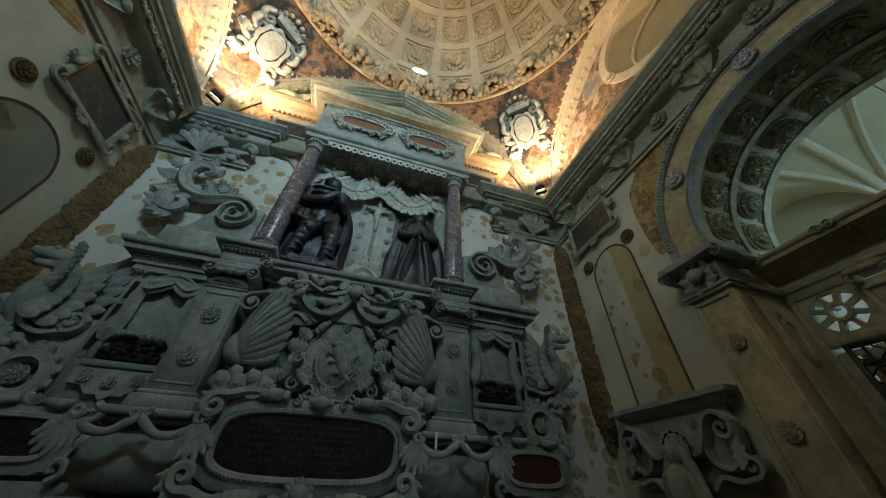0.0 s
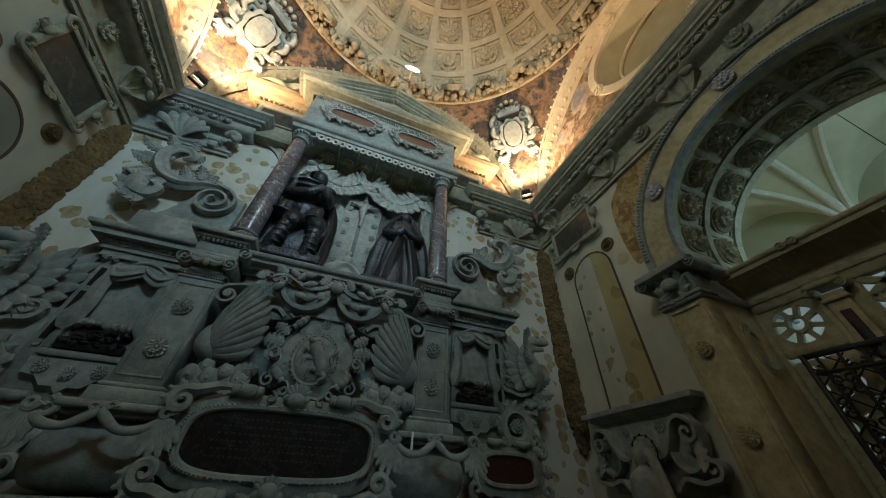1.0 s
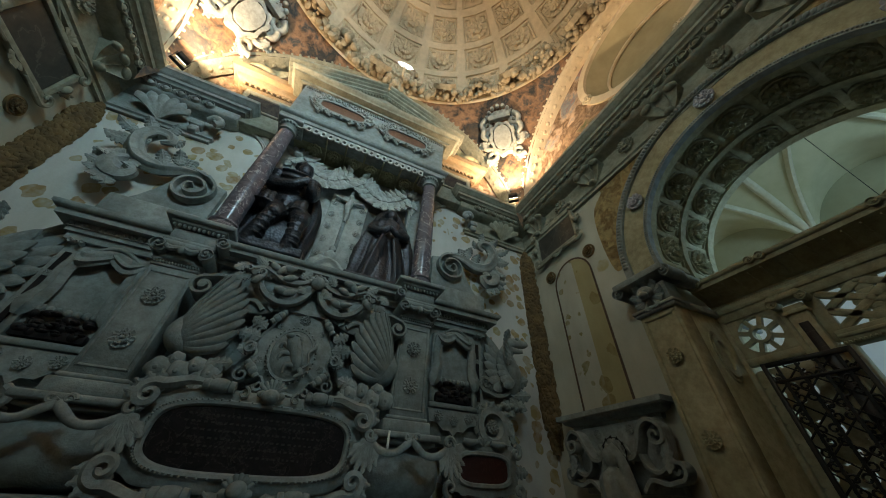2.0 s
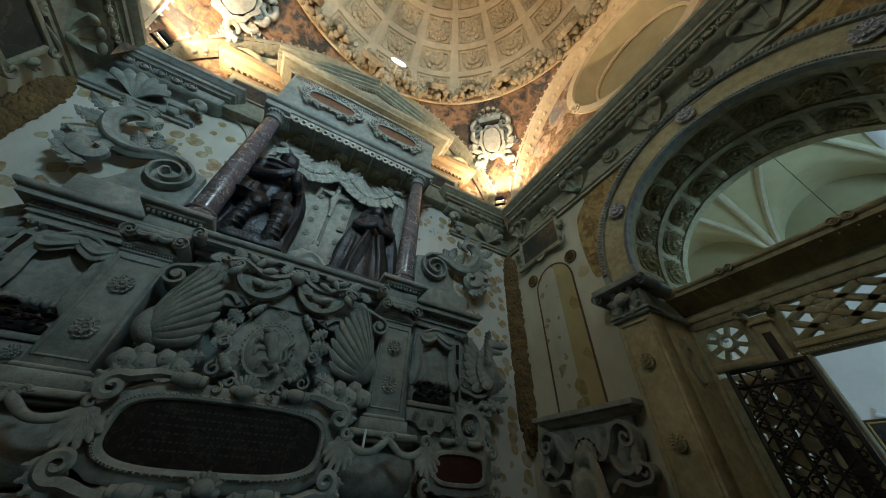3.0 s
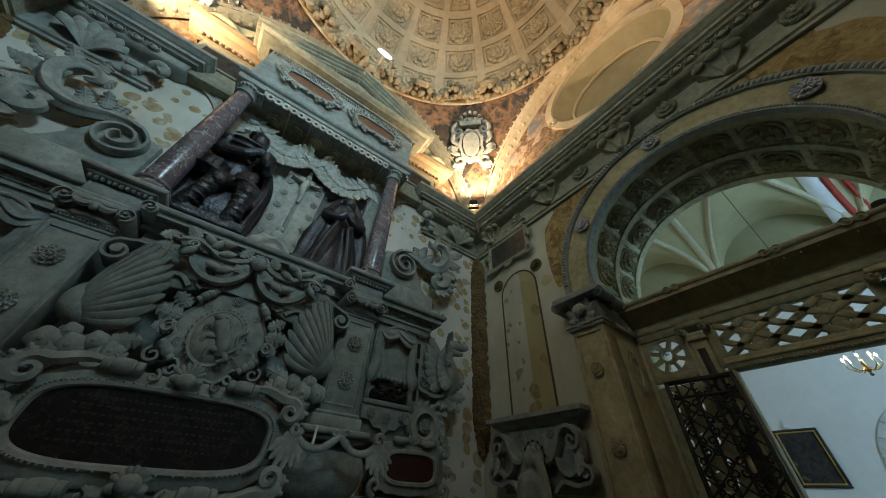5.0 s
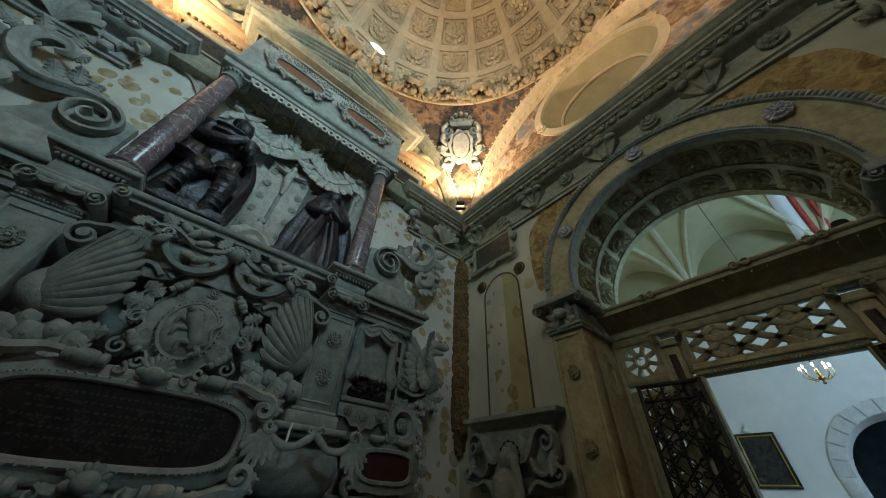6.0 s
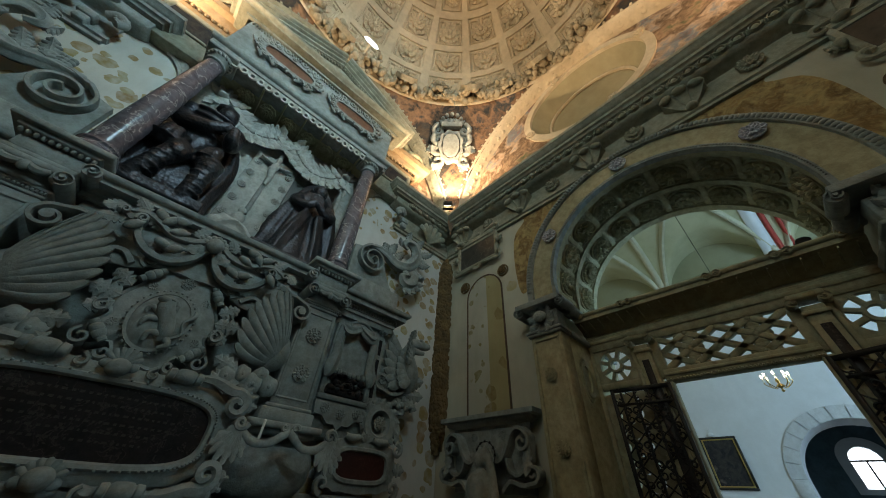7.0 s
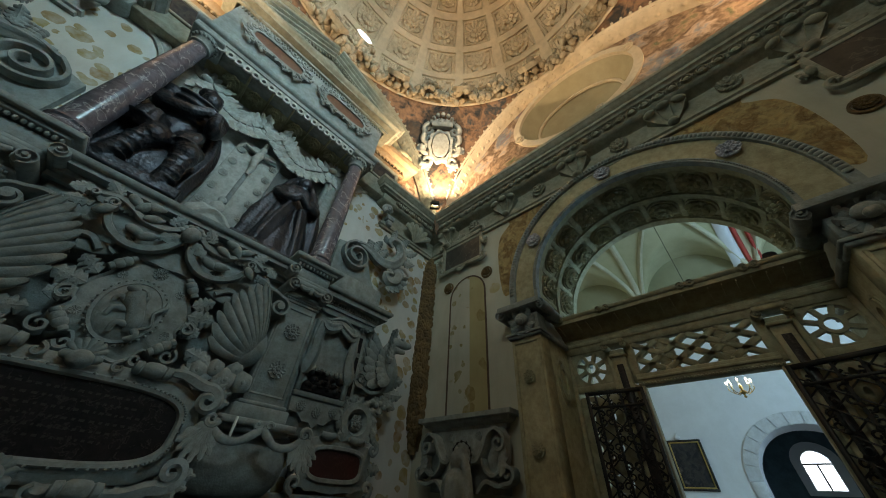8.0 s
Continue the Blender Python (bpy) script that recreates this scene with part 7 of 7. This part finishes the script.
for s in (-1, 1):
    bm = bmesh.new()
    ax = -0.12 + s * 2.33
    rows = [[bm.verts.new((ax - s * (x - 0), y, z)) for x, z in arc(0, 5.88, r, 0, 112, 24)] for r, y in ((0.7, YA), (0.7, 4.33), (0.74, 4.31), (0.76, 4.34), (0.82, 4.3), (0.86, 4.3), (0.86, YA))]
    for p, q in zip(rows, rows[1:]):
        for i in range(23):
            bm.faces.new((p[i], p[i + 1], q[i + 1], q[i]))
    part("recess_arch", bm, STUCCO_PALE, attic, "pale moulded arch line on the wall")
for s in (-1, 1):
    eagle = thing("stucco_eagle", "stucco bird with folded wings perched on the attic cornice", "sculpture", group="birds on the attic")
    x = -0.1 + s * 2.3
    bm = bmesh.new()
    tube(bm, [(x - s * 0.2, 4.15, 8.0, 0.1), (x, 4.08, 8.12, 0.15), (x + s * 0.2, 4.05, 8.2, 0.12), (x + s * 0.34, 4.02, 8.16, 0.07), (x + s * 0.42, 4.0, 8.08, 0.03)], 24, 12)
    part("body", bm, OCHRE, eagle)
    for k in range(8):
        bm = bmesh.new()
        leaf(bm, Matrix.Translation((x + s * 0.1, 4.0, 8.16)) @ Matrix.Rotation(-s * (1.0 + 0.14 * k), 4, "Y"), 0.5 - 0.03 * k, 0.06, 0.1, 1, 9, 5)
        part("feather", bm, OCHRE, eagle)

# candle on the base slab
candle = thing("candle", "thin white candle standing on the tomb's base", "candle")
bm = bmesh.new()
lathe(bm, [(0.012, 1.9), (0.012, 2.05), (0.004, 2.055)], (0.97, 3.38, -0.17), 12)
part("stick", bm, WAX, candle)
bm = bmesh.new()
lathe(bm, [(0.0015, 2.05), (0.0015, 2.068)], (0.97, 3.38, -0.17), 6)
part("wick", bm, IRON, candle)

# hanging garlands of leaves and fruit in the two corners
for x, y, sx in ((XR, YA, -1), (XL, YA, 1)):
    g = thing("corner_garland", "brown hanging garland of leaves and fruit in the corner", "garland", group="corner garlands")
    rng = random.Random(11)
    bm = bmesh.new()
    for k in range(900):
        z = 2.02 + 3.75 * k / 900
        w = 0.19 * min(1, 0.4 + (z - 2.0) * 1.4, 0.6 + (5.8 - z) * 1.2)
        a = rng.uniform(0, math.pi / 2)
        d = Vector((math.cos(a) * sx, -math.sin(a), 0))
        c = Vector((x, y, z)) + d * w
        turn = Euler((rng.uniform(-0.6, 0.6), rng.uniform(-0.6, 0.6), a if sx > 0 else -a)).to_matrix()
        blob(bm, c, (0.026 + 0.026 * rng.random(), 0.018 + 0.02 * rng.random(), 0.05 + 0.04 * rng.random()), 7, 5, turn)
    tagged(part("leaves", bm, GARLAND, g), kind="stuff")
    bm = bmesh.new()
    tube(bm, [(x + sx * 0.05, y - 0.05, 1.95, 0.05), (x + sx * 0.06, y - 0.06, 3.0, 0.1), (x + sx * 0.06, y - 0.06, 5.0, 0.11), (x + sx * 0.05, y - 0.05, 5.9, 0.06)], 20, 10)
    part("cord", bm, GARLAND, g)

# heraldic shields on the pendentives above the flood lamps
for sx in (-1, 1):
    c = Vector((CX + sx * 3.0, CY + 3.1, 8.72))
    sh = thing("shield_cartouche", "white stucco shield with scrolled crown on the pendentive", "shield", look(c, (CX, CY, 6.0)) @ pose(0, 0, 0, -90, 0, 0), "shields")
    bm = prism(bmesh.new(), ring_of(0, -0.05, 0.17, 0.25, 32, 2.4), -0.1, 0.12, 0.05)
    strip(bm, ring_of(0, -0.05, 0.19, 0.27, 48, 2.4, 0.04, 9), ring_of(0, -0.05, 0.25, 0.33, 48, 2.4, 0.07, 9), -0.08, 0.1)
    bm.transform(Matrix.Scale(1.28, 4))
    part("shield", bm, STUCCO_PALE, sh)
    bm = bmesh.new()
    for d in (-1, 1):
        for z, a0 in ((0.36, 1.57), (0.16, 0.9), (-0.06, 0.4), (-0.32, -0.6)):
            tube(bm, spiral(d * 0.27, z, -0.06, 0.14, 0.025, a0 if d > 0 else math.pi - a0, -1.3 * d, 0.06, 0.03, 0.04, 10), 24, 8)
        leaf(bm, Matrix.Translation((d * 0.3, -0.03, -0.1)) @ Matrix.Rotation(d * 1.3, 4, "Y"), 0.24, 0.09, 0.4, 3, 9, 5)
        leaf(bm, Matrix.Translation((d * 0.2, -0.03, -0.4)) @ Matrix.Rotation(d * 2.5, 4, "Y"), 0.24, 0.09, 0.4, 3, 9, 5)
    bm.transform(Matrix.Scale(1.28, 4))
    part_each("scroll", bm, STUCCO_PALE, sh)
    bm = bmesh.new()
    for a in (-0.9, -0.45, 0.0, 0.45, 0.9):
        leaf(bm, Matrix.Translation((0.16 * a, -0.04, 0.46)) @ Matrix.Rotation(0.6 * a, 4, "Y"), 0.24, 0.06, 0.5, 3, 8, 5)
    for k in range(7):
        a = math.pi * k / 6
        blob(bm, (0.22 * math.cos(a), -0.04, 0.52 + 0.2 * math.sin(a)), (0.045, 0.06, 0.045), 8, 6)
    box(bm, -0.22, 0.22, -0.1, 0.05, 0.4, 0.5, 0.02)
    bm.transform(Matrix.Scale(1.28, 4))
    part("crown", bm, STUCCO_PALE, sh)
    bm = boxes((-0.02, 0.02, -0.13, -0.09, -0.2, 0.2), (-0.1, 0.1, -0.13, -0.09, 0.05, 0.09), bevel=0.006)
    bm.transform(Matrix.Scale(1.28, 4))
    part("cross", bm, STUCCO, sh)

# flood lamps on the cornice
for fx, fy in FLOODS:
    fl = thing("floodlight", "black floodlight standing on the cornice corner", "lamp", look((fx, fy, 6.99), (0, 0.25, 6.99)) @ pose(0, 0, 0, -90, 0, 0), "floodlights")
    part("housing", boxes((-0.1, 0.1, -0.02, 0.05, 0.02, 0.14), bevel=0.01), IRON, fl)
    part("bracket", boxes((-0.12, -0.105, -0.02, 0.02, -0.1, 0.1), (0.105, 0.12, -0.02, 0.02, -0.1, 0.1), (-0.12, 0.12, -0.03, 0.03, -0.12, -0.1)), IRON, fl)
    part("glass", boxes((-0.085, 0.085, -0.03, -0.022, 0.035, 0.125)), LAMP_GLASS, fl, "glowing lamp glass")
sp = thing("ledge_spotlight", "bright pale spotlight on the dome's ring", "lamp")
bm = bmesh.new()
blob(bm, (0.13, 3.32, 9.92), (0.2, 0.05, 0.06), 16, 8)
part("glass", bm, SPOT_GLASS, sp)
part("bracket", boxes((0.1, 0.14, 3.32, 3.6, 9.85, 9.875)), CREAM, sp)

# bracket shelf with a robed figure on the right wall
br = thing("wall_bracket", "grey stucco bracket shelf with scrolls and rosettes", "bracket")
y0, y1 = 2.42, 3.96
part("shelf", sweep(bmesh.new(), [(0.0, 2.2), (0.03, 2.2), (0.04, 2.26), (0.12, 2.29), (0.14, 2.33), (0.2, 2.34), (0.2, 2.4), (0.0, 2.41)], [(XR, y0 + 0.12), (3.95, y0 + 0.12), (3.95, y1 - 0.12), (XR, y1 - 0.12)]), STUCCO, br)
part("apron", boxes((3.9, XR, y0 + 0.12, y1 - 0.12, 1.5, 2.22), bevel=0.01), STUCCO, br)
for d in (-1, 1):
    yc = (y0 + y1) / 2
    bm = bmesh.new()
    m = wall_m(3.84, yc, 0, "b")
    band(bm, [(d * x, z) for x, z in [(0.1, 1.98), (0.17, 1.84), (0.3, 1.84), (0.4, 1.98), (0.48, 2.13), (0.6, 2.18), (0.71, 2.1)] + curl(0.63, 2.02, 0.1, 0.3, -1.1)], -0.1, 0.06, 0.05, 60)
    band(bm, [(d * x, z) for x, z in ((0.71, 2.08), (0.72, 1.92), (0.66, 1.76), (0.52, 1.68), (0.4, 1.74), (0.36, 1.86))], -0.07, 0.06, 0.045)
    band(bm, [(d * x, z) for x, z in [(0.3, 1.52), (0.42, 1.62), (0.58, 1.58), (0.7, 1.6)] + curl(0.74, 1.7, 0.09, -1.2, 1.2)], -0.08, 0.06, 0.045)
    leaf(bm, Matrix.Translation((d * 0.68, -0.06, 1.96)) @ Matrix.Rotation(math.pi, 4, "Y"), 0.3, 0.07, 0.3, 4, 9, 5)
    bm.transform(m)
    part("scroll", bm, STUCCO, br)
    bm = bmesh.new()
    flower(bm, wall_m(3.89, yc - d * 0.25, 2.13, "b"), 0.055, 6)
    part("rosette", bm, STUCCO, br)
bm = bmesh.new()
shell(bm, wall_m(3.86, (y0 + y1) / 2, 1.8, "b"), 0.26, 9, 3.4)
part("shell", bm, STUCCO, br)
bm = bmesh.new()
SX, SY = 3.58, 3.07
tube(bm, [(SX, SY, 0.35, 0.3), (SX, SY, 0.8, 0.24), (SX, SY, 1.15, 0.22), (SX, SY, 1.42, 0.2), (SX, SY, 1.53, 0.17), (SX, SY, 1.6, 0.07)], 26, 30, 0.8, 8, 0.06)
blob(bm, (SX - 0.01, SY, 1.71), (0.085, 0.075, 0.105), 14, 10)
tube(bm, [(SX + 0.03, SY, 1.83, 0.05), (SX + 0.05, SY + 0.08, 1.72, 0.05), (SX + 0.03, SY + 0.14, 1.55, 0.06), (SX, SY + 0.2, 1.2, 0.07)], 20, 10)
tube(bm, [(SX + 0.03, SY, 1.83, 0.05), (SX + 0.05, SY - 0.08, 1.72, 0.05), (SX + 0.03, SY - 0.14, 1.55, 0.06), (SX, SY - 0.2, 1.2, 0.07)], 20, 10)
bm.transform(Matrix.Translation((0, 0, 0.12)))
fused("robed_statue", bm, STUCCO, "pale robed statue with a veil on a plinth", 0.012)
tagged(part("statue_plinth", boxes((SX - 0.32, SX + 0.3, SY - 0.34, SY + 0.34, 0, 0.48), bevel=0.02), STUCCO), "grey stone plinth under the robed statue", "plinth")
halo = thing("star_halo", "dark metal ring of stars round the statue's head", "halo")
bm = bmesh.new()
strip(bm, ring_of(0, 0, 0.155, 0.155, 36), ring_of(0, 0, 0.163, 0.163, 36), -0.004, 0.004)
bm.transform(wall_m(SX + 0.09, SY, 1.88, "b"))
part("ring", bm, IRON, halo)
for k in range(12):
    a = 2 * math.pi * k / 12
    bm = bmesh.new()
    star = [(0.022 * (1 if j % 2 == 0 else 0.45) * math.cos(math.pi * j / 5) + 0.16 * math.cos(a), 0.022 * (1 if j % 2 == 0 else 0.45) * math.sin(math.pi * j / 5) + 0.16 * math.sin(a)) for j in range(10)]
    prism(bm, star, -0.006, 0.006)
    bm.transform(wall_m(SX + 0.09, SY, 1.88, "b"))
    part("star", bm, IRON, halo)

# ---- nave behind the screen ----
NX = 12.0
setting("wall_nave_north", boxes((5.5, 12.5, 9.0, 9.4, 0, 10)), NAVE, "white plaster end wall of the nave")
setting("wall_nave_south", boxes((5.5, 12.5, -10.4, -10.0, 0, 10)), NAVE, "white plaster end wall of the nave")
setting("wall_nave_near", boxes((5.5, 5.7, 4.0, 9.0, 0, 10), (5.5, 5.7, -10.0, -3.5, 0, 10), (5.5, 5.7, -3.5, 4.0, 6.95, 10)), NAVE, "white plaster nave wall towards the chapel")
ya, za, ra = -0.62, 2.2, 1.14
bm = bmesh.new()
prism(bm, [(-9.0, 0), (-(ya + ra), 0)] + arc(-ya, za, ra, 180, 0, 25) + [(-(ya - ra), 0), (10.0, 0), (10.0, 10), (-9.0, 10)], 0, 0.9)
bm.transform(wall_m(NX, 0, 0, "b"))
setting("wall_nave", bm, NAVE, "white plaster nave wall with a stone archway")
VOUSSOIR = stone("grey_blocks", (0.56, 0.58, 0.6), (0.68, 0.69, 0.7), 0.9, 2.0, 0.2, grime=0.4)
# voussoirs round the archway
vs = thing("arch_surround", "pale stone surround of wedge blocks round the archway", "arch", wall_m(NX, ya, za, "b"), kind="structure")
for i in range(13):
    bm = bmesh.new()
    a0, a1 = 180 * i / 13 + 0.6, 180 * (i + 1) / 13 - 0.6
    prism(bm, arc(0, 0, ra + 0.005, a0, a1, 4) + arc(0, 0, ra + 0.28, a1, a0, 4), -0.035, 0.0)
    part("voussoir", bm, VOUSSOIR, vs)
for sx in (-1, 1):
    for k in range(5):
        part("jamb_block", boxes((min(sx * (ra + 0.005), sx * (ra + 0.28)), max(sx * (ra + 0.005), sx * (ra + 0.28)), -0.025, 0, -0.42 * (k + 1) + 0.006, -0.42 * k - 0.006), bevel=0.004), VOUSSOIR, vs)
# side chamber with its window; the room's shade is in the dark plaster colour
DARK = stone("shaded_chamber_plaster", (0.09, 0.15, 0.18), (0.14, 0.2, 0.24), 0.9, 0.8, 0.1)
setting("wall_chamber", boxes((12.9, 16, 1.2, 1.4, 0, 4.2), (12.9, 16, -2.6, -2.4, 0, 4.2), (12.9, 16, -2.6, 1.4, 4.0, 4.2)), DARK, "plaster side chamber, its dimness put into a dark colour")
wy, wz0, wz1, ww = -0.68, 2.22, 3.14, 0.3
bm = bmesh.new()
prism(bm, [(-1.4, 0), (2.6, 0), (2.6, 4.2), (-wy, 4.2), (-wy, wz1)] + arc(-wy, wz1 - ww, ww, 90, 0, 10) + [(-wy + ww, wz0), (-wy - ww, wz0)] + arc(-wy, wz1 - ww, ww, 180, 90.5, 10) + [(-wy - 0.003, 4.2), (-1.4, 4.2)], 0, 0.3)
bm.transform(wall_m(15, 0, 0, "b"))
setting("wall_chamber_end", bm, DARK, "plaster wall with a round-headed window, dimness put into its colour")
win = thing("window_1", "bright round-headed leaded window in a pale reveal", "window", wall_m(15, wy, 0, "b"), kind="structure")
rev_o = [(-ww - 0.2, wz0 - 0.12), (ww + 0.2, wz0 - 0.12)] + arc(0, wz1 - ww, ww + 0.22, 0, 180, 17)
rev_i = [(-ww, wz0), (ww, wz0)] + arc(0, wz1 - ww, ww, 0, 180, 17)
part("reveal", strip(bmesh.new(), rev_i, rev_o, -0.06, 0.02), NAVE, win)
part("pane", prism(bmesh.new(), rev_i, 0.1, 0.12), PANE, win, "bright daylight glass")
part("mullion", boxes((-0.02, 0.02, 0.05, 0.1, wz0, wz1 - ww), bevel=0.004), IRON, win)
part("transom", boxes((-ww, ww, 0.05, 0.1, wz1 - ww - 0.03, wz1 - ww + 0.01), bevel=0.004), IRON, win)
# framed painting
pa = thing("framed_painting", "dark oil painting in a black and gilt frame", "painting", wall_m(NX, 1.87, 2.56, "b"))
w, h = 0.41, 0.57
part("canvas", boxes((-w + 0.08, w - 0.08, -0.03, 0, -h + 0.08, h - 0.08)), PAINTING, pa)
for a, b, c, d in ((-w, w, h - 0.05, h), (-w, w, -h, -h + 0.05), (-w, -w + 0.05, -h + 0.05, h - 0.05), (w - 0.05, w, -h + 0.05, h - 0.05)):
    part("frame", boxes((a, b, -0.07, 0, c, d), bevel=0.012), EBONY, pa)
for a, b, c, d in ((-w + 0.05, w - 0.05, h - 0.08, h - 0.05), (-w + 0.05, w - 0.05, -h + 0.05, -h + 0.08), (-w + 0.05, -w + 0.08, -h + 0.08, h - 0.08), (w - 0.08, w - 0.05, -h + 0.08, h - 0.08)):
    part("gilt_slip", boxes((a, b, -0.06, 0, c, d), bevel=0.006), GOLD, pa)
bm = bmesh.new()
blob(bm, (-0.1, -0.03, h + 0.06), (0.08, 0.03, 0.05), 12, 8)
box(bm, -0.11, -0.09, -0.04, -0.02, h + 0.1, h + 0.24)
box(bm, -0.14, -0.06, -0.04, -0.02, h + 0.17, h + 0.19)
part("crest", bm, NAVE, pa)
# chandelier
ch = thing("chandelier", "brass chandelier with eight lit candle bulbs on a chain", "chandelier", pose(9.0, 0.03, 3.5))
bm = bmesh.new()
lathe(bm, [(0.005, -0.14), (0.03, -0.12), (0.012, -0.08), (0.05, -0.04), (0.02, 0.02), (0.035, 0.06), (0.012, 0.12), (0.012, 0.24)], seg=14)
part("stem", bm, BRASS, ch)
for k in range(8):
    a = 2 * math.pi * k / 8
    r = 0.2
    part("arm", tube(bmesh.new(), [(0.03 * math.cos(a), 0.03 * math.sin(a), 0.0, 0.008), (0.1 * math.cos(a), 0.1 * math.sin(a), -0.06, 0.008), (r * math.cos(a), r * math.sin(a), 0.02, 0.008), (r * math.cos(a), r * math.sin(a), 0.06, 0.012)], 14, 6), BRASS, ch)
    bm = bmesh.new()
    lathe(bm, [(0.011, 0.06), (0.011, 0.14), (0.006, 0.142)], (r * math.cos(a), r * math.sin(a), 0), 8)
    part("sleeve", bm, WAX, ch)
    bm = bmesh.new()
    blob(bm, (r * math.cos(a), r * math.sin(a), 0.17), (0.018, 0.018, 0.032), 8, 6)
    part("bulb", bm, BULB, ch, "lit candle bulb")
part("chain", boxes((-0.006, 0.006, -0.006, 0.006, 0.24, 5.48)), IRON, ch)
# vault of the nave
bm = bmesh.new()
nu, nv = 40, 190
SP, VC = 6.5, -0.15


def vault_z(x, y):
    u = (x - 8.75) / 3.25
    v = ((y - VC + 1.6) % 3.2 - 1.6) / 1.6
    return SP + max(2.5 * math.sqrt(max(0, 1 - u * u)), 2.2 * math.sqrt(max(0, 1 - v * v)) * (1 - 0.1 * (1 - abs(u))))


rows = [[bm.verts.new((5.5 + 6.5 * i / nu, -10 + 19 * j / nv, vault_z(5.5 + 6.5 * i / nu, -10 + 19 * j / nv))) for j in range(nv + 1)] for i in range(nu + 1)]
for i in range(nu):
    for j in range(nv):
        bm.faces.new((rows[i][j], rows[i + 1][j], rows[i + 1][j + 1], rows[i][j + 1]))
setting("ceiling_nave", bm, VAULT, "yellowish plaster groin vault of the nave", True)


def rib(name, p, q, mat, wid, label):
    bm = bmesh.new()
    n = 30
    a, b = Vector((*p, 0)), Vector((*q, 0))
    side = (b - a).normalized().cross(Vector((0, 0, 1)))
    rows = []
    for i in range(n + 1):
        c = a.lerp(b, i / n)
        z = vault_z(c.x, c.y) - 0.01
        rows.append([bm.verts.new((c.x + side.x * o, c.y + side.y * o, z - d)) for o, d in ((-wid, -0.06), (-wid, 0.04), (-wid * 0.4, 0.12), (wid * 0.4, 0.12), (wid, 0.04), (wid, -0.06))])
    for r0, r1 in zip(rows, rows[1:]):
        for j in range(5):
            bm.faces.new((r0[j], r1[j], r1[j + 1], r0[j + 1]))
    setting(name, bm, mat, label, True)


for k, y in enumerate((1.45, -1.75)):
    for j, dy in enumerate((-1, 1)):
        rib("trim_rib_%d" % (2 * k + j + 1), (11.95, y), (8.75, y + dy * 1.6), RIBSTONE, 0.07, "pale stone diagonal rib of the nave vault")
rib("trim_rib_5", (11.95, 1.45), (5.6, 1.45), RIBSTONE, 0.1, "pale stone transverse rib of the nave vault")
rib("trim_rib_6", (11.95, -1.5), (5.6, -1.5), NAVE, 0.16, "white painted transverse rib of the nave vault")
rib("trim_rib_7", (11.95, -1.74), (5.6, -1.74), REDPAINT, 0.06, "red painted band beside the white rib")
rib("trim_rib_8", (11.95, -2.0), (5.6, -2.0), REDPAINT, 0.05, "red painted band beside the white rib")
# wall under the vault, coloured darker than VAULT to stand for its shade
setting("wall_nave_lunette", boxes((11.9, 12.0, -10, 9, 6.55, 9.9)), stone("lunette_plaster", (0.3, 0.29, 0.17), (0.38, 0.37, 0.24), 0.9, 0.6, 0.1, grime=0.2), "plaster under the nave vault, its shade put into an olive colour")
